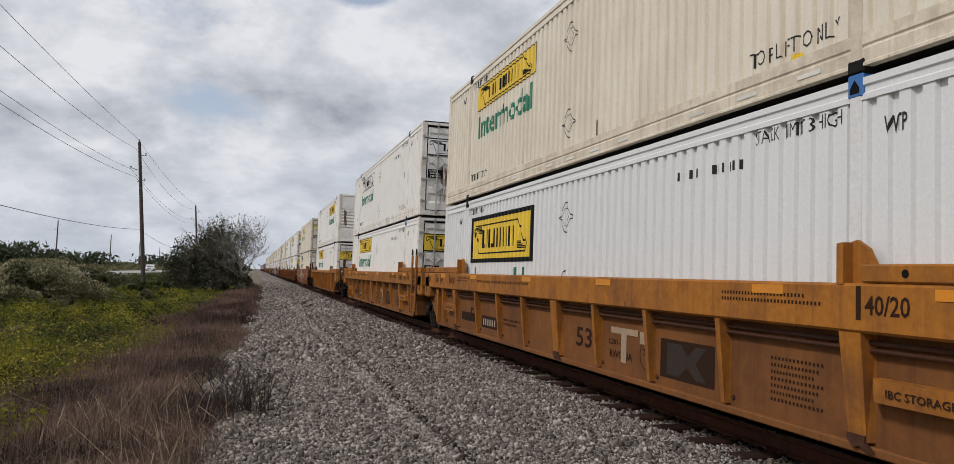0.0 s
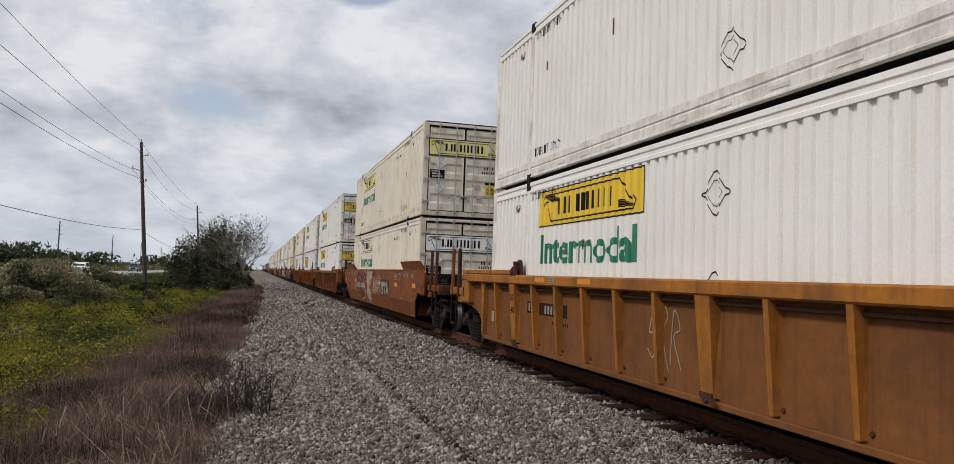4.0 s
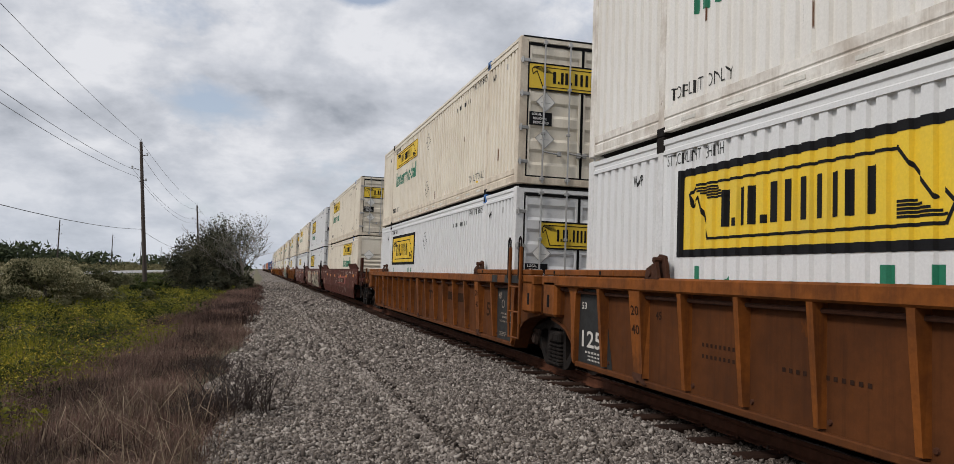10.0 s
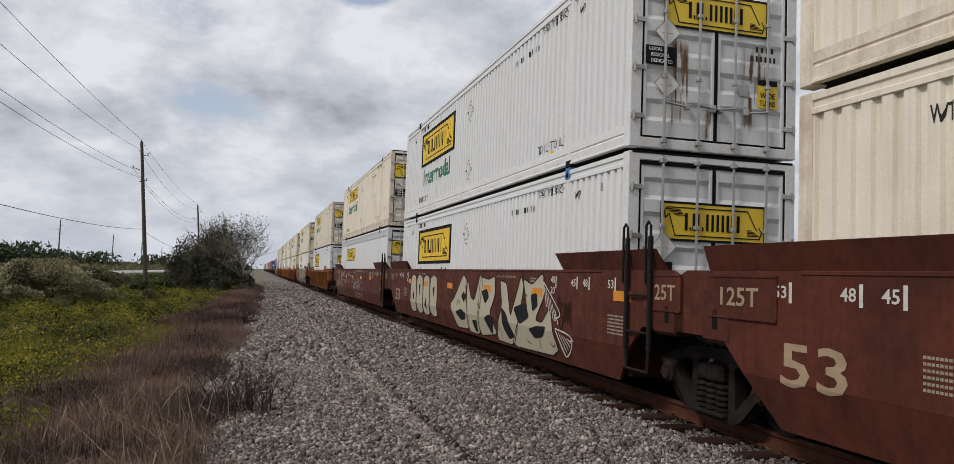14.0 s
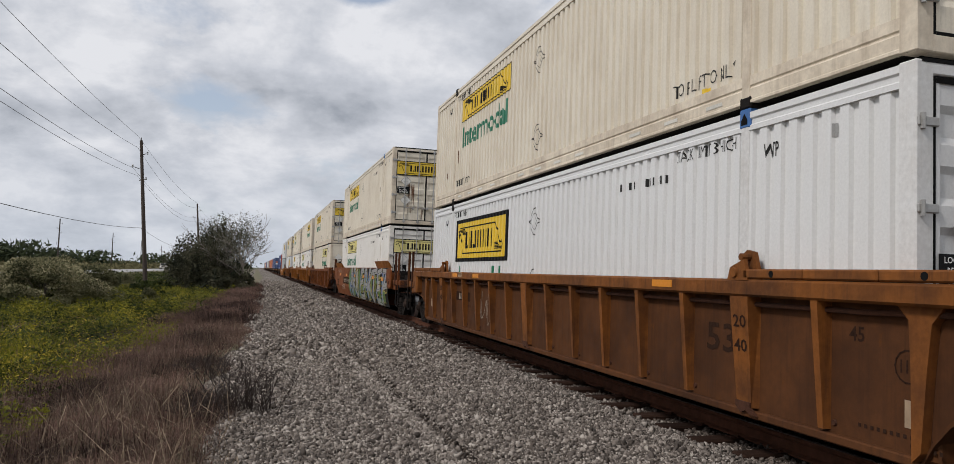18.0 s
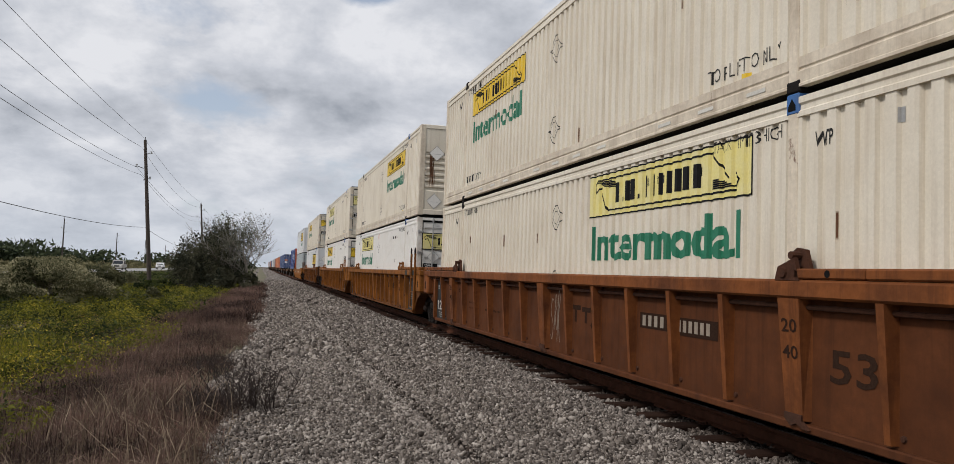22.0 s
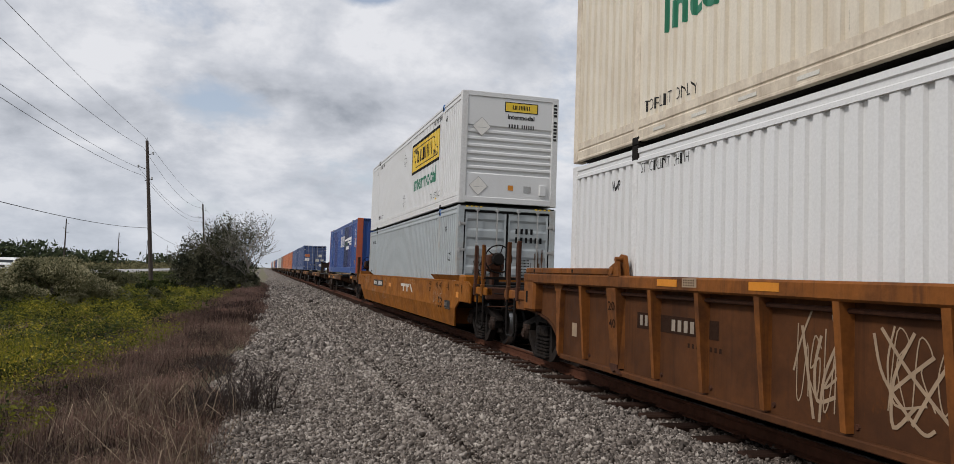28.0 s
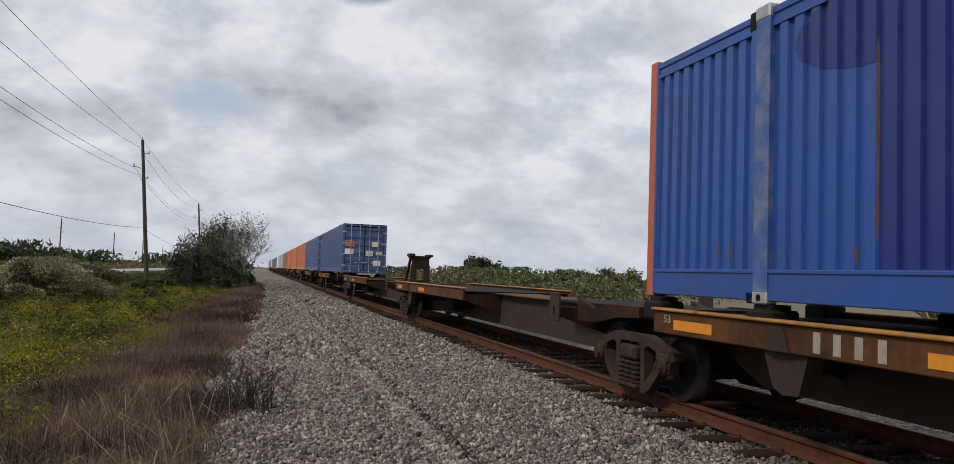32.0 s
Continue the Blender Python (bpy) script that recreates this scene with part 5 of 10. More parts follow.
def end_gear(car, mat, y0, d, coupled, wheel_stand, tall=True):
    """Bulkhead, draft sill, platform, steps and rails at one end. d: -1 at the leading end, +1 at the trailing one."""
    Y = lambda a: y0 + d * a

    def bx(g, x0, x1, a, b, z0, z1, c=0.015):
        return g.box(x0, x1, min(Y(a), Y(b)), max(Y(a), Y(b)), z0, z1, c)
    k = (y0, d, coupled)
    if mat != "spinebrown":
        part("bulkhead", kept(("bulkhead",) + k, mat + "_panel", lambda: bx(Geo(), -1.32, 1.32, 0.12, 0.24, 0.45, 1.62)), car)
    reach = 2.75 if coupled else 1.55
    part("draft_sill", kept(("draft_sill",) + k, "grime", lambda: bx(bx(Geo(), -0.32, 0.32, 0.2, reach, 0.88, 1.22), -0.5, 0.5, 0.2, 0.7, 0.75, 1.3)), car)
    part("end_platform", kept(("end_platform",) + k, "grime", lambda: bx(bx(Geo(), -1.30, 1.30, 0.2, 1.35 if not coupled else 1.1, 1.44, 1.50), -1.2, 1.2, 0.4, 0.52, 1.1, 1.44)), car)
    for s in (-1, 1) if mat != "spinebrown" else ():
        a, b = (min(s * 1.5, s * 1.12), max(s * 1.5, s * 1.12))
        part("corner_box", kept(("corner_box", s) + k, mat, lambda: bx(Geo(), a, b, *((1.08, 1.6) if coupled or d < 0 else (0.68, 1.2)), 1.07, 1.64, 0.04)), car)
        # black piece laid on the box for the darkness of an open slot
        part("oval_plate", kept(("oval_plate", s) + k, "gap", lambda: bx(Geo(), min(s * 1.47, s * 1.505), max(s * 1.47, s * 1.505), *((1.36, 1.47) if coupled or d < 0 else (0.9, 1.01)), 1.2, 1.42, 0.016)), car)
    if coupled:
        far = 3.02 if tall else 3.22
        part("end_sill", kept(("end_sill", tall) + k, "rust", lambda: bx(Geo(), -1.38, 1.38, far - 0.12, far, 1.14, 1.40, 0.02)), car)
        part("sill_rod", kept(("sill_rod", tall) + k, "grime", lambda: Geo().tube([(-1.2, Y(far + 0.01), 1.27), (-1.2, Y(far + 0.07), 1.27), (0.1, Y(far + 0.07), 1.24), (0.1, Y(far + 0.01), 1.24)], 0.014, 6)), car)
        for s in (-1, 1):
            part("side_beam", kept(("side_beam", s, tall) + k, mat, lambda: bx(bx(Geo(), min(s * 1.40, s * 1.24), max(s * 1.40, s * 1.24), 1.35, far, 1.22, 1.39, 0.02), min(s * 1.37, s * 1.3), max(s * 1.37, s * 1.3), 1.35, far - 0.6, 1.06, 1.23, 0.0)), car)
            x = s * 1.395
            for i, at in enumerate((2.2, 2.78) if tall else (2.5, 3.18)):
                top = 2.30 if tall else (1.68, 1.84)[i]
                out_ = 0.13 if tall else (-0.12, 0.12)[i]
                part("stanchion", kept(("stanchion", s, i, tall) + k, mat + "_panel" if not tall or i else "rust", lambda: bx(bx(Geo(), x - 0.035, x + 0.035, at - 0.033, at + 0.033, 1.2, top, 0.01), x - 0.045, x + 0.03, at - 0.05, at + 0.05, 1.2, 1.46, 0.012)), car)
                zb = top - 0.72 if tall else 1.24
                part("grab_iron", kept(("grab_iron", s, i, tall) + k, "rust" if tall else "grime", lambda: Geo().tube([(x, Y(at), top - 0.03), (x, Y(at + out_ * 0.85), top - 0.03), (x, Y(at + out_), top - 0.07), (x, Y(at + out_), zb + 0.04), (x, Y(at + out_ * 0.85), zb), (x, Y(at), zb)], 0.015, 6)), car)
            a0, a1 = (2.38, 2.84) if tall else (2.5, 3.18)
            def steps():
                g = Geo().tube([(x, Y(a0), 1.25), (x, Y(a0), 0.60), (x, Y(a0 + 0.05), 0.55), (x, Y(a1 - 0.05), 0.53), (x, Y(a1), 0.58), (x, Y(a1), 1.25)], 0.022, 6)
                if not tall:
                    g.tube([(x, Y(a0), 0.86), (x, Y(a1), 0.84)], 0.016, 6)
                return g
            part("sill_step", kept(("sill_step", s, tall) + k, "grime", steps), car, "dark steel foot step")
        part("crossover_platform", kept(("crossover",) + k, "grime", lambda: bx(bx(bx(bx(Geo(), -1.2, 1.2, 1.4, 2.9, 1.40, 1.44, 0.0), -1.2, 1.2, 2.0, 2.06, 1.56, 1.62, 0.0), -0.9, -0.8, 1.3, 2.0, 1.44, 1.6, 0.0), 0.8, 0.9, 1.3, 2.0, 1.44, 1.6, 0.0)), car)
        part("coupler", kept(("coupler",) + k, "rust", lambda: bx(bx(Geo(), -0.12, 0.12, 2.7, 3.3, 0.93, 1.15), -0.2, 0.16, 3.25, 3.68, 0.88, 1.2, 0.06)), car)
        part("air_hose", kept(("air_hose",) + k, "hose", lambda: Geo().tube([(-0.4, Y(2.5), 0.95), (-0.42, Y(2.75), 0.7), (-0.35, Y(3.2), 0.48), (-0.2, Y(3.65), 0.5)], 0.028, 8)), car, "black rubber air hose")
        part("uncoupling_rod", kept(("rod",) + k, "rust", lambda: Geo().tube([(-1.35, Y(3.05), 1.0), (-0.9, Y(3.05), 1.0), (-0.3, Y(3.1), 1.16), (0.0, Y(3.3), 1.2)], 0.014, 6)), car)
        if wheel_stand:
            st = part("brake_stand", kept(("brake_stand",) + k, "rust", lambda: bx(bx(Geo(), -0.95, -0.78, 1.75, 1.95, 1.25, 2.15), -1.05, -0.68, 1.7, 2.0, 1.75, 2.12, 0.04)), car, "rusty hand brake housing")
            def hand_wheel():
                g = Geo()
                c = (-0.86, Y(2.12), 2.02)
                ring = [(c[0] + 0.31 * math.cos(i * math.pi / 12), c[1], c[2] + 0.31 * math.sin(i * math.pi / 12)) for i in range(25)]
                g.tube(ring, 0.017, 6)
                for i in range(5):
                    a = i * 2 * math.pi / 5
                    g.tube([(c[0], c[1], c[2]), (c[0] + 0.31 * math.cos(a), c[1], c[2] + 0.31 * math.sin(a))], 0.013, 5)
                return g.lathe([(-0.05, 0.12), (0.02, 0.15), (0.05, 0.15)], 1, 14, c)
            part("brake_wheel", kept(("brake_wheel",) + k, "grime", hand_wheel), st, "spoked hand brake wheel")
            def ladder():
                g = Geo()
                if tall:
                    return g.tube([(-1.1, Y(1.66), 1.45), (-1.1, Y(1.66), 1.75), (-0.5, Y(1.66), 1.75), (-0.5, Y(1.66), 1.45)], 0.018, 6)
                for xx in (-1.1, -0.66):
                    g.tube([(xx, Y(1.66), 1.25), (xx, Y(1.66), 2.35)], 0.018, 6)
                for i in range(4):
                    g.tube([(-1.1, Y(1.66), 1.4 + 0.27 * i), (-0.66, Y(1.66), 1.4 + 0.27 * i)], 0.013, 6)
                return g
            part("ladder", kept(("ladder",) + k, mat + "_panel", ladder), car)
    else:
        # ladder and grab rails beside the shared truck
        part("hose_line", kept(("hose_line",) + k, "hose", lambda: Geo().tube([(-1.0, Y(1.0), 1.3), (-1.02, Y(1.3), 1.05), (-1.0, Y(1.6), 1.0)], 0.03, 8)), car)
        if d > 0:
            return
        top = 2.2
        rung_mat = "grime" if mat in ("maroon", "dttxbrown") else mat
        def side_ladder():
            g = Geo()
            for at in (0.5, 1.08):
                bx(g, -1.56, -1.51, at - 0.03, at + 0.03, 0.85, top, 0.01)
                g.tube([(-1.535, Y(at), 0.9), (-1.535, Y(at + (0.04 if at < 0.8 else -0.02)), 0.62)], 0.022, 6)
            for z in (0.61, 1.06, 1.5):
                g.tube([(-1.535, Y(0.5), z), (-1.535, Y(1.08), z)], 0.017, 6)
            return g
        part("ladder", kept(("side_ladder",) + k, rung_mat, side_ladder), car, "steel climbing ladder at the car's end")
        for i, at in enumerate((0.5, 1.08)):
            part("grab_iron", kept(("ladder_grab", i) + k, "grime", lambda: Geo().tube([(-1.535, Y(at), top - 0.05), (-1.535, Y(at), top + 0.12), (-1.535, Y(at - 0.06), top + 0.17), (-1.535, Y(at - 0.11), top + 0.12), (-1.535, Y(at - 0.11), top - 0.55), (-1.535, Y(at), top - 0.6)], 0.016, 6)), car, "black hooked grab iron")


def plate_text(car, key, mat, shapes, x, label="", name="marking"):
    """Flat marks on the near side of a car: u runs from the trailing to the leading end."""
    part(name, flat_mesh((name, "car", key, x), mat, shapes, lambda u, v: (x, -u, v)), car, label)


def rib_lean(z, chord_z):
    """Outer face of the ribs, which taper towards the sill."""
    return 1.405 + 0.083 * (z - 0.5) / (chord_z - 0.5)


SINGLES = (12.8, 11.05, 3.3)


def ribbed_well(mat, near_coupled, far_coupled, raised, marks, label, scrawl=()):
    car = thing("well_car", label, "railcar", "cars of the train")
    Lw = LONG
    heavy = raised > 0.1
    chord_z = 1.33 if heavy else 1.545
    part("well_floor", kept("well_floor", "grime", lambda: Geo().box(-1.28, 1.28, 0.1, Lw - 0.1, 0.40, 0.48, 0.01)), car)

    # outline of the side over the truck: metres beyond the well's end, height
    round_arch = [(0.12, 0.41), (0.22, 0.58), (0.36, 0.74), (0.55, 0.87), (0.8, 0.955), (1.15, 1.01), (1.62, 1.05)]
    ladder_arch = [(0.33, 0.39), (0.45, 0.58), (0.60, 0.74), (0.85, 0.89), (1.15, 0.98), (1.62, 1.05)]
    slant = [(0.0, 0.41), (0.64, 0.76), (1.2, 1.17), (1.5, 1.31), (1.62, 1.33)]
    steep = [(0.07, 0.42), (0.22, 0.8), (0.32, 1.18), (1.1, 1.22), (1.62, 1.24)]
    near = round_arch if near_coupled else (steep if heavy else ladder_arch)
    back = round_arch if far_coupled or not heavy else slant
    tail = 1.62 if far_coupled else 1.27
    back = [(min(y, tail), z) for y, z in back if y < tail + 0.3]
    key = (near_coupled, far_coupled, heavy)

    def panel(s):
        out = [(-y, z) for y, z in reversed(near)] + [(Lw + y, z) for y, z in back] + [(Lw + tail, 1.56), (-1.62, 1.56)]
        return Geo().prism(out, 0, s * 1.31, s * 1.335)

    def rim(s, outline, y0, d):
        g = Geo()
        pts = [(y0 + d * y, z) for y, z in outline]
        for x0, x1, low in ((1.10, 1.345, 0.018), (1.335, 1.362, 0.035)):
            vs = [(s * x, y, z + dz) for y, z in pts for x in (x0, x1) for dz in (-0.004, low)]
            fs = []
            for k in range(len(pts) - 1):
                a, b = 4 * k, 4 * k + 4
                fs += [(a, a + 2, b + 2, b), (a + 1, b + 1, b + 3, a + 3), (a, b, b + 1, a + 1), (a + 2, a + 3, b + 3, b + 2)]
            g.add(vs, fs + [(0, 1, 3, 2)])
        return g

    ribs = [(0.45, 0.04), (1.92, 0.115), (3.7, 0.04), (5.2, 0.04), (6.66, 0.04), (8.1, 0.13), (9.6, 0.04), (11.05, 0.04), (12.55, 0.04), (14.3, 0.115), (15.45, 0.04)] if heavy else \
           [(0.84 + i * 1.034, 0.14 if i in (1, 7, 13) else 0.04) for i in range(15)]
    for s in (-1, 1):
        a = lambda p, q: (min(s * p, s * q), max(s * p, s * q))
        part("side_panel", kept(("ribbed_panel", s) + key, mat + "_panel", lambda: panel(s)), car, "weathered side plate, toned darker for the chord's shade")
        part("arch_rim", kept(("near_rim", s) + key, mat + "_panel", lambda: rim(s, near, 0.0, -1)), car)
        part("arch_rim", kept(("back_rim", s) + key, mat + "_panel", lambda: rim(s, back, Lw, 1)), car)
        part("top_chord", kept(("top_chord", s, chord_z, tail), mat, lambda: Geo().box(*a(1.50, 1.31), -1.62, Lw + tail, chord_z, 1.71, 0.022)), car, "heavy top chord")
        part("bottom_sill", kept(("bottom_sill", s) + key, mat + "_panel", lambda: Geo().box(*a(1.395, 1.305), -near[0][0] + 0.02, Lw + back[0][0] - 0.02, 0.40, 0.475, 0.012)), car)
        for i, (z, r) in enumerate(((1.26, 0.022), (1.20, 0.018)) if heavy else ((1.475, 0.024),)):
            part("pipe", kept(("pipe", s, i, heavy), "rust", lambda: Geo().tube([(s * 1.385, -0.9, z + 0.03), (s * 1.385, 0.4, z), (s * 1.385, Lw - 0.4, z), (s * 1.385, Lw + 0.9, z + 0.03)], r, 8)), car)
        for i, (y, hw) in enumerate(ribs):
            wide = hw > 0.1

            def rib():
                xo, xb, xi = s * 1.488, s * 1.405, s * 1.33
                z0 = 0.50
                vs = [(xi, y - hw, z0), (xi, y + hw, z0), (xb, y + hw * 0.8, z0), (xb, y - hw * 0.8, z0), (xi, y - hw, chord_z), (xi, y + hw, chord_z), (xo, y + hw, chord_z), (xo, y - hw, chord_z)]
                return Geo().add(vs, [(0, 1, 2, 3), (4, 7, 6, 5), (0, 4, 5, 1), (1, 5, 6, 2), (2, 6, 7, 3), (3, 7, 4, 0)])
            r = part("rib", kept(("rib", s, i, heavy), mat, rib), car)
            if s > 0:
                continue
            if wide:
                part("drain_bracket", kept(("drain_bracket", s, i, heavy), "rust", lambda: Geo().prism([(y - hw * 0.8, 0.50), (y - hw * 1.5, 0.44), (y - hw * 0.9, 0.435), (y - hw * 0.3, 0.47), (y + hw * 0.2, 0.44), (y + hw * 0.8, 0.50), (y + hw * 0.8, 0.55), (y - hw * 0.8, 0.55)], 0, s * 1.398, s * 1.425)), r, "rusty bracket at the rib's foot")
            else:
                part("bolt_head", kept(("rib_bolt", s, i, heavy), "rust", lambda: Geo().lathe([(s * 1.33, 0.03), (s * 1.352, 0.022)], 0, 8, (0, y - hw - 0.045, 0.56))), r)
        # flared gussets where the side rises over the trucks
        for e, (y0, d, outline) in enumerate(((0.0, -1, near), (Lw, 1, back))):
            if heavy and outline is steep:
                continue
            g0 = y0 + d * outline[0][0]
            part("gusset", kept(("gusset", s, e) + key, mat, lambda: Geo().prism([(g0 - d * 0.03, 0.44), (g0 + d * 0.05, 0.52), (g0 + d * 0.10, 1.1), (g0 + d * 0.14, chord_z - 0.12), (g0 + d * 0.24, chord_z), (g0 - d * 0.16, chord_z), (g0 - d * 0.06, chord_z - 0.1), (g0 - d * 0.04, 1.1)], 0, s * 1.338, s * 1.42)), car, "flared gusset")
        # raised walkway pieces over both ends
        for e, y0 in enumerate((-1.5, Lw + tail - 0.12 - 3.3)):
            seg = 4
            for i in range(seg):
                ya = y0 + 3.3 * i / seg
                part("deck_plate", kept(("deck_plate", s, e, i, raised, tail), mat, lambda: Geo().box(*a(1.50, 1.27), ya + 0.004, ya + 3.3 / seg - 0.004, 1.714, 1.714 + raised, 0.014)), car)
                if s < 0 and i % 2:
                    # black disc on the plate's face, no opening, dark as a hole
                    part("lift_hole", kept(("lift_hole", e, i, raised, tail), "gap", lambda: Geo().lathe([(-1.503, 0.032), (-1.495, 0.032)], 0, 10, (0, ya + 0.4, 1.714 + raised / 2))), car)
            yb = y0 + 3.42 if e == 0 else y0 - 0.12

            def lug():
                if heavy:
                    # plain folded guide plate
                    g = Geo().prism([(yb - 0.17, 1.70), (yb + 0.13, 1.70), (yb + 0.13, 2.02), (yb + 0.03, 2.05), (yb - 0.09, 1.98), (yb - 0.17, 1.84)], 0, s * 1.36, s * 1.40)
                    return g.prism([(yb + 0.06, 1.70), (yb + 0.13, 1.70), (yb + 0.13, 2.02), (yb + 0.06, 2.03)], 0, s * 1.40, s * 1.50)
                g = Geo().prism([(yb - 0.24, 1.70), (yb + 0.2, 1.70), (yb + 0.2, 1.80), (yb + 0.05, 1.84), (yb + 0.02, 1.95), (yb - 0.05, 1.99), (yb - 0.16, 1.97), (yb - 0.2, 1.86)], 0, s * 1.36, s * 1.40)
                g.prism([(yb - 0.2, 1.70), (yb + 0.12, 1.70), (yb + 0.08, 1.82), (yb - 0.14, 1.9)], 0, s * 1.46, s * 1.50)
                g.tube([(s * 1.34, yb - 0.09, 1.92), (s * 1.5, yb - 0.09, 1.92)], 0.035, 8)
                return g.lathe([(s * 1.47, 0.06), (s * 1.52, 0.045)], 0, 10, (0, yb, 1.77))
            part("lug", kept(("lug", s, e, heavy, tail), mat if raised > 0.1 or mat in ("ochrebrown", "umber") else "rust", lug), car, "rusty hinged container lug")
    end_gear(car, mat, 0.0, -1, near_coupled, near_coupled and not far_coupled and not heavy, False)
    end_gear(car, mat, Lw, 1, far_coupled, False, near_coupled or raised > 0.1)
    truck(car, -1.675)
    if far_coupled:
        truck(car, Lw + 1.675)
    # reflectors and stencils of the near side
    for y in (0.9, 2.9, 6.3, 9.3, 12.6, 15.3) if heavy else SINGLES if near_coupled and far_coupled else ():
        part("reflector", kept(("reflector", y), "sticker", lambda: Geo().box(-1.506, -1.499, y - 0.22, y + 0.22, 1.60, 1.68)), car, "amber reflective strip")
    if heavy:
        for i, (y, d) in enumerate(((1.27, -1), (Lw - 1.45, 1))):
            def tray():
                vs = [(x, y + d * b, z) for b, x0 in ((-0.5, -1.39), (-0.42, -1.47), (0.5, -1.47), (0.52, -1.39)) for x, z in ((x0, 0.83), (x0 - 0.01, 1.0), (-1.335, 1.0), (-1.335, 0.83))]
                fs = [(0, 1, 2, 3), (15, 14, 13, 12)]
                for k in range(3):
                    n = 4 * k
                    fs += [(n + i_, n + (i_ + 1) % 4, n + 4 + (i_ + 1) % 4, n + 4 + i_) for i_ in range(4)]
                return Geo().add(vs, fs)
            part("storage_tray", kept(("tray", i), mat, tray), car, "small yellow-brown storage tray")
            plate_text(car, ("tray", i), "ghost", [letters("IBC STORAGE", -y - 0.3, -y + 0.3, 0.88, 0.94)], -1.483)
        plate_text(car, "gross", "ghost", [letters("60,900 LBS MAX GROSS WT FOR 20 FT CONTAINER", -12.3, -9.2, 1.53, 1.585)], -1.503)
        plate_text(car, "gross_lines", "ghost", bars(-3.6, -2.4, 1.58, 1.61, 26) + bars(-3.6, -2.2, 1.52, 1.55, 30) + bars(-13.9, -12.9, 1.6, 1.63, 22) + bars(-13.9, -13.1, 1.54, 1.57, 18), -1.503)
        for i, (w, u) in enumerate((("40/20", -1.75), ("45", -0.85), ("48", -0.35), ("53", 0.55))):
            for e in (0, 1):
                v = u if e == 0 else -Lw - u - 0.2
                plate_text(car, ("chord", w, e), "ghost", [letters(w, v, v + (0.42 if i == 0 else 0.2), 1.47, 1.62)], -1.503)
                plate_text(car, ("tick", w, e), "ghost", [rect(v - 0.09, v - 0.04, 1.43, 1.69)], -1.5025, "", "tick_mark")
    else:
        for i, y in enumerate((1.874, 14.282)):
            part("marking", flat_mesh(("marking", "rib2040", i), "ghost", [letters("20", -y - 0.1, -y + 0.1, 1.25, 1.37), letters("40", -y - 0.1, -y + 0.1, 1.02, 1.14)], lambda u, v: (-(rib_lean(v, chord_z) + 0.004), -u, v)), car)
        if near_coupled and far_coupled:
            plate_text(car, "chord_label", "tan", [rect(-12.47, -12.18, 1.60, 1.70)], -1.503, "small pale label plate", "label_plate")
            plate_text(car, "chord_label_lines", "ghost", [b for k in range(3) for b in bars(-12.44, -12.21, 1.615 + 0.027 * k, 1.629 + 0.027 * k, 7)], -1.505)
    for key, m, shapes in marks:
        if near_coupled and key in ("l48", "l48t") or far_coupled and key in ("t125", "t125w"):
            continue
        plate_text(car, key, m, shapes, -1.3395 - (0.003 if key in ("t125w", "l48t") or key.endswith("_over") else 0.0))
    if not near_coupled and not heavy:
        for i, (y0, y1) in enumerate(((-0.95, -0.1), (0.35, 0.7))):
            part("paint_band", kept(("paint_band", i), "charcoal", lambda: Geo().box(-1.504, -1.499, y0, y1, 1.56, 1.70)), car)
    for i, (u0, u1, n, m, w) in enumerate(scrawl):
        r = random.Random(i + int(-u0 * 10))
        plate_text(car, ("scrawl", u0, i), m, (tag_shapes(r, u0, u1, 0.62, 1.4, n, w) if n > 0 else slashes(r, u0, u1, 0.5, 1.46, -n, w)), -1.3405, "", "graffiti")
    return car


def side_profile(z):
    """Outer face of a smooth side."""
    return 1.49 if z > 0.84 else 1.49 - 0.11 * (0.84 - z) / 0.45


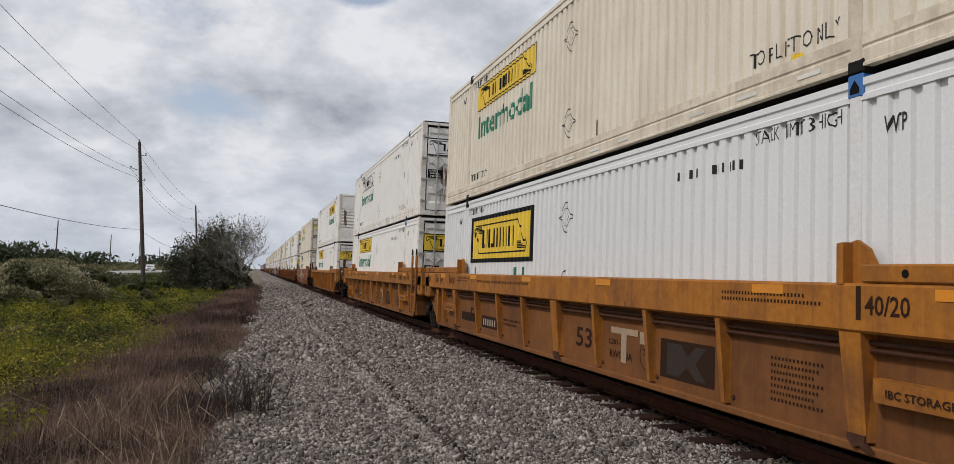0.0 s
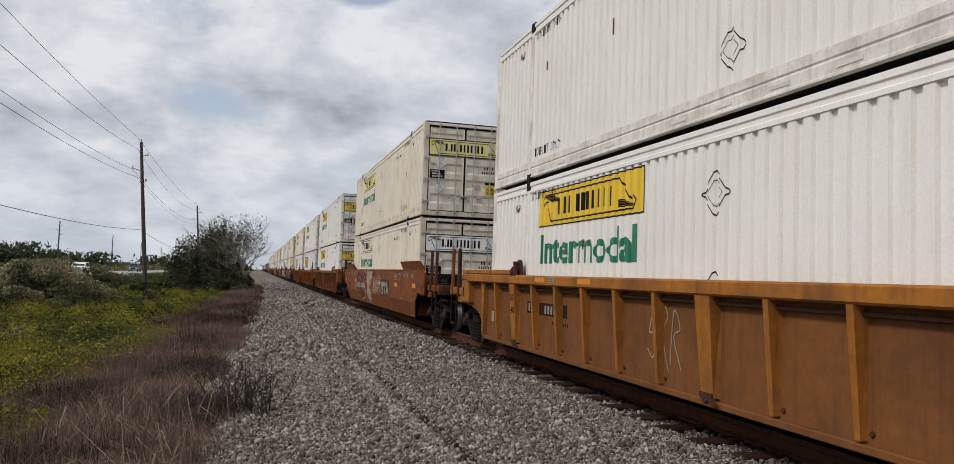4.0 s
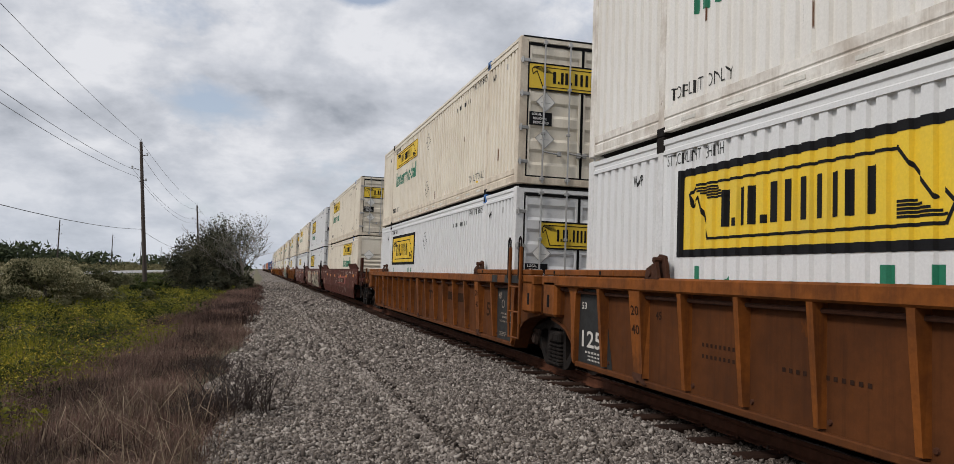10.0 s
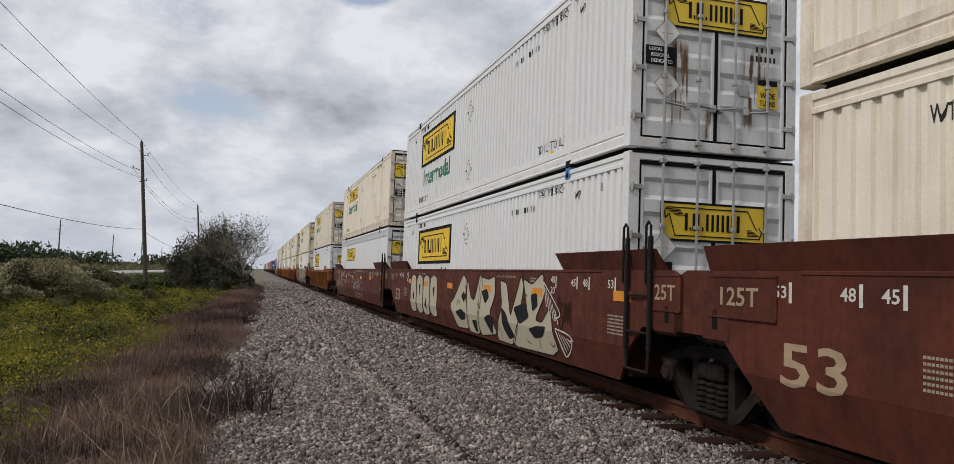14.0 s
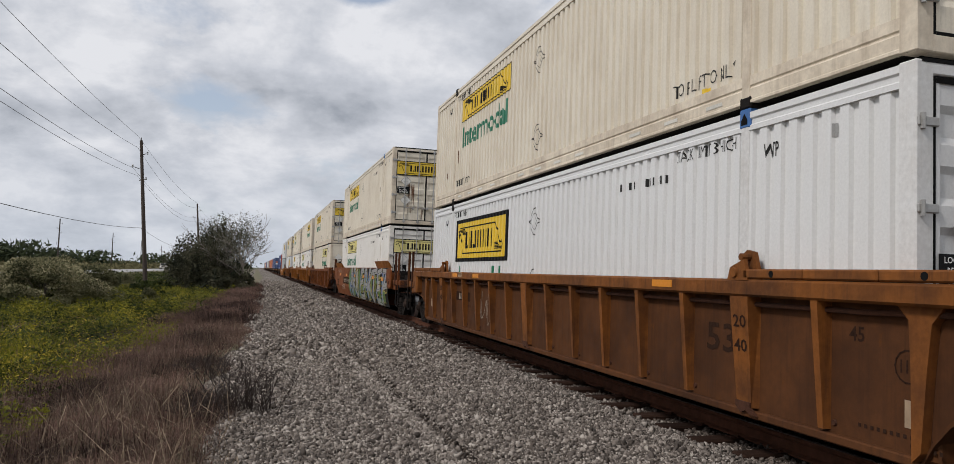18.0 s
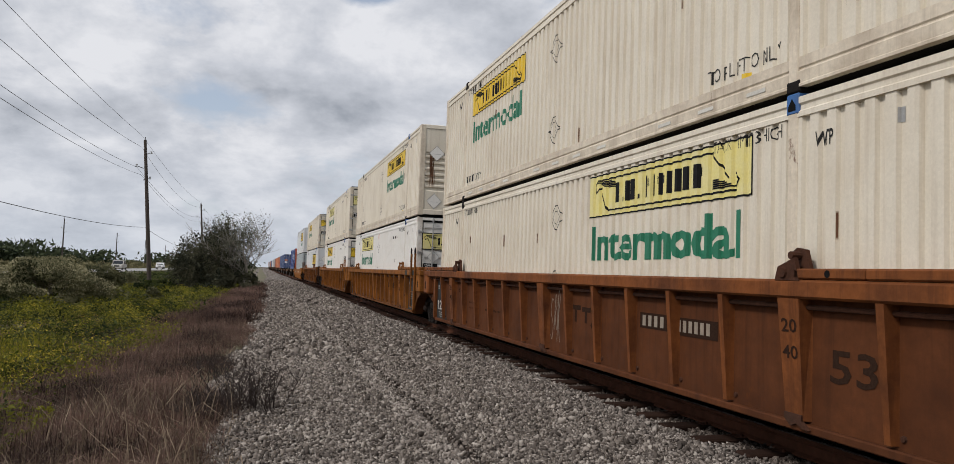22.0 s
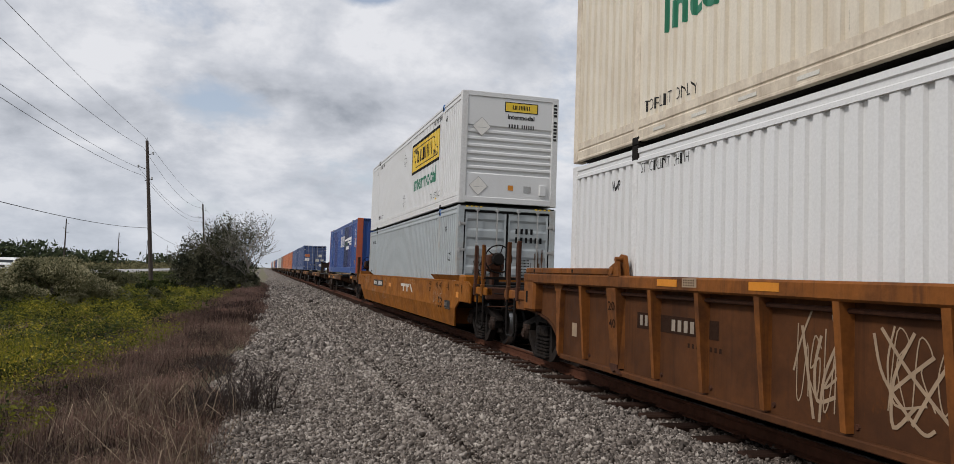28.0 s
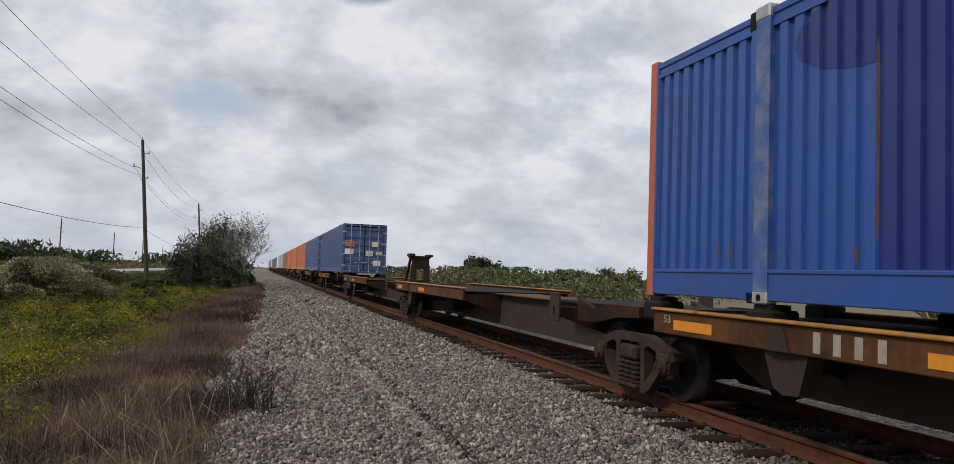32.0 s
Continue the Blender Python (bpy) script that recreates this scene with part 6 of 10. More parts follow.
def smooth_well(mat, near_coupled, far_coupled, marks, label, guide_mat=None):
    car = thing("well_car", label, "railcar", "cars of the train")
    Lw = LONG
    part("well_floor", kept("well_floor", "grime", lambda: Geo().box(-1.28, 1.28, 0.1, Lw - 0.1, 0.42, 0.50, 0.01)), car)

    low_side = mat == "ttxyellow"
    e, end, high = (0.5, 2.1, 1.50) if low_side else (0.22, 1.75, 1.80)
    arch = 1.02 if low_side else 1.13

    def side(s, lower):
        g = Geo()
        if lower:
            out = [(0.15 - e, 0.39), (Lw - 0.15 + e, 0.39), (Lw + 0.28 + e, 0.84), (-0.28 - e, 0.84)]
            vs = [(s * side_profile(z), y, z) for y, z in out] + [(s * (side_profile(z) - 0.04), y, z) for y, z in out]
            return g.add(vs, [(0, 1, 2, 3), (7, 6, 5, 4), (0, 4, 5, 1), (1, 5, 6, 2), (2, 6, 7, 3), (3, 7, 4, 0)])
        out = [(-0.28 - e, 0.842), (Lw + 0.28 + e, 0.842), (Lw + 0.62 + e, arch), (Lw + end, arch), (Lw + end, high - 0.1), (Lw + end - 0.25, high), (0.25 - end, high), (-end, high - 0.1), (-end, arch), (-0.62 - e, arch)]
        return g.prism(out, 0, s * 1.45, s * 1.49)

    for s in (-1, 1):
        part("side_plate", kept(("smooth_upper", s, e), mat, lambda: side(s, False)), car, "smooth steel side plate")
        part("lower_plate", kept(("smooth_lower", s, e), mat, lambda: side(s, True)), car)
        part("top_flange", kept(("top_flange", s, high), mat, lambda: Geo().box(min(s * 1.33, s * 1.50), max(s * 1.33, s * 1.50), 0.3, Lw - 0.3, high - 0.04, high + 0.002, 0.008)), car)
        for k in (0, 1):
            y0, y1 = (-1.15, 1.95) if k == 0 else (Lw - 1.95, Lw + 1.15)
            def guide():
                g = Geo()
                i0, i1 = (0.0, 0.16) if k == 0 else (0.16, 0.0)
                rise = 0.13 if low_side else 0.25
                vs = [(s * 1.44, y0 + i0, high + 0.003), (s * 1.44, y1 - i1, high + 0.003), (s * 1.52, y1, high + rise), (s * 1.52, y0, high + rise), (s * 1.32, y0 + i0, high + 0.003), (s * 1.32, y1 - i1, high + 0.003), (s * 1.50, y1, high + rise), (s * 1.50, y0, high + rise)]
                return g.add(vs, [(0, 1, 2, 3), (7, 6, 5, 4), (0, 4, 5, 1), (1, 5, 6, 2), (2, 6, 7, 3), (3, 7, 4, 0)])
            part("container_guide", kept(("guide", s, k, high), guide_mat or mat, guide), car, "flared container guide plate")
    end_gear(car, mat, 0.0, -1, near_coupled, near_coupled and mat == "ttxyellow", near_coupled)
    end_gear(car, mat, Lw, 1, far_coupled, False, mat == "dttxbrown")
    truck(car, -1.675)
    if far_coupled:
        truck(car, Lw + 1.675)
    part("inner_bulkhead", kept(("inner_bulkhead", e), "grime", lambda: Geo().box(-1.44, 1.44, -0.3 - e, -0.25 - e, 0.86, high - 0.1).box(-1.44, 1.44, Lw + 0.25 + e, Lw + 0.3 + e, 0.86, high - 0.1)), car)
    for k, y in enumerate((-end + 0.05, Lw + 0.0)):
        part("end_plate", kept(("end_plate", k, end), mat, lambda: Geo().box(-1.505, -1.492, y, y + (1.05 if k else 0.82), high - 0.46, high - 0.05, 0.004).box(-1.515, -1.5, y, y + (1.05 if k else 0.82), high - 0.065, high - 0.048).box(-1.515, -1.5, y, y + (1.05 if k else 0.82), high - 0.462, high - 0.445)), car)
    proud_by = 1.515 if guide_mat else 1.4985
    places = {"dttxbrown": ((-0.3, 1.33), (2.7, 1.31), (6.13, 1.31), (9.47, 1.31), (13.4, 1.31), (17.2, 1.31)), "ttxyellow": ((-1.1, 1.18), (8.9, 1.2), (17.0, 1.18))}.get(mat, ((-0.3, 1.48), (2.75, 1.44), (5.6, 1.43), (8.7, 1.42), (11.4, 1.42), (13.6, 1.45), (16.55, 1.5)))
    if guide_mat:
        places = ((0.0, 1.39), (2.3, 1.43), (5.1, 1.44), (8.2, 1.43), (11.6, 1.44), (14.6, 1.44))
    for i, (y, z) in enumerate(places):
        part("reflector", kept(("reflector_s", y, z, proud_by), "sticker", lambda: Geo().box(-proud_by, -1.4905, y - 0.24, y + 0.24, z - 0.075, z + 0.055)), car, "amber reflective strip")
    part("weld_seam", kept("weld_seam", mat, lambda: Geo().box(-1.4955, -1.489, 5.45, 5.465, 0.86, high - 0.05).box(-1.4955, -1.489, 10.7, 10.715, 0.86, high - 0.05)), car)
    for key, m, shapes, *flag in marks:
        if low_side:
            shapes = [([(p[0], min(p[1], high - 0.02)) + tuple(p[2:]) for p in pts], fs) for pts, fs in shapes]
        name = flag[0] if flag else "marking"
        proud = flag[1] if len(flag) > 1 else 0.004
        part(name, flat_mesh((name, key, proud), m, shapes, lambda u, v: (-(side_profile(v) + proud), -u, v), (), 0.84), car)
    return car


def spine_car(near_coupled, far_coupled, stand, label, loaded=True, fine=True):
    """An articulated spine-car unit: centre beam, cross arms and side ledges. Local 0 is the container's leading end."""
    mat = "spinebrown"
    car = thing("spine_car", label, "railcar", "cars of the train")
    lead = 1.35 if near_coupled else 0.0
    part("centre_beam", kept(("centre_beam", near_coupled), "beam", lambda: Geo().prism([(-1.0, 0.88), (0.2 + lead, 0.88), (1.1 + lead, 0.50), (LONG - 1.1, 0.50), (LONG - 0.2, 0.88), (LONG + 1.0, 0.88), (LONG + 1.0, 1.20), (-1.0, 1.20)], 0, -0.40, 0.40)), car, "faded brown centre beam")
    part("beam_flange", kept("beam_flange", mat, lambda: Geo().box(-0.55, 0.55, -0.9, LONG + 0.9, 1.202, 1.235, 0.008)), car, "rusty top flange")
    a, b = 6.85, 15.85
    for s in (-1, 1):
        part("side_ledge", kept(("side_ledge", s), mat, lambda: Geo().box(min(s * 1.36, s * 1.31), max(s * 1.36, s * 1.31), a, b, 1.05, 1.31, 0.012)), car, "rust-brown side ledge")
        part("ledge_edge", kept(("ledge_edge", s), "edge", lambda: Geo().box(min(s * 1.40, s * 1.26), max(s * 1.40, s * 1.26), a, b, 1.311, 1.345, 0.01)), car, "worn yellow ledge edge")
        for i, y in enumerate((15.0, 11.55) if fine else ()):
            part("reflector", kept(("spine_reflector", i, s), "sticker", lambda: Geo().box(min(s * 1.366, s * 1.36), max(s * 1.366, s * 1.36), y - 0.38, y + 0.38, 1.11, 1.22)), car, "amber reflective strip")
        for i, y in enumerate((13.55,) if fine else ()):
            part("ledge_bracket", kept(("ledge_bracket", s, i), "beam", lambda: Geo().prism([(y - 0.32, 1.05), (y + 0.3, 1.05), (y + 0.16, 0.72), (y + 0.02, 0.66), (y - 0.2, 0.68)], 0, min(s * 1.30, s * 1.12), max(s * 1.30, s * 1.12))
                 .prism([(y - 0.08, 1.28), (y + 0.08, 1.28), (y + 0.16, 1.06), (y - 0.16, 1.06)], 0, min(s * 1.362, s * 1.385), max(s * 1.362, s * 1.385))), car, "tapered steel bracket")
        for i, y in enumerate(((0.15, 2.2, 13.9, 15.95) if fine else (2.2, 13.9)) if loaded else ()):
            part("pedestal", kept(("pedestal", s, i), "grime", lambda: Geo().box(s * 1.17 - 0.17, s * 1.17 + 0.17, y - 0.2, y + 0.2, 1.18, 1.42, 0.03).box(s * 1.17 - 0.12, s * 1.17 + 0.12, y - 0.13, y + 0.13, 1.41, 1.468, 0.01)), car, "black container pedestal")
        if not fine or near_coupled:
            continue
        part("bolster_plate", kept(("bolster_plate", s), "beam", lambda: Geo().box(min(s * 1.38, s * 1.34), max(s * 1.38, s * 1.34), 0.92, 1.32, 0.97, 1.42, 0.01)), car, "brown end plate of the bolster")
        # black piece on the plate, for the slot's dark inside
        part("plate_slot", kept(("plate_slot", s), "gap", lambda: Geo().box(min(s * 1.385, s * 1.375), max(s * 1.385, s * 1.375), 1.08, 1.15, 1.05, 1.2, 0.004)), car)
        part("end_web", kept(("end_web", s), mat + "_panel", lambda: Geo().prism([(-1.1, 1.16), (-1.1, 1.30), (-0.2, 1.30), (0.35, 1.2), (0.92, 1.34), (0.92, 1.0), (0.3, 1.0), (-0.4, 1.12)], 0, min(s * 1.05, s * 0.95), max(s * 1.05, s * 0.95))), car)
    for i, y in enumerate((2.2 if near_coupled else 1.12, 7.0, 9.4, 11.7, 13.9, 15.7) if fine else (7.0, 13.9)):
        part("cross_arm", kept(("cross_arm", i, y), mat + "_panel", lambda: Geo().prism([(-1.335, 1.06), (-0.36, 0.74), (0.36, 0.74), (1.335, 1.06), (1.335, 1.19), (-1.335, 1.19)], 1, y - 0.10, y + 0.10)), car)
    part("deck", kept("spine_deck", "grime", lambda: Geo().box(-1.3, 1.3, 7.0, b - 0.1, 1.237, 1.26)), car)
    part("deck", kept(("spine_end_deck", near_coupled), "grime", lambda: Geo().box(-0.9, 0.9, -0.9, 2.4, 1.237, 1.275) if not near_coupled else Geo().box(-1.22, 1.22, -0.6, 2.9, 1.237, 1.40, 0.01)), car)
    if near_coupled:
        for s in (-1, 1):
            X0, X1 = min(s * 1.36, s * 1.31), max(s * 1.36, s * 1.31)
            part("side_ledge", kept(("lead_ledge", s), mat, lambda: Geo().box(X0, X1, 0.72, 1.73, 1.2, 1.36, 0.01).box(X0, X1, -0.9, 0.3, 1.16, 1.33, 0.01)), car, "rust-brown side ledge")
            part("ledge_edge", kept(("lead_edge", s), mat, lambda: Geo().box(min(s * 1.38, s * 1.2), max(s * 1.38, s * 1.2), 0.70, 1.75, 1.361, 1.395, 0.01)), car, "worn ledge edge")
            part("bolster_plate", kept(("lead_plate", s), "spinebrown", lambda: casting([(0.30, 1.02), (0.72, 1.02), (0.72, 1.40), (0.30, 1.40)], [[(0.48 + 0.05 * math.cos(k * 0.785), 1.2 + 0.09 * math.sin(k * 0.785)) for k in range(8)]], s * 1.37, s * 1.33)), car, "rusty plate with an oval hole")
            part("equipment_box", kept(("lead_box", s), "grime", lambda: Geo().box(min(s * 1.28, s * 0.6), max(s * 1.28, s * 0.6), 0.78, 1.72, 0.93, 1.19, 0.01)), car, "black box under the ledge")
            part("reflector", kept(("lead_reflector", s), "sticker", lambda: Geo().box(min(s * 1.366, s * 1.36), max(s * 1.366, s * 1.36), 0.78, 1.68, 1.22, 1.32)), car, "amber reflective strip")
    part("air_tank", kept("air_tank", "grime", lambda: Geo().lathe([(9.4, 0.05), (9.42, 0.18), (10.5, 0.18), (10.52, 0.05)], 1, 14, (-0.75, 0, 0.82))), car)
    if fine:
        plate_text(car, "spine", "faded", [letters("53", -15.6, -15.45, 1.18, 1.27)], -1.364, "", "marking")
    if loaded and fine:
        plate_text(car, "spine2", "faded", bars(-13.1, -12.15, 1.09, 1.27, 4, 0.62), -1.364, "", "number")
        plate_text(car, "spine3", "faded", bars(-11.1, -9.7, 1.09, 1.27, 6, 0.62), -1.364, "", "number")
    if stand:
        y = 2.0
        part("trailer_hitch", kept("hitch", "truckdust_lit", lambda: Geo().prism([(-0.38, 1.25), (-0.14, 1.25), (-0.14, 1.78), (0.14, 1.78), (0.14, 1.25), (0.38, 1.25), (0.32, 2.2), (-0.32, 2.2)], 1, y - 0.25, y - 0.16)
             .prism([(y + 0.85, 1.25), (y + 1.0, 1.25), (y + 0.1, 2.2), (y - 0.1, 2.2)], 0, -0.38, -0.30).prism([(y + 0.85, 1.25), (y + 1.0, 1.25), (y + 0.1, 2.2), (y - 0.1, 2.2)], 0, 0.30, 0.38)
             .box(-0.35, 0.35, y - 0.26, y - 0.12, 1.85, 1.95, 0.01)), car, "black fifth-wheel trailer hitch")
        part("hitch_plate", kept("hitch_plate", "truckdust_lit", lambda: Geo().box(-0.40, 0.40, y - 0.3, y + 0.25, 2.2, 2.28, 0.02).box(-0.46, -0.24, y - 0.4, y + 0.2, 2.24, 2.36, 0.03).box(0.24, 0.46, y - 0.4, y + 0.2, 2.24, 2.34, 0.03)), car, "black hitch top plate")
    if near_coupled:
        end_gear(car, mat, 0.35, -1, True, True)
    if far_coupled:
        end_gear(car, mat, LONG - 0.35, 1, True, False)
    # paler steel than under the wells: the fuller light is in its colour
    truck(car, 0.45 if near_coupled else -0.9, "truckdust_lit")
    if far_coupled:
        truck(car, LONG + 0.9, "truckdust_lit")
    return car


# markings: u runs towards the leading end (u = -y)
def ribbed_marks(kind):
    dark = "ghost"
    if kind == "gunderson":
        return [("g53", "ghost", [letters("53", -7.5, -6.95, 0.70, 0.98)]), ("g53b", "ghost", [letters("53", -13.3, -12.75, 0.70, 0.98)]),
                ("gpanel", "ghost", [rect(-14.0, -12.75, 0.68, 0.86), rect(-12.4, -11.25, 0.62, 0.86), rect(-5.05, -3.95, 0.58, 1.02)]),
                ("gnum_over", "faded", bars(-12.3, -11.4, 0.67, 0.80, 6, 0.45)),
                ("glogo_over", "tan", [rect(-6.35, -5.6, 0.98, 1.06), rect(-6.05, -5.9, 0.62, 0.98), rect(-5.55, -5.32, 0.9, 1.05)]),
                ("gpatch_over", "beam", [([(-4.9, 0.98), (-4.6, 0.98), (-4.45, 0.86), (-4.3, 0.98), (-4.1, 0.98), (-4.3, 0.8), (-4.1, 0.62), (-4.3, 0.62), (-4.47, 0.74), (-4.65, 0.62), (-4.9, 0.62)], [tuple(range(11))])]),
                ("gclass", "ghost", [letters("L201-2", -6.4, -6.02, 0.83, 0.90), letters("RWG33A", -6.38, -5.75, 0.66, 0.76)]),
                ("gplate", "ghost", lines([(-5.38 + 0.17 * math.cos(k * 0.4488), 0.77 + 0.17 * math.sin(k * 0.4488)) for k in range(15)], 0.010) + bars(-5.48, -5.28, 0.83, 0.855, 6) + bars(-5.46, -5.3, 0.77, 0.795, 5)),
                ("glines", dark, [b for k in range(7) for b in bars(-3.05, -2.35 - 0.06 * (k % 3), 1.0 - 0.062 * k, 1.028 - 0.062 * k, 14)]),
                ("gtxt", dark, bars(-11.0, -10.0, 0.84, 0.88, 14) + bars(-11.0, -10.2, 0.76, 0.80, 12)),
                ("g125p", "ghost", [rect(-15.85, -15.55, 0.60, 1.12)]),
                ("g125_over", "faded", [letters("125-", -15.86, -15.24, 0.72, 0.90)])]
    if kind.startswith("three"):
        tone = "faded" if kind == "three_numbered" else dark
        return [("t125", "charcoal", [([(-16.28, 0.42), (-15.1, 0.42), (-15.42, 1.53), (-16.42, 1.53)], [(0, 1, 2, 3)])]),
                ("t125w", "chalk", [letters("1251", -16.12, -15.28, 0.70, 0.94)] + bars(-16.0, -15.4, 0.62, 0.65, 12) + bars(-15.9, -15.5, 0.57, 0.595, 8) + bars(-15.9, -15.45, 0.52, 0.545, 9) + [letters("53", -16.14, -15.98, 1.24, 1.34), letters("48", -15.5, -15.42, 1.24, 1.34)]),
                ("l48", "charcoal", [([(-0.72, 0.42), (0.33, 0.40), (0.23, 1.5), (-0.86, 1.5)], [(0, 1, 2, 3)])]),
                ("l48t", "faded", [letters("48", -0.72, -0.54, 1.24, 1.37)] + lines([(-0.42 + 0.075 * math.cos(k * 0.524), 1.15 + 0.075 * math.sin(k * 0.524)) for k in range(13)], 0.02) + [letters("SPECIAL BRAKE BEAM", -0.54, 0.08, 0.945, 0.985), letters("SEE BADGE PLATE", -0.48, 0.0, 0.88, 0.918), letters("2 INCH TREAD COND. SHOE", -0.62, 0.12, 0.80, 0.838)] + bars(-0.62, -0.2, 0.60, 0.617, 10) + bars(-0.62, -0.16, 0.57, 0.587, 11) + bars(-0.62, -0.25, 0.54, 0.557, 9) + bars(-0.02, 0.2, 0.60, 0.617, 6)),
                ("t53", dark, [letters("53", -1.52, -1.0, 0.86, 1.14)]),
                ("t45", dark, [letters("45", -14.0, -13.86, 1.22, 1.32), letters("45", -1.0, -0.86, 1.2, 1.3)]),
                ("tpanel", dark, [rect(-4.85, -4.1, 1.07, 1.26), rect(-4.05, -3.15, 1.05, 1.25)]),
                ("tnum_over", tone, bars(-4.78, -4.2, 1.10, 1.23, 4, 0.45) + bars(-3.95, -3.25, 1.09, 1.22, 6, 0.4)),
                ("tspec", dark, bars(-13.0, -12.3, 1.0, 1.04, 9) + bars(-13.0, -12.3, 0.88, 0.92, 9) + bars(-11.7, -10.6, 0.9, 0.94, 12)),
                ("tlogo", dark, [rect(-7.05, -6.7, 1.18, 1.25), rect(-6.92, -6.84, 1.0, 1.18), rect(-6.65, -6.35, 1.16, 1.23), rect(-6.55, -6.47, 1.0, 1.16), line((-6.3, 1.2), (-6.06, 0.98), 0.06), line((-6.3, 0.98), (-6.06, 1.2), 0.06)])]
    return [("s45", dark, [letters("45", -0.6, -0.44, 1.24, 1.36)]),
            ("s53", dark, [letters("53", -2.62, -2.12, 0.97, 1.26)]),
            ("snump", "ghost", [rect(-13.8, -12.0, 1.06, 1.26)]),
            ("snum_over", "faded", bars(-13.72, -13.22, 1.10, 1.23, 4, 0.45) + bars(-12.95, -12.15, 1.09, 1.22, 6, 0.4)),
            ("stext", dark, bars(-12.6, -11.9, 0.93, 0.98, 8) + bars(0.0, 0.3, 0.52, 0.55, 6) + bars(-0.5, 0.25, 0.58, 0.61, 12)),
            ("sring", dark, lines([(-0.02 + 0.12 * math.cos(k * 0.4488), 1.1 + 0.12 * math.sin(k * 0.4488)) for k in range(15)], 0.012) + [letters("110", -0.09, 0.05, 1.05, 1.15)]),
            ("slabel", "tan", [rect(-0.05, 0.15, 0.66, 0.86), rect(-15.9, -15.72, 0.78, 0.98)])]


def curved(pts, steps=5):
    """A smooth line through a few points."""
    fine = []
    for k in range(len(pts) - 1):
        a, b, c, d = pts[max(k - 1, 0)], pts[k], pts[k + 1], pts[min(k + 2, len(pts) - 1)]
        for q in range(steps):
            t = q / steps
            fine.append(tuple(0.5 * (2 * b[x] + (c[x] - a[x]) * t + (2 * a[x] - 5 * b[x] + 4 * c[x] - d[x]) * t * t + (3 * b[x] - a[x] - 3 * c[x] + d[x]) * t ** 3) for x in (0, 1)))
    return fine + [tuple(pts[-1][:2])]


def tag_shapes(r, u0, u1, z0, z1, n, w):
    """A hand-style tag: n loose signs side by side, none of them letters."""
    shapes, cell, h = [], (u1 - u0) / n, z1 - z0
    for i in range(n):
        c, lo, hi = u0 + (i + 0.5) * cell, z0 + h * r.uniform(0.0, 0.25), z1 - h * r.uniform(0.0, 0.2)
        lean = cell * r.uniform(0.0, 0.3)
        mode = r.randrange(4)
        if mode == 0:
            pts = [(c - 0.45 * cell, hi), (c - 0.4 * cell, lo), (c, lo + 0.1 * h), (c + 0.3 * cell, hi - 0.2 * h), (c + 0.45 * cell, lo)]
        elif mode == 1:
            pts = [(c + 0.35 * cell, hi - 0.1 * h), (c - 0.1 * cell, hi), (c - 0.4 * cell, hi - 0.35 * h), (c + 0.3 * cell, lo + 0.35 * h), (c + 0.1 * cell, lo), (c - 0.4 * cell, lo + 0.15 * h)]
        elif mode == 2:
            pts = [(c - 0.35 * cell, lo), (c - 0.2 * cell, hi), (c + 0.3 * cell, hi - 0.15 * h), (c - 0.1 * cell, (lo + hi) / 2), (c + 0.5 * cell, lo)]
        else:
            pts = [(c + 0.1 * cell, hi), (c - 0.4 * cell, (lo + hi) / 2), (c - 0.1 * cell, lo), (c + 0.4 * cell, (lo + hi) / 2), (c + 0.15 * cell, hi - 0.05 * h), (c - 0.15 * cell, hi - 0.25 * h)]
        pts = [(u + lean * (z - z0) / h + r.uniform(-0.05, 0.05) * cell, min(max(z + r.uniform(-0.06, 0.06) * h, z0), z1)) for u, z in pts]
        v, f = ribbon(curved(pts), w * r.uniform(0.8, 1.2), 0.00008)
        shapes.append(([(p[0], p[1], p[2] + 0.0006 * (i % 4)) for p in v], f))
    return shapes


def slashes(r, u0, u1, z0, z1, n, w):
    """Crossing sprayed slashes, bent and of uneven width."""
    shapes, h = [], z1 - z0
    for i in range(n):
        a, b = r.uniform(u0, u1), r.uniform(u0, u1)
        top, low = z1 - h * r.uniform(0.0, 0.3), z0 + h * r.uniform(0.0, 0.45)
        m = (a + b) / 2 + r.uniform(-0.12, 0.12)
        pts = [(a, top), (m, (top + low) / 2), (b, low)] + ([(b + r.uniform(-0.3, 0.3), low + h * r.uniform(0.02, 0.25))] if i % 2 else [])
        pts = [(min(max(u, u0 - 0.05), u1 + 0.05), z) for u, z in pts]
        v, f = ribbon(curved(pts), w * r.uniform(0.5, 1.3), 0.00008)
        shapes.append(([(p[0], p[1], p[2] + 0.0004 * (i % 6)) for p in v], f))
    return shapes


def rounded_off(pts, times=1):
    """Corners of a drawn shape, cut round."""
    for _ in range(times):
        nxt = pts[1:] + pts[:1]
        pts = [q for a, b in zip(pts, nxt) for q in ((a[0] * 0.87 + b[0] * 0.13, a[1] * 0.87 + b[1] * 0.13), (a[0] * 0.13 + b[0] * 0.87, a[1] * 0.13 + b[1] * 0.87))]
    return pts


def ring(u, z, r, w):
    return lines([(u + r * math.cos(k * 0.349), z + r * math.sin(k * 0.349)) for k in range(19)], w)


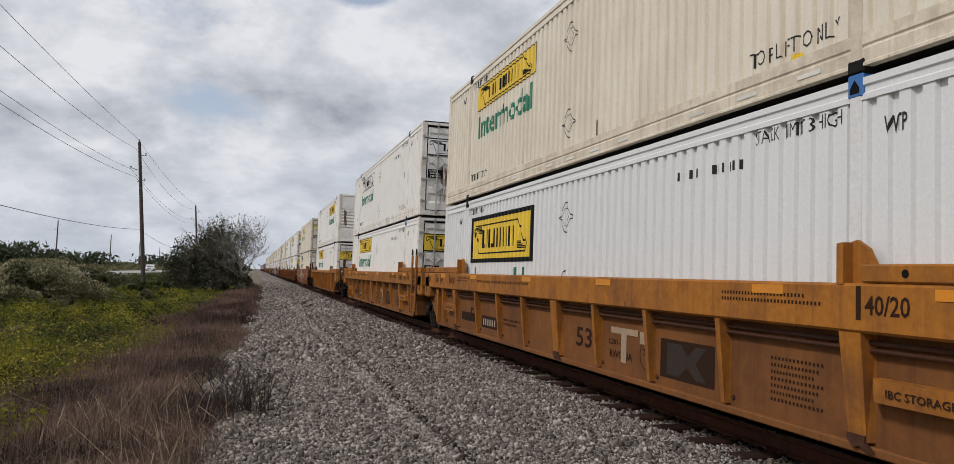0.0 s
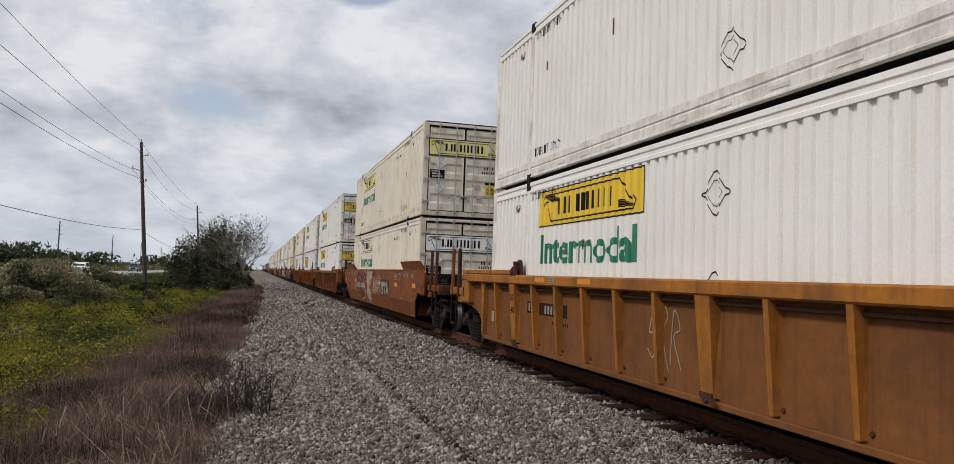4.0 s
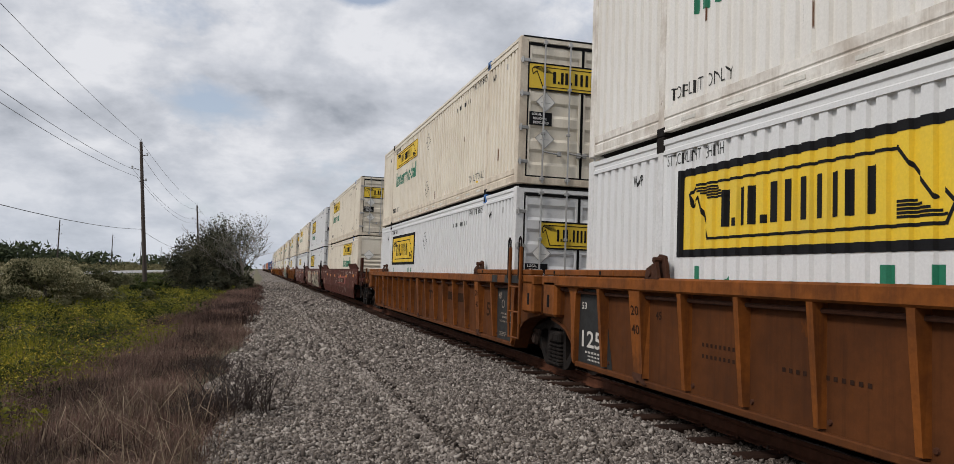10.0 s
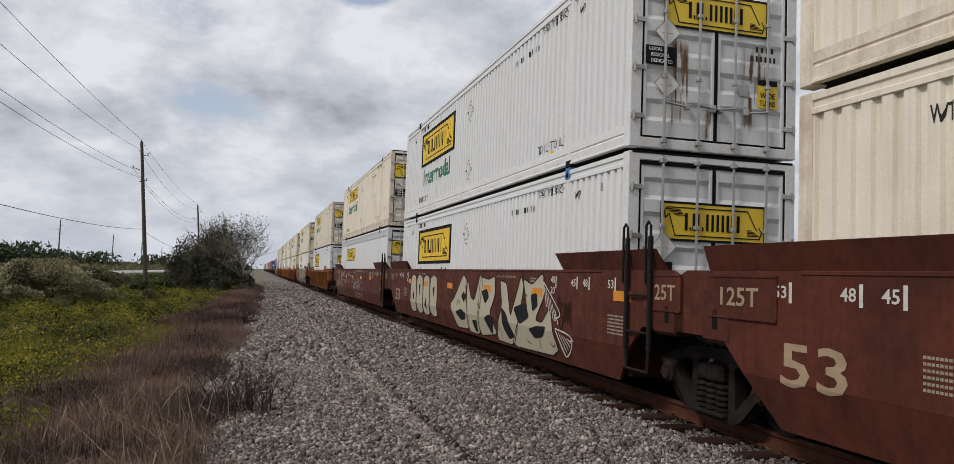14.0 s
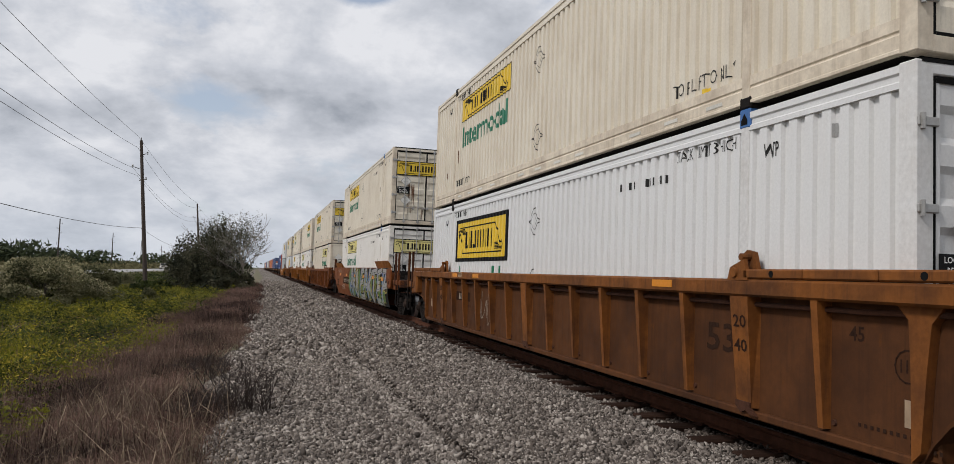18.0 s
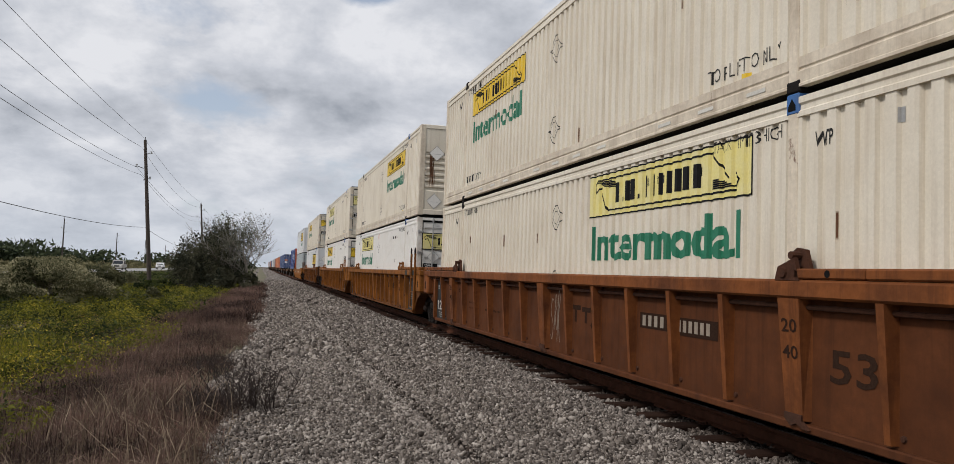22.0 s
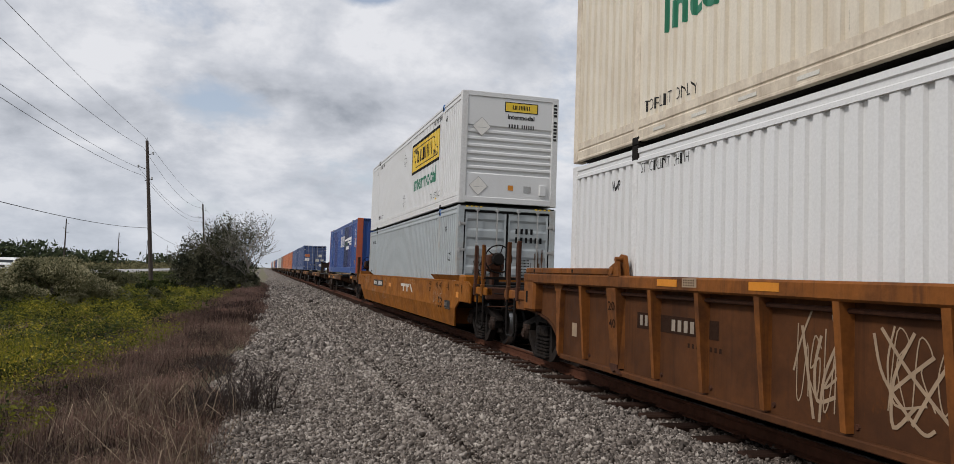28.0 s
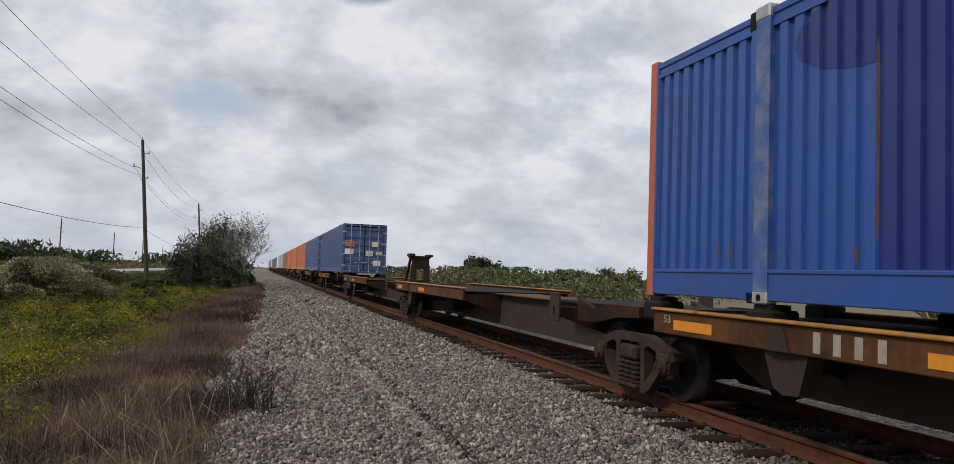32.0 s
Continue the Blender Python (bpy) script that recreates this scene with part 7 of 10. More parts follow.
def smooth_marks(kind):
    rng = random.Random(hash_of(kind))
    out = []
    tone = "faded" if kind[0] in "dm" and not kind.startswith("maroon") else "ghost" if kind[0] == "y" else "chalk"
    top = 1.30 if kind[0] == "y" else 1.56
    for w, u, dz in (("53", -0.12, 0.0), ("48", -0.93, 0.0), ("45", -1.35, 0.0), ("40", -2.16, 0.03), ("20", -2.16, -0.13)):
        for e, v in enumerate((u, -16.15 - u - 0.17)):
            out.append((f"top{w}{e}{tone}{top}", tone, [letters(w, v, v + 0.17, top + dz, top + dz + 0.11)]))
            if w != "20":
                out.append((f"tick{w}{e}{tone}{top}", tone, [rect(v + 0.2, v + 0.24, top - 0.04, top + 0.14)], "tick_mark"))
    big = {"maroon": "tan", "dttx": "ghost", "mural": "ghost", "yellow": "ghost"}[kind.split("_")[0]]
    out.append(("big53" + kind, big, [letters("53", -16.1, -15.3, 0.80, 1.18)] if kind[0] != "y" else [letters("53", -1.05, -0.6, 0.78, 1.06)]))
    out.append(("spec" + kind, "faded", [b for k in range(5) for b in bars(-3.1, -2.45, 1.64 - 0.045 * k, 1.665 - 0.045 * k, 15, 0.22)], "specification_plate"))
    if kind.startswith("maroon"):
        if kind.endswith("0"):
            out.append(("numplate" + kind, "panel_red", [rect(-6.72, -3.0, 1.02, 1.42)], "number_panel"))
            out.append(("numdark" + kind, "maroon_panel", [rect(-6.6, -3.6, 1.06, 1.30)], "number_panel", 0.0055))
            out.append(("num" + kind, "faded", bars(-6.32, -5.55, 1.10, 1.27, 4, 0.42) + bars(-5.3, -4.3, 1.09, 1.26, 6, 0.4), "number", 0.007))
            out.append(("unit" + kind, "chalk", [letters("A", -7.35, -7.15, 1.08, 1.29)], "marking", 0.007))
            out.append(("ring" + kind, "faded", ring(-8.02, 1.2, 0.17, 0.02) + [letters("H", -8.06, -7.98, 1.07, 1.13)], "plate_mark", 0.007))
        else:
            if kind.endswith("2"):
                for i, shape in enumerate(bars(-12.42, -11.1, 1.06, 1.28, 4, 0.45) + bars(-10.9, -9.9, 1.07, 1.27, 6, 0.45)):
                    out.append(("road" + kind + str(i), "tan" if i in (1, 2) else "old_orange", [shape], "road_mark"))
                out.append(("road2" + kind, "charcoal", [rect(-11.94, -11.4, 1.36, 1.57)], "paint_patch", 0.006))
                out.append(("unit" + kind, "chalk", [letters("B", -8.9, -8.72, 1.07, 1.29)], "marking", 0.007))
                out.append(("ring" + kind, "faded", ring(-8.19, 1.2, 0.17, 0.02) + [letters("H", -8.23, -8.15, 1.07, 1.13)], "plate_mark", 0.007))
                out.append(("limit" + kind, "faded", [letters("LD LMT 116,700 PER UNIT", -7.75, -6.35, 1.16, 1.25)], "marking", 0.006))
                out.append(("small" + kind, "faded", bars(-8.5, -7.65, 1.60, 1.67, 12), "number", 0.006))
        out.append(("endnum" + kind, "tan", [letters("125T", 1.05, 1.6, 1.46, 1.64)], "marking", 0.02))
        out.append(("endnumb" + kind, "tan", [letters("125T", -17.0, -16.4, 1.46, 1.64)], "marking", 0.02))
        out.append(("load" + kind, "faded", [letters("LOAD LIMIT 116,700 PER UNIT", -5.0, -3.85, 1.64, 1.69), letters("LOAD LIMIT 116,700 PER UNIT", -12.5, -11.5, 1.64, 1.69)]))
        out.append(("lines" + kind, "faded", [b for k in range(6) for v in (-0.1, -14.6) for b in bars(v, v + 0.45, 1.2 - 0.045 * k, 1.222 - 0.045 * k, 13, 0.22)], "specification_plate"))
    if kind.startswith("dttx"):
        out.append(("logo" + kind, "charcoal", [rect(-5.95, -4.0, 0.86, 1.44)], "logo_panel", 0.0095))
        out.append(("logob" + kind, "tan", [rect(-5.75, -5.1, 1.20, 1.33), rect(-5.5, -5.35, 0.94, 1.20), rect(-5.02, -4.72, 1.20, 1.33), rect(-4.94, -4.82, 0.94, 1.20), line((-4.6, 1.3), (-4.15, 0.98), 0.12), line((-4.6, 0.98), (-4.35, 1.14), 0.12)], "logo", 0.0115))
        out.append(("num" + kind, "chalk", bars(-12.6, -11.75, 1.02, 1.22, 4, 0.62) + bars(-11.45, -10.0, 1.02, 1.22, 6, 0.6), "number", 0.0105))
        out.append(("small" + kind, "ghost", bars(-8.15, -7.5, 1.58, 1.66, 10), "number", 0.006))
    if kind.startswith("yellow"):
        out.append(("numpanel" + kind, "charcoal", [rect(-13.05, -10.5, 1.08, 1.32)], "number_panel"))
        out.append(("num" + kind, "sign_white", bars(-12.85, -12.1, 1.13, 1.27, 4) + bars(-11.8, -10.7, 1.13, 1.27, 6), "number", 0.007))
        out.append(("logo" + kind, "chalk", [rect(-6.62, -5.85, 1.20, 1.29), rect(-6.25, -6.05, 1.05, 1.2), rect(-5.8, -5.2, 1.20, 1.29), rect(-5.6, -5.4, 1.05, 1.2), ([(-5.1, 1.29), (-4.9, 1.29), (-4.55, 1.05), (-4.75, 1.05)], [(0, 1, 2, 3)])], "logo"))
    # sprayed tags: loose strokes, none of them letters
    def strokes(u0, u1, n, mat, w, key, z0=0.6, z1=1.55):
        out.append((key + kind, mat, tag_shapes(rng, u0, u1, z0, z1, max(3, n // 2), w), "graffiti", 0.009))
    def mural():
        """Sprayed block strokes: silver over black, blue shades, green fields with yellow outlines."""
        glyphs = [[(-9.72, 0.5), (-9.45, 1.68), (-9.08, 1.72), (-9.0, 0.55)], [(-9.58, 1.05), (-9.02, 1.12)],
                  [(-8.62, 0.5), (-8.42, 1.68), (-7.95, 1.70), (-8.0, 1.25), (-8.45, 1.12), (-7.2, 0.5)],
                  [(-7.3 + 0.24 * math.cos(i * 0.785), 1.42 + 0.24 * math.sin(i * 0.785)) for i in range(9)],
                  [(-7.12 + 0.30 * math.cos(i * 0.785), 0.84 + 0.30 * math.sin(i * 0.785)) for i in range(9)],
                  [(-4.98, 1.68), (-5.78, 1.66), (-5.92, 1.15), (-6.08, 0.56), (-5.0, 0.54)], [(-5.92, 1.15), (-5.25, 1.2)],
                  [(-4.86, 0.54), (-4.74, 1.05), (-4.5, 1.68), (-4.18, 1.66), (-3.5, 0.5)], [(-4.74, 1.05), (-3.95, 1.05)],
                  [(-3.55, 0.6), (-3.28, 1.68), (-2.95, 1.70)], [(-2.72, 1.55), (-3.32, 1.1), (-2.25, 0.52)],
                  [(-2.62, 1.60), (-1.3, 1.68)], [(-1.98, 1.6), (-2.12, 0.5)],
                  [(-0.15, 1.70), (-1.05, 1.60), (-1.02, 1.2), (-0.62, 1.2)], [(-0.5, 1.05), (-1.08, 1.0), (-1.14, 0.55), (-0.15, 0.52)],
                  [(0.12, 0.5), (0.22, 1.66), (0.95, 1.68), (0.55, 1.22)], [(0.3, 1.1), (1.0, 1.16)]]
        keep_in = lambda shapes, lo=0.405, hi=1.79: [([(q[0], min(max(q[1], lo), hi)) + tuple(q[2:]) for q in pts], fs) for pts, fs in shapes]
        disc = lambda u, z, r, n=14: ([(u + r * math.cos(i * 6.283 / n), z + r * math.sin(i * 6.283 / n)) for i in range(n)], [tuple(range(n))])
        out.append(("ground" + kind, "black", [rect(-9.75, 1.3, 0.41, 1.785)], "graffiti", 0.0040))
        out.append(("field" + kind, "lime", keep_in([disc(-9.95, 1.15, 0.62), disc(-6.62, 1.3, 0.45), disc(-6.42, 0.7, 0.33), disc(-8.2, 0.8, 0.3), disc(-2.9, 1.6, 0.3), disc(-5.3, 0.9, 0.4)]), "graffiti", 0.0045))
        for i, g in enumerate(glyphs):
            drop = [(u - 0.06, z - 0.02) for u, z in g]
            out.append(("rim" + kind + str(i), "lemon", keep_in([ribbon(drop, 0.50, 0.0001)]), "graffiti", 0.0055 + 0.0004 * (i % 3)))
            out.append(("skin" + kind + str(i), "black", keep_in([ribbon(drop, 0.42, 0.0001)]), "graffiti", 0.0072 + 0.0004 * (i % 3)))
        greens = [(-9.35, 1.2, 0.14, 0.34), (-8.28, 1.28, 0.2, 0.24), (-7.3, 1.42, 0.1, 0.12), (-7.12, 0.84, 0.17, 0.17), (-5.45, 0.88, 0.42, 0.3), (-5.55, 1.42, 0.16, 0.28), (-4.45, 1.35, 0.12, 0.3), (-4.4, 0.75, 0.3, 0.34), (-3.05, 1.36, 0.1, 0.3),
                  (-2.72, 1.12, 0.3, 0.45), (-3.12, 0.68, 0.3, 0.3), (-1.65, 1.05, 0.18, 0.85), (-0.78, 1.42, 0.18, 0.26), (-0.55, 0.78, 0.42, 0.3), (0.5, 0.75, 0.4, 0.4), (-8.9, 0.62, 0.16, 0.26)]
        yel, gre, az, sk = [], [], [], []
        for u, z, w, h in greens:
            for store, e in ((yel, 0.035), (gre, 0.0)):
                store.append(([(u - w / 2 - e - 0.04, z - h / 2 - e), (u + w / 2 + e - 0.04, z - h / 2 - e * 0.7), (u + w / 2 + e + 0.04, z + h / 2 + e), (u - w / 2 - e + 0.04, z + h / 2 + e * 0.8)], [(0, 1, 2, 3)]))
        for g in glyphs:
            for (u0, z0), (u1, z1) in zip(g, g[1:]):
                if abs(z1 - z0) < 0.35:
                    continue
                if z0 > z1:
                    u0, z0, u1, z1 = u1, z1, u0, z0
                for f0, f1, store in ((0.03, 0.26, sk), (0.29, 0.52, az), (0.60, 0.74, sk), (0.77, 0.97, az)):
                    a0, a1 = u0 + (u1 - u0) * f0 - 0.23, u0 + (u1 - u0) * f1 - 0.23
                    store.append(([(a0 - 0.065, z0 + (z1 - z0) * f0 - 0.02), (a0 + 0.1, z0 + (z1 - z0) * f0), (a1 + 0.1, z0 + (z1 - z0) * f1), (a1 - 0.065, z0 + (z1 - z0) * f1 - 0.02)], [(0, 1, 2, 3)]))
        inner = []
        for i, g in enumerate(glyphs):
            out.append(("body" + kind + str(i), "silver", keep_in([ribbon(g, 0.215, 0.0001)]), "graffiti", 0.0125 + 0.0005 * (i % 3)))
            out.append(("vein" + kind + str(i), "black", keep_in([ribbon([(u + 0.06, z - 0.03) for u, z in g], 0.014, 0.0001)]), "graffiti", 0.0155))
        for i in range(40):
            g = rng.choice(glyphs)
            inner.append(disc(g[0][0] + rng.uniform(-0.08, 0.08), min(max(g[0][1] + rng.uniform(-0.1, 0.1), 0.45), 1.72), rng.uniform(0.012, 0.03), 6))
        stars, dots = [], []
        for u, z in ((-9.5, 1.55), (-8.55, 1.2), (-7.55, 1.66), (-6.85, 1.1), (-5.85, 1.2), (-4.9, 1.05), (-3.2, 1.5), (-2.5, 0.75), (-2.1, 0.95), (-0.55, 1.15), (-4.75, 0.8)):
            for a in range(4):
                c, s_ = math.cos(a * 1.571 + 0.1), math.sin(a * 1.571 + 0.1)
                stars.append(([(u + 0.17 * c, z + 0.14 * s_, 0.0002 * a), (u - 0.028 * s_, z + 0.028 * c, 0.0002 * a), (u + 0.028 * s_, z - 0.028 * c, 0.0002 * a)], [(0, 1, 2)]))
        for u, z in ((-9.6, 0.62), (-8.95, 0.95), (-8.1, 1.6), (-6.75, 1.45), (-7.6, 0.9), (-6.0, 0.62), (-4.95, 1.62), (-4.3, 0.98), (-3.3, 0.82), (-2.55, 1.55), (-1.35, 1.25), (-0.3, 0.55), (-8.5, 0.6)):
            dots.append(disc(u, z, rng.uniform(0.06, 0.10), 10))
        for layer, shapes, proud in (("lemon", yel, 0.009), ("lime", gre, 0.0105), ("sky_azure", sk, 0.0095), ("azure", az, 0.0098), ("black", inner, 0.0165), ("lemon", stars, 0.018), ("lime", dots, 0.0175)):
            out.append((layer + kind + str(proud), layer, keep_in(shapes), "graffiti", proud))
    def drawn(strokes_, mat, w, key, proud=0.0095):
        for i, pts in enumerate(strokes_):
            out.append((f"{key}{kind}{i}", mat, [ribbon(curved(pts), w, 0.00008)], "graffiti", proud + 0.0006 * (i % 5)))

    def masses(shapes, mat, key, proud, outline=0.0):
        for i, pts in enumerate(shapes):
            pts = rounded_off(list(pts))
            out.append((f"{key}{kind}{i}", mat, [(list(pts), [tuple(range(len(pts)))])], "graffiti", proud + 0.0004 * (i % 4)))
            if outline:
                out.append((f"{key}rim{kind}{i}", "black", [ribbon(list(pts) + [pts[0]], outline, 0.00008)], "graffiti", proud + 0.003))

    if kind == "dttx_0":
        masses([[(-12.9, 1.68), (-11.9, 1.7), (-11.5, 1.3), (-11.9, 0.75), (-12.3, 0.62), (-12.95, 0.9)], [(-11.6, 1.7), (-10.95, 1.72), (-10.7, 1.2), (-10.8, 0.55), (-11.5, 0.56), (-11.7, 1.1)], [(-10.9, 1.5), (-10.3, 1.76), (-9.75, 1.4), (-10.2, 0.62), (-10.75, 0.55)]], "dttxbrown_panel", "shade", 0.0045)
        masses([[(-9.68, 1.66), (-8.1, 1.77), (-8.12, 1.42), (-8.6, 1.36), (-8.9, 1.0), (-8.36, 0.95), (-8.34, 0.53), (-9.38, 0.6), (-9.42, 1.25), (-9.7, 1.3)]], "tan", "figure", 0.006, 0.02)
        drawn([[(-12.9, 1.68), (-12.5, 1.74), (-12.9, 1.35), (-12.95, 0.9), (-12.3, 0.62), (-12.25, 1.0)], [(-11.6, 1.72), (-12.2, 1.3), (-12.3, 0.65)], [(-11.0, 1.75), (-11.6, 1.45), (-11.7, 1.05), (-11.5, 0.56), (-10.8, 0.54)], [(-11.0, 1.74), (-10.75, 1.2), (-10.75, 0.54)],
               [(-10.75, 1.5), (-10.3, 1.76), (-9.75, 1.4), (-10.0, 1.3), (-10.3, 1.5), (-10.6, 1.3), (-10.3, 0.83), (-10.1, 1.0)], [(-10.7, 0.6), (-10.2, 0.62), (-9.75, 0.95)], [(-9.68, 1.66), (-8.9, 1.76)], [(-9.65, 1.3), (-9.4, 1.2), (-9.4, 0.62), (-8.4, 0.52), (-8.36, 0.95)],
               [(-9.0, 1.6), (-9.0, 1.2), (-8.6, 1.5), (-8.55, 1.2), (-8.15, 1.4)], [(-9.0, 1.15), (-8.8, 0.98), (-8.4, 1.02)]], "chalk", 0.018, "line")
        strokes(-13.7, -13.2, 6, "chalk", 0.014, "tag0", 0.95, 1.6)
        strokes(-7.9, -6.9, 12, "chalk", 0.016, "tag", 0.85, 1.5)
        strokes(-7.2, -6.1, 12, "chalk", 0.018, "tag2", 0.95, 1.55)
        strokes(-5.95, -5.2, 7, "chalk", 0.02, "tag3", 0.9, 1.35)
    elif kind == "mural_0":
        mural()
        out.append(("numpanel" + kind, "ghost", [rect(-13.05, -10.4, 0.98, 1.32)], "number_panel", 0.0042))
        out.append(("numw" + kind, "faded", bars(-12.8, -11.85, 1.06, 1.24, 4, 0.55) + bars(-11.55, -9.95, 1.06, 1.24, 6, 0.55), "number", 0.006))
        strokes(-13.6, -12.1, 9, "chalk", 0.016, "m6", 0.66, 0.98)
        strokes(-10.85, -10.4, 5, "ghost", 0.03, "m7", 1.35, 1.7)
    elif kind == "maroon_0":
        drawn([[(-6.97, 1.76), (-7.1, 1.5), (-6.7, 1.58), (-6.3, 1.45)], [(-7.23, 0.96), (-7.0, 0.7), (-6.64, 0.57)], [(-5.8, 1.75), (-5.75, 1.45)], [(-5.75, 1.01), (-5.52, 0.57), (-4.7, 0.56), (-4.45, 0.7), (-4.42, 0.98)], [(-4.55, 1.76), (-4.75, 1.45)], [(-4.18, 0.98), (-3.93, 0.56)], [(-3.95, 1.62), (-3.7, 1.45), (-3.6, 1.3)],
               [(-6.35, 1.75), (-6.2, 1.68), (-6.0, 1.75)]], "faded", 0.022, "tag")
        drawn([[(-3.55, 0.98), (-3.2, 0.85), (-3.3, 0.7)], [(-3.5, 0.85), (-3.2, 0.75), (-3.0, 0.72)], [(-3.1, 0.98), (-2.95, 0.72), (-2.8, 0.98)], [(-3.4, 0.68), (-3.1, 0.62), (-2.95, 0.8), (-2.83, 0.62)]], "faded", 0.03, "tag2")
        strokes(-12.5, -10.8, 9, "faded", 0.016, "tag3", 0.7, 1.6)
        strokes(-8.9, -7.6, 5, "faded", 0.012, "tag4", 0.9, 1.4)
    elif kind == "maroon_1":
        masses([[(-8.6, 0.98), (-8.2, 1.15), (-7.45, 1.7), (-7.15, 1.55), (-7.25, 1.2), (-7.05, 0.95), (-7.1, 0.5), (-8.1, 0.47)], [(-7.1, 1.62), (-6.8, 1.2), (-6.5, 1.15), (-6.1, 1.72), (-5.9, 1.6), (-6.2, 0.8), (-6.3, 0.44), (-7.15, 0.45)],
                [(-6.1, 1.66), (-5.5, 1.6), (-5.1, 1.68), (-5.05, 1.3), (-5.4, 0.95), (-5.0, 0.55), (-6.3, 0.43)], [(-4.75, 1.6), (-4.35, 1.55), (-4.1, 0.95), (-3.9, 1.2), (-3.55, 1.7), (-3.4, 1.5), (-3.7, 0.8), (-4.1, 0.43), (-5.1, 0.45), (-4.6, 1.1)],
                [(-3.45, 1.65), (-3.0, 1.55), (-2.5, 1.76), (-2.4, 1.4), (-2.8, 0.98), (-2.5, 0.95), (-2.15, 1.22), (-1.88, 0.46), (-4.2, 0.42), (-3.7, 0.85), (-3.2, 1.1)]], "cream_spray", "mass", 0.005, 0.022)
        masses([[(-13.5 + 0.88 * k, 0.62 + 0.06 * (k % 2)), (-13.2 + 0.88 * k, 0.55), (-12.75 + 0.88 * k, 0.6), (-12.65 + 0.88 * k, 1.1), (-12.72 + 0.88 * k, 1.58), (-13.1 + 0.88 * k, 1.66), (-13.45 + 0.88 * k, 1.55), (-13.5 + 0.88 * k, 1.0)] for k in range(4)], "cream_spray", "blob", 0.005, 0.026)
        masses([[(-7.6, 1.2), (-7.4, 1.32), (-7.2, 1.22), (-7.35, 1.06)], [(-8.1, 0.82), (-7.6, 0.92), (-7.2, 0.84), (-7.3, 0.7), (-7.7, 0.66)], [(-6.75, 0.72), (-6.35, 0.74), (-6.42, 0.48), (-6.6, 0.5)], [(-5.8, 0.82), (-5.45, 0.92), (-5.15, 0.86), (-5.35, 0.5)], [(-6.0, 1.35), (-5.6, 1.42), (-5.45, 1.25), (-5.7, 1.1)], [(-4.65, 1.1), (-4.35, 1.0), (-3.95, 0.6), (-4.3, 0.52), (-4.55, 0.7)],
                [(-3.95, 1.12), (-3.3, 1.24), (-3.1, 1.0), (-3.6, 0.84)], [(-3.15, 0.8), (-2.75, 0.88), (-2.3, 0.9), (-2.5, 0.72), (-2.9, 0.66)], [(-3.05, 1.38), (-2.75, 1.42), (-2.7, 1.2), (-2.95, 1.1)], [(-13.2, 1.0), (-13.0, 1.2), (-12.95, 0.9)], [(-12.3, 1.35), (-12.1, 1.4), (-12.15, 1.0)], [(-11.5, 0.8), (-11.3, 1.1), (-11.25, 0.7)], [(-10.55, 1.3), (-10.3, 1.36), (-10.4, 1.05)]], "black", "eye", 0.0095)
        drawn([[(-8.0, 0.98), (-7.85, 1.1), (-7.7, 1.02)], [(-7.3, 1.45), (-7.2, 1.35)], [(-5.0, 1.0), (-4.85, 0.9)], [(-4.9, 0.75), (-4.7, 0.62), (-4.72, 0.5)], [(-3.3, 0.6), (-3.1, 0.55)], [(-2.7, 0.66), (-2.68, 0.52)], [(-2.2, 0.66), (-2.1, 0.6), (-2.02, 0.64)], [(-6.3, 1.1), (-6.1, 1.0), (-6.05, 1.15)], [(-3.35, 1.4), (-3.2, 1.35)]], "black", 0.018, "scratch", 0.0105)
        drawn([[(-2.45 + 0.1 * k, 1.58 - 0.08 * k), (-2.3 + 0.1 * k, 1.22 - 0.05 * k)] for k in range(6)] + [[(-1.87 + 0.1 * k, 0.86 - 0.02 * k), (-1.65 + 0.08 * k, 0.52 + 0.05 * k)] for k in range(6)] + [[(-2.45, 1.6), (-1.75, 1.15), (-1.95, 1.05)], [(-1.9, 0.9), (-1.28, 0.8), (-1.62, 0.5), (-1.9, 0.9)]], "chalk", 0.022, "hatch")
        strokes(-1.9, -1.3, 9, "ghost", 0.03, "smear", 0.9, 1.4)
        out.append(("ring" + kind, "chalk", ring(-1.95, 1.1, 0.075, 0.012) + [letters("110", -2.0, -1.9, 1.075, 1.125)], "plate_mark", 0.0135))
    elif kind == "maroon_2":
        arches = []
        for k in range(7):
            c = -7.55 + 0.36 * k
            arches.append([(c - 0.17, 1.0 - 0.03 * (k % 3)), (c - 0.17, 1.5), (c - 0.08, 1.69), (c + 0.06, 1.71), (c + 0.16, 1.55), (c + 0.2, 1.25 - 0.1 * (k % 2)), (c + 0.26 + 0.05 * (k % 2), 0.85)])
            arches.append([(c - 0.1, 0.5), (c - 0.02, 0.58), (c + 0.02, 0.72), (c + 0.08, 0.58), (c + 0.24, 0.5)])
        drawn(arches, "chalk", 0.018, "arch")
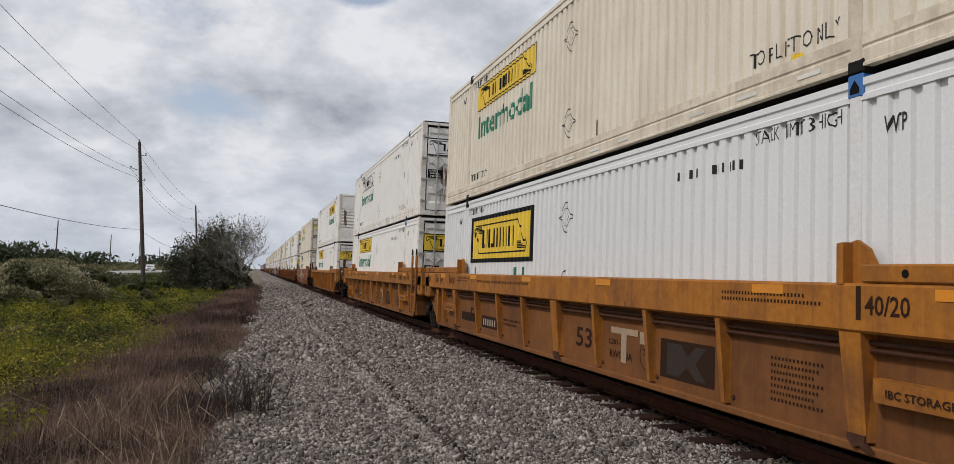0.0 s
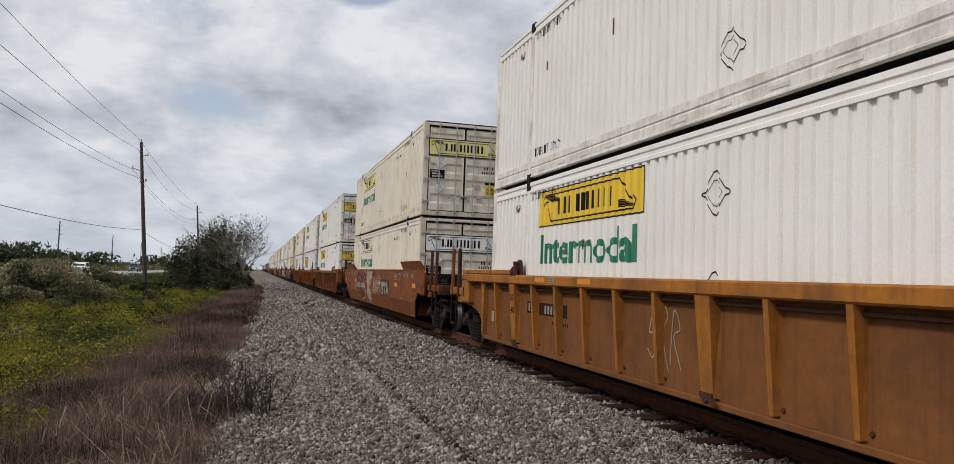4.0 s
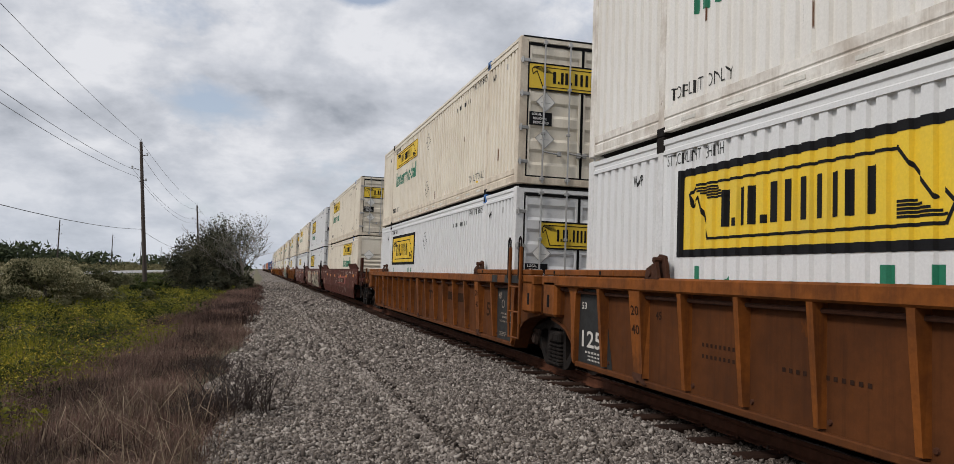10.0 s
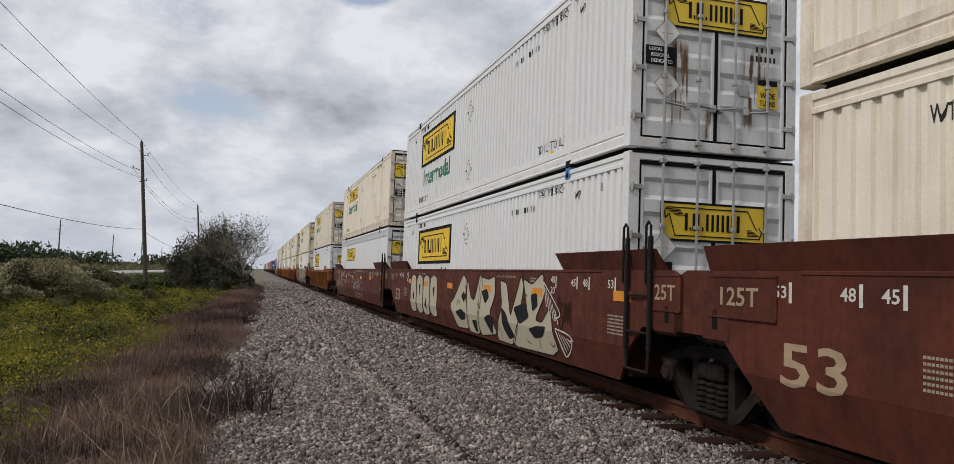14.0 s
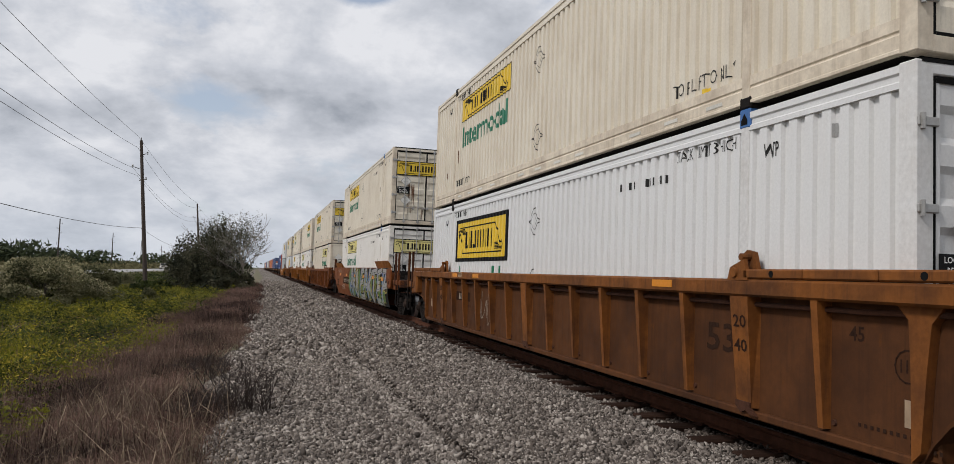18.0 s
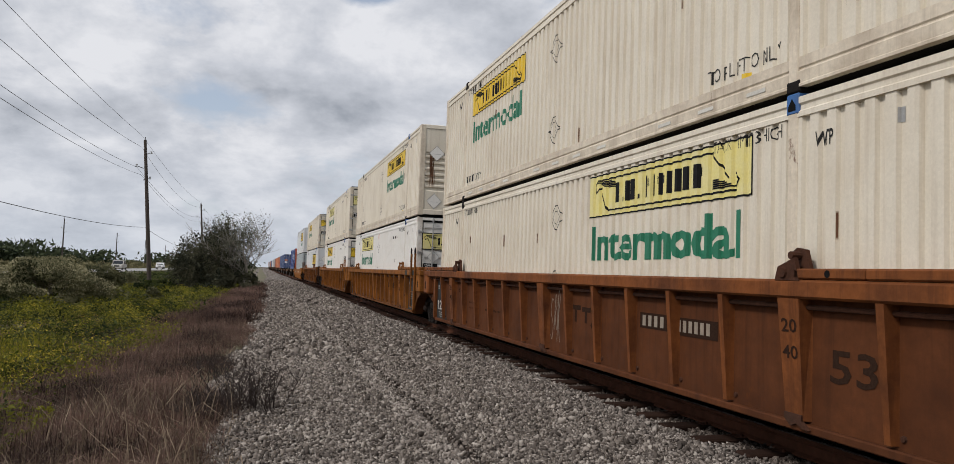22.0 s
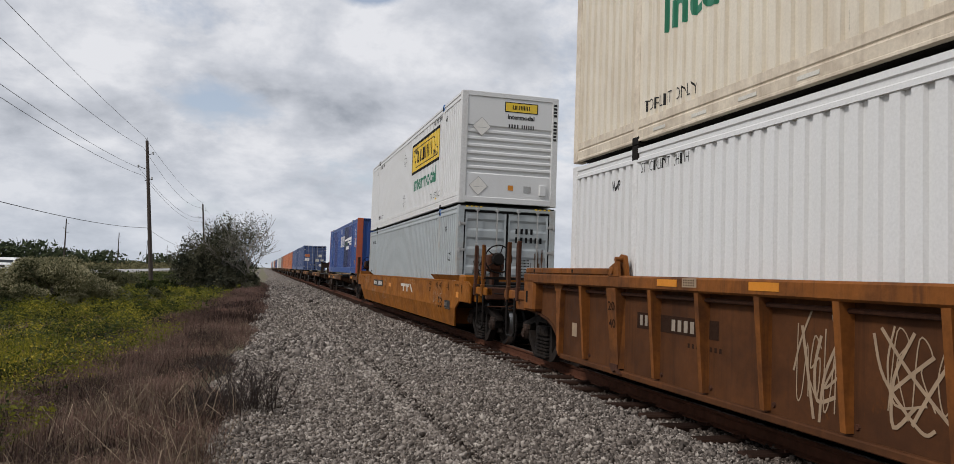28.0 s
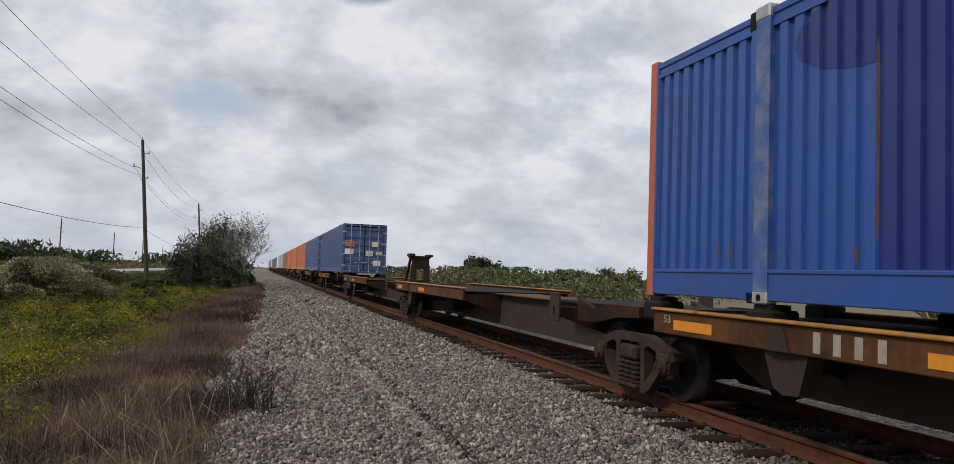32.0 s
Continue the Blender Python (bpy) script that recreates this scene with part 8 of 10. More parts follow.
        drawn([[(-15.5, 1.45), (-15.3, 1.72), (-15.05, 1.7), (-14.95, 1.3), (-15.3, 1.05), (-14.9, 0.8), (-15.3, 0.53)], [(-14.85, 1.75), (-14.55, 0.85), (-14.3, 0.56), (-13.9, 0.55), (-13.95, 1.0), (-14.1, 1.3), (-13.75, 1.2), (-13.6, 0.53)], [(-14.2, 1.75), (-13.95, 1.55), (-13.6, 1.62), (-13.55, 1.3), (-13.9, 1.25), (-13.4, 1.12), (-13.55, 0.85)],
               [(-13.25, 1.4), (-13.19, 1.2), (-12.58, 1.23), (-12.25, 1.0), (-12.13, 0.83), (-12.23, 0.51)], [(-13.23, 0.79), (-12.82, 1.14), (-12.52, 0.64), (-13.4, 0.95)], [(-13.5, 1.75), (-13.2, 1.5), (-12.9, 1.75)], [(-15.2, 0.9), (-15.0, 1.1), (-14.9, 0.85), (-15.1, 0.7)]], "chalk", 0.021, "sweep")
        drawn([[(-9.9, 1.48), (-9.02, 1.44)], [(-9.7, 1.58), (-9.92, 1.48), (-9.7, 1.36)], [(-5.45, 1.4), (-5.42, 1.15)], [(-8.45, 0.98), (-8.1, 0.93)], [(-8.2, 1.0), (-8.08, 0.93), (-8.22, 0.86)]], "chalk", 0.026, "arrow")
        strokes(-11.3, -10.1, 6, "chalk", 0.024, "tag1", 1.42, 1.7)
        strokes(-13.0, -12.0, 9, "chalk", 0.018, "tag2", 1.38, 1.66)
        strokes(-8.0, -7.6, 6, "chalk", 0.018, "tag3", 0.85, 1.25)
    elif kind == "yellow_0":
        strokes(-15.6, -14.4, 10, "faded", 0.009, "tag", 1.0, 1.65)
        strokes(-13.3, -12.3, 8, "faded", 0.009, "tag1", 0.62, 1.05)
        strokes(-10.8, -9.9, 9, "faded", 0.009, "tag3", 0.62, 0.95)
        strokes(-10.2, -9.6, 7, "faded", 0.009, "tag4", 1.1, 1.45)
        strokes(-1.6, -0.6, 9, "faded", 0.010, "tag2", 0.8, 1.35)
        strokes(-5.4, -4.2, 8, "faded", 0.007, "tag5", 1.2, 1.6)
        out.append(("spec2" + kind, "charcoal", [rect(-0.3, 0.28, 0.78, 1.0)], "specification_plate", 0.006))
        out.append(("spec3" + kind, "faded", bars(-0.25, 0.0, 0.86, 0.95, 2) + bars(-0.25, 0.22, 0.8, 0.82, 9), "marking", 0.008))
        out.append(("beam" + kind, "ghost", [letters("NO.24 BRAKE BEAM", 0.75, 1.32, 1.36, 1.42)]))
        out.append(("hplate" + kind, "ghost", lines([(-10.05, 1.0), (-9.75, 1.0), (-9.75, 1.26), (-10.05, 1.26), (-10.05, 1.0)], 0.012) + [letters("H", -9.94, -9.86, 1.04, 1.12)], "plate_mark"))
    return out


def hash_of(s):
    return sum(ord(ch) * (i + 7) for i, ch in enumerate(s))

# ---- ground ----
TIE = 0.69     # from tie to tie
rng = np.random.default_rng(11)


def np_mesh(name, verts, faces, mat, smooth=False):
    """verts n x 3, faces m x k."""
    me = bpy.data.meshes.new(name)
    verts, faces = np.asarray(verts, np.float32), np.asarray(faces, np.int32)
    m, k = faces.shape
    me.vertices.add(len(verts))
    me.vertices.foreach_set("co", verts.ravel())
    me.loops.add(m * k)
    me.loops.foreach_set("vertex_index", faces.ravel())
    me.polygons.add(m)
    me.polygons.foreach_set("loop_start", np.arange(m, dtype=np.int32) * k)
    if smooth:
        me.polygons.foreach_set("use_smooth", np.ones(m, bool))
    me.update(calc_edges=True)
    me.materials.append(mat)
    return me


def edge_x(y):
    """Ragged edge of the gravel against the weeds."""
    return -0.62 - 0.12 * np.sin(y * 0.55) - 0.10 * np.sin(y * 1.7 + 1) + 0.011 * np.clip(y, 0, 140) - 0.25 * np.exp(-((y - 10.5) / 2.0) ** 2)


def land(x, y):
    """Height of the bare ground: level by the track, falling to the verge and the fields."""
    x = np.asarray(x, float)
    left = np.clip((edge_x(y) + 0.5 - x) / 4.0, 0, 1)
    left = left * left * (3 - 2 * left)
    right = np.clip((x - 9.3) / 3.5, 0, 1)
    right = right * right * (3 - 2 * right)
    road = np.clip(1 - np.abs(x + 26.2) / 9.0, 0, 1)
    road = np.clip(road * 2.2, 0, 1)
    bumps = 0.05 * np.sin(x * 0.9 + y * 0.31) * np.sin(y * 0.43 + 1.3)
    bed = np.clip((x - edge_x(y)) / 0.4, 0, 1) * np.clip((9.6 - x) / 0.4, 0, 1)
    return -0.02 - 0.14 * bed - 0.42 * left * (1 - road) - 0.75 * right + bumps * np.clip(left + right, 0, 1) * (1 - road)


def sheet(xs, ys, zfun, name, mat):
    X, Y = np.meshgrid(xs, ys)
    Z = zfun(X, Y)
    n, m = X.shape
    idx = np.arange(n * m).reshape(n, m)
    f = np.stack([idx[:-1, :-1], idx[:-1, 1:], idx[1:, 1:], idx[1:, :-1]], -1).reshape(-1, 4)
    return np_mesh(name, np.stack([X, Y, Z], -1).reshape(-1, 3), f, mat, True)


def stony(name, tones, scale, bump):
    """Crushed stone: each stone has its own tone and relief."""
    m = bpy.data.materials.new(name)
    m.use_nodes = True
    nt = m.node_tree
    N, L = nt.nodes.new, nt.links.new
    bsdf = nt.nodes["Principled BSDF"]
    bsdf.inputs["Roughness"].default_value = 0.9
    bsdf.inputs["Specular IOR Level"].default_value = 0.25
    tc, v, n, r = N("ShaderNodeTexCoord"), N("ShaderNodeTexVoronoi"), N("ShaderNodeTexNoise"), N("ShaderNodeValToRGB")
    v.inputs["Scale"].default_value, v.inputs["Randomness"].default_value = scale, 1.0
    n.inputs["Scale"].default_value, n.inputs["Detail"].default_value = 0.35, 5
    L(tc.outputs["Object"], v.inputs["Vector"])
    L(tc.outputs["Object"], n.inputs["Vector"])
    sepc = N("ShaderNodeSeparateColor")
    L(v.outputs["Color"], sepc.inputs[0])
    a = N("ShaderNodeMath")
    a.operation = "MULTIPLY_ADD"
    L(n.outputs["Fac"], a.inputs[0])
    a.inputs[1].default_value = 0.7
    b = N("ShaderNodeMath")
    b.operation = "MULTIPLY_ADD"
    L(sepc.outputs[0], b.inputs[0])
    b.inputs[1].default_value, b.inputs[2].default_value = 0.75, -0.2
    L(b.outputs[0], a.inputs[2])
    L(a.outputs[0], r.inputs[0])
    el = r.color_ramp.elements
    while len(el) < len(tones):
        el.new(0.5)
    for e, (p, c) in zip(el, tones):
        e.position, e.color = p, (*c, 1)
    L(r.outputs[0], bsdf.inputs["Base Color"])
    bp = N("ShaderNodeBump")
    bp.invert = True
    bp.inputs["Strength"].default_value, bp.inputs["Distance"].default_value = bump, 0.03
    L(v.outputs["Distance"], bp.inputs["Height"])
    L(bp.outputs[0], bsdf.inputs["Normal"])
    return m


TONES = [(0.05, (0.026, 0.020, 0.016)), (0.35, (0.085, 0.070, 0.059)), (0.6, (0.16, 0.136, 0.117)), (0.92, (0.33, 0.29, 0.255))]
MAT["ballast"] = stony("crushed stone ballast", TONES, 19, 1.0)
MAT["soil"] = material("weedy soil", (0.115, 0.095, 0.055), 0.95, spread=0.35, grain=6, dirt=(0.075, 0.095, 0.03), dirt_scale=0.08, dirt_amount=0.9, bump=0.6, bump_scale=8)
MAT["asphalt"] = material("pale worn asphalt", (0.30, 0.295, 0.285), 0.9, spread=0.15, grain=3, dirt=(0.2, 0.195, 0.19), dirt_scale=0.2, dirt_amount=0.5)
MAT["tie"] = material("tarred timber tie", (0.026, 0.014, 0.010), 0.95, spec=0.08, spread=0.35, grain=12, stretch=(0.3, 4, 4), dirt=(0.06, 0.034, 0.024), dirt_amount=0.6, bump=0.6, vary=0.25)
MAT["railside"] = material("rusted rail side", (0.085, 0.032, 0.017), 0.9, spread=0.3, grain=10, dirt=(0.03, 0.014, 0.009), dirt_amount=0.6, spec=0.15)
MAT["railhead"] = material("worn rail head", (0.16, 0.12, 0.10), 0.6, 1.0, spread=0.2)
MAT["pole"] = material("weathered pole timber", (0.055, 0.042, 0.034), 0.9, spread=0.3, grain=8, stretch=(4, 4, 0.3), bump=0.3)
MAT["bark"] = material("tree bark", (0.10, 0.085, 0.07), 0.95, spread=0.35, grain=10, bump=0.5)
MAT["dark_twig"] = material("dark dead stems", (0.034, 0.023, 0.019), 0.95, spread=0.3)
MAT["twig"] = material("bleached grey twigs", (0.24, 0.215, 0.185), 0.9, spread=0.25)
MAT["wire"] = material("aged cable", (0.15, 0.15, 0.155), 0.7)
MAT["insulator"] = material("grey insulator", (0.35, 0.36, 0.37), 0.4)

xs = np.concatenate([[-3000, -1200, -600, -300, -160, -100, -70, -50, -40], np.arange(-36, -12, 1.5), np.arange(-12, 16, 0.4), [17, 19, 22, 26, 32, 40, 60, 100, 180, 350, 700, 1500, 3000]])
ys = np.concatenate([[-1500, -700, -300, -120, -60, -30, -15, -6], np.arange(0, 60, 0.8), np.arange(60, 140, 4), [150, 170, 200, 260, 340, 450, 700, 1100, 1800, 3000]])
tagged(new("ground", sheet(xs, ys, land, "ground", MAT["soil"])), "flat weedy ground reaching to the horizon", "ground", kind="structure")


def ballast_z(x, y):
    mid = np.clip(1 - np.abs(x - TRACK_X) / 1.6, 0, 1)
    rut = -0.10 * np.exp(-((x - 1.93) / 0.12) ** 2) + 0.085 * np.exp(-((x - 1.73) / 0.075) ** 2) - 0.03 * np.exp(-((x - 0.5) / 0.3) ** 2) + 0.02 * np.exp(-((x - 3.6) / 0.3) ** 2)
    fall = np.clip((x - 8.4) / 1.4, 0, 1)
    edge = np.clip((edge_x(y) + 0.25 - x) / 0.3, 0, 1)
    wave = 0.012 * np.sin(x * 3.1 + y * 0.7) * np.sin(y * 1.3)
    return 0.012 + rut + wave - 0.42 * fall - 0.25 * edge - 0.055 * np.clip((x - 4.4) / 0.3, 0, 1)


bx = np.concatenate([np.arange(-1.6, 4.6, 0.06), np.arange(4.6, 10.2, 0.2)])
by = np.concatenate([np.arange(-30, 0, 2.0), np.arange(0, 30, 0.25), np.arange(30, 120, 1.5), np.arange(120, 400, 15), [450, 600, 900, 1400, 2200]])
tagged(new("ballast", sheet(bx, by, ballast_z, "ballast", MAT["ballast"])), "grey crushed-stone ballast beside the track", "gravel", kind="structure")

# loose stones over the near ballast
CUBE_V = np.array([(x, y, z) for x in (-0.8, 0.8) for y in (-0.8, 0.8) for z in (-0.8, 0.8)])
CUBE_F = np.array([(0, 1, 3, 2), (4, 6, 7, 5), (0, 4, 5, 1), (2, 3, 7, 6), (0, 2, 6, 4), (1, 5, 7, 3)])


def stones(n, x_range, y_range, size, name, keep=None, y_power=1.0, mat=None):
    x = rng.uniform(*x_range, n)
    y = y_range[0] + (y_range[1] - y_range[0]) * rng.uniform(0, 1, n) ** y_power
    if keep is not None:
        ok = keep(x, y)
        x, y = x[ok], y[ok]
    n = len(x)
    s = size * rng.lognormal(0, 0.33, n)
    z = ballast_z(x, y) + s * rng.uniform(-0.6, 1.0, n)
    q = rng.normal(size=(n, 4))
    q /= np.linalg.norm(q, axis=1)[:, None]
    w, a, b, c = q.T
    R = np.stack([1 - 2 * (b * b + c * c), 2 * (a * b - c * w), 2 * (a * c + b * w), 2 * (a * b + c * w), 1 - 2 * (a * a + c * c), 2 * (b * c - a * w),
                  2 * (a * c - b * w), 2 * (b * c + a * w), 1 - 2 * (a * a + b * b)], -1).reshape(n, 3, 3)
    base = CUBE_V[None] * (1 + rng.uniform(-0.55, 0.35, (n, 8, 3))) * (np.array([1.35, 0.95, 0.65]) * rng.uniform(0.75, 1.25, (n, 3)))[:, None, :]
    v = np.einsum("nij,nkj->nki", R, base) * s[:, None, None] + np.stack([x, y, z], -1)[:, None, :]
    f = (CUBE_F[None] + 8 * np.arange(n)[:, None, None]).reshape(-1, 4)
    return np_mesh(name, v.reshape(-1, 3), f, mat or MAT["stone"])


def stone_material():
    m = bpy.data.materials.new("broken limestone")
    m.use_nodes = True
    nt = m.node_tree
    N, L = nt.nodes.new, nt.links.new
    bsdf = nt.nodes["Principled BSDF"]
    bsdf.inputs["Roughness"].default_value = 0.88
    bsdf.inputs["Specular IOR Level"].default_value = 0.3
    g, r, n, tc, a = N("ShaderNodeNewGeometry"), N("ShaderNodeValToRGB"), N("ShaderNodeTexNoise"), N("ShaderNodeTexCoord"), N("ShaderNodeMath")
    n.inputs["Scale"].default_value, n.inputs["Detail"].default_value = 30.0, 5
    L(tc.outputs["Object"], n.inputs["Vector"])
    a.operation = "MULTIPLY_ADD"
    L(n.outputs["Fac"], a.inputs[0])
    a.inputs[1].default_value = 0.35
    s = N("ShaderNodeMath")
    s.operation = "MULTIPLY_ADD"
    L(g.outputs["Random Per Island"], s.inputs[0])
    s.inputs[1].default_value, s.inputs[2].default_value = 0.85, -0.1
    L(s.outputs[0], a.inputs[2])
    L(a.outputs[0], r.inputs[0])
    el = r.color_ramp.elements
    el.new(0.5)
    el.new(0.5)
    for e, (p, c) in zip(el, [(0.0, (0.036, 0.029, 0.024)), (0.35, (0.118, 0.099, 0.085)), (0.72, (0.235, 0.203, 0.176)), (1.0, (0.47, 0.425, 0.375))]):
        e.position, e.color = p, (*c, 1)
    L(r.outputs[0], bsdf.inputs["Base Color"])
    return m


MAT["stone"] = stone_material()
# dark tone: oily stones between ties, and shade painted into the rut
MAT["oily_rut_shade"] = stony("oil-stained and rut-shade stones", [(0.05, (0.008, 0.006, 0.005)), (0.5, (0.026, 0.019, 0.015)), (0.95, (0.085, 0.066, 0.054))], 24, 0.3)
clear_of_ties = lambda x, y: (x < 4.46) | (np.abs(((y - 6.62 + TIE / 2) % TIE) - TIE / 2) > 0.15)
inside = lambda x, y: x > edge_x(y) - 0.25 + 0.2 * np.sin(y * 9)
tagged(new("loose_stones", stones(105000, (-1.6, 4.40), (5.2, 14.5), 0.0128, "loose_stones", inside, 1.15)), "loose grey and brown crushed stones", "gravel", kind="stuff")
tagged(new("loose_stones", stones(40000, (-1.6, 4.40), (14.0, 34.0), 0.021, "loose_stones", inside, 1.6)), "loose grey crushed stones further along", "gravel", kind="stuff")
tagged(new("loose_stones", stones(22000, (-1.2, 4.40), (32.0, 100.0), 0.03, "loose_stones", inside, 1.5)), "loose grey stones far along the track", "gravel", kind="stuff")
tagged(new("loose_stones", stones(8000, (5.0, 7.3), (5.0, 26.0), 0.025, "loose_stones", lambda x, y: np.abs(((y - 6.62 + TIE / 2) % TIE) - TIE / 2) > 0.13, 1.0, MAT["oily_rut_shade"])), "stones between the ties", "gravel", kind="stuff")

# somewhat grimy stones; the train's shade beside the rail is in their colour too
MAT["grimy"] = stony("grimy shade-toned stones", [(0.05, (0.014, 0.010, 0.008)), (0.45, (0.055, 0.042, 0.034)), (0.95, (0.17, 0.14, 0.118))], 24, 0.3)
tagged(new("loose_stones", stones(9000, (4.38, 4.95), (5.2, 26.0), 0.0145, "loose_stones", clear_of_ties, 1.3)), "grey stones between the tie ends", "gravel", kind="stuff")
# band under the car's edge, its shade put into the stone tone
tagged(new("loose_stones", stones(8000, (4.75, 5.08), (5.2, 30.0), 0.017, "loose_stones", clear_of_ties, 1.4, MAT["grimy"])), "grimy shade-darkened stones between the tie ends", "gravel", kind="stuff")
MAT["fines"] = stony("pale stone fines", [(0.05, (0.14, 0.12, 0.105)), (0.5, (0.27, 0.235, 0.205)), (0.95, (0.42, 0.38, 0.34))], 30, 0.3)
tagged(new("loose_stones", stones(3600, (1.62, 1.84), (6.0, 46.0), 0.014, "loose_stones", None, 1.3, MAT["fines"])), "pale fine stones along an old rut", "gravel", kind="stuff")
# strip of dark stones stands in for the shade beside the rut's ridge
tagged(new("loose_stones", stones(5000, (1.84, 2.04), (6.5, 40.0), 0.013, "loose_stones", None, 1.3, MAT["oily_rut_shade"])), "stones toned dark as the rut's shade", "gravel", kind="stuff")

# ---- track ----
track = thing("railway_track", "rusty steel rails on dark timber ties", "railway track", kind="structure")


def rail_geo():
    prof = [(-0.075, 0.0), (0.075, 0.0), (0.07, 0.015), (0.012, 0.035), (0.009, 0.125), (0.034, 0.14), (0.036, 0.165), (0.028, 0.178), (-0.028, 0.178), (-0.036, 0.165), (-0.034, 0.14), (-0.009, 0.125), (-0.012, 0.035), (-0.07, 0.015)]
    g = Geo()
    return g.prism([(x, z + 0.002) for x, z in prof], 1, -60, 1500)


for _s in (-1, 1):
    _rail = part("rail", kept("rail", "railside", rail_geo), track, "rail with rusty sides", (TRACK_X + _s * 0.755, 0, 0))
    part("rail_head", kept("rail_head", "railhead", lambda: Geo().box(-0.024, 0.026, -60, 1500, 0.1805, 0.183)), _rail, "worn running surface")


def tie_geo(seed):
    r = random.Random(seed)
    return Geo().box(-1.40 + r.uniform(-0.08, 0.05), 1.30 + r.uniform(-0.03, 0.03), -0.115, 0.115, -0.16, 0.022, 0.02)


for _k in range(180):
    _m = kept(("tie", _k % 5), "tie", lambda: tie_geo(_k % 5))
    _t = part("tie", _m, track, "", (TRACK_X + random.uniform(-0.05, 0.05), 6.62 + TIE * (_k - 12), -0.003 + random.uniform(-0.008, 0.006)))
    _t.rotation_euler = (0, 0, random.uniform(-0.02, 0.02))
for _k in range(30):
    for _s in (-1, 1):
        part("tie_plate", kept("tie_plate", "rust", lambda: Geo().box(-0.19, 0.19, -0.09, 0.09, 0.0, 0.014, 0.003).box(-0.13, -0.10, -0.07, -0.045, 0.01, 0.04).box(0.10, 0.13, 0.045, 0.07, 0.01, 0.04)), track, "", (TRACK_X + _s * 0.755, 6.62 + TIE * (_k - 3), 0.003))
_g = Geo()
for _y in np.arange(6.62 + TIE * 168, 260, TIE):
    _g.box(-1.3, 1.3, _y - 0.115, _y + 0.115, -0.1, 0.0)
tagged(part("far_ties", _g.mesh("far_ties", "tie"), track, "", (TRACK_X, 0, 0)), kind="stuff")

# ---- road ----
tagged(new("road", sheet(np.array([-30.6, -26.2, -21.8]), ys, lambda X, Y: 0.04 + 0 * X, "road", MAT["asphalt"])), "pale two-lane highway beyond the verge", "road", kind="structure")


# ---- plants ----
def blades(n, x, y, z, height, lean, width, mat, name, bend=0.5):
    """Upright stems and grass blades, three points long."""
    a = rng.uniform(0, 2 * np.pi, n)
    l = np.abs(rng.normal(0, lean, n))
    dx, dy = np.cos(a) * l * height, np.sin(a) * l * height
    b = rng.uniform(0, 2 * np.pi, n)
    wx, wy = np.cos(b) * width, np.sin(b) * width
    p0 = np.stack([x - wx, y - wy, z], -1)
    p1 = np.stack([x + wx, y + wy, z], -1)
    p2 = np.stack([x + dx * bend + wx * 0.7, y + dy * bend + wy * 0.7, z + height * 0.6], -1)
    p3 = np.stack([x + dx * bend - wx * 0.7, y + dy * bend - wy * 0.7, z + height * 0.6], -1)
    p4 = np.stack([x + dx, y + dy, z + height * np.sqrt(np.clip(1 - l * l * 0.5, 0.2, 1))], -1)
    v = np.stack([p0, p1, p2, p3, p4], 1).reshape(-1, 3)
    i = 5 * np.arange(n)[:, None]
    f = np.concatenate([i + np.array([[0, 1, 2]]), i + np.array([[0, 2, 3]]), i + np.array([[3, 2, 4]])])
    return np_mesh(name, v, f, mat)


def leaf_cloud(centres, size, mat, name, flat=0.0):
    """Small pointed leaves, each a bent pair of triangles, with every turn."""
    n = len(centres)
    u = rng.normal(size=(n, 3))
    u[:, 2] *= 1 - flat
    u /= np.linalg.norm(u, axis=1)[:, None]
    w = np.cross(u, rng.normal(size=(n, 3)))
    w /= np.linalg.norm(w, axis=1)[:, None]
    s = size * rng.lognormal(0, 0.3, n)[:, None]
    c = np.asarray(centres)
    v = np.stack([c - u * s, c + w * s * 0.38, c + u * s, c - w * s * 0.38], 1).reshape(-1, 3)
    f = (np.array([[0, 1, 2, 3]]) + 4 * np.arange(n)[:, None])
    return np_mesh(name, v, f, mat)


MAT["dead"] = leafy("dead brown stems", (0.026, 0.016, 0.013), (0.20, 0.125, 0.098), 0.9, 0.1)
MAT["dead_leaf"] = leafy("withered leaves", (0.030, 0.017, 0.014), (0.20, 0.105, 0.082), 0.9, 0.15)
MAT["straw"] = leafy("bleached straw", (0.15, 0.11, 0.075), (0.32, 0.245, 0.17), 0.9, 0.15)
MAT["weed"] = leafy("green weed leaves", (0.018, 0.030, 0.007), (0.20, 0.19, 0.022), 0.7, 0.35)
MAT["weed_bright"] = leafy("bright yellow-green weed leaves", (0.045, 0.065, 0.009), (0.30, 0.265, 0.026), 0.7, 0.4)
MAT["weed_dark"] = leafy("dark green weed leaves", (0.014, 0.024, 0.008), (0.085, 0.10, 0.025), 0.7, 0.3)
MAT["goldenrod"] = leafy("yellowing flower heads", (0.28, 0.24, 0.03), (0.50, 0.38, 0.05), 0.8, 0.3)
MAT["bush_pale"] = leafy("grey-green bush leaves", (0.035, 0.042, 0.018), (0.20, 0.19, 0.10), 0.8, 0.25)
MAT["bush_plume"] = leafy("cream seed plumes", (0.17, 0.16, 0.085), (0.46, 0.42, 0.26), 0.9, 0.3)
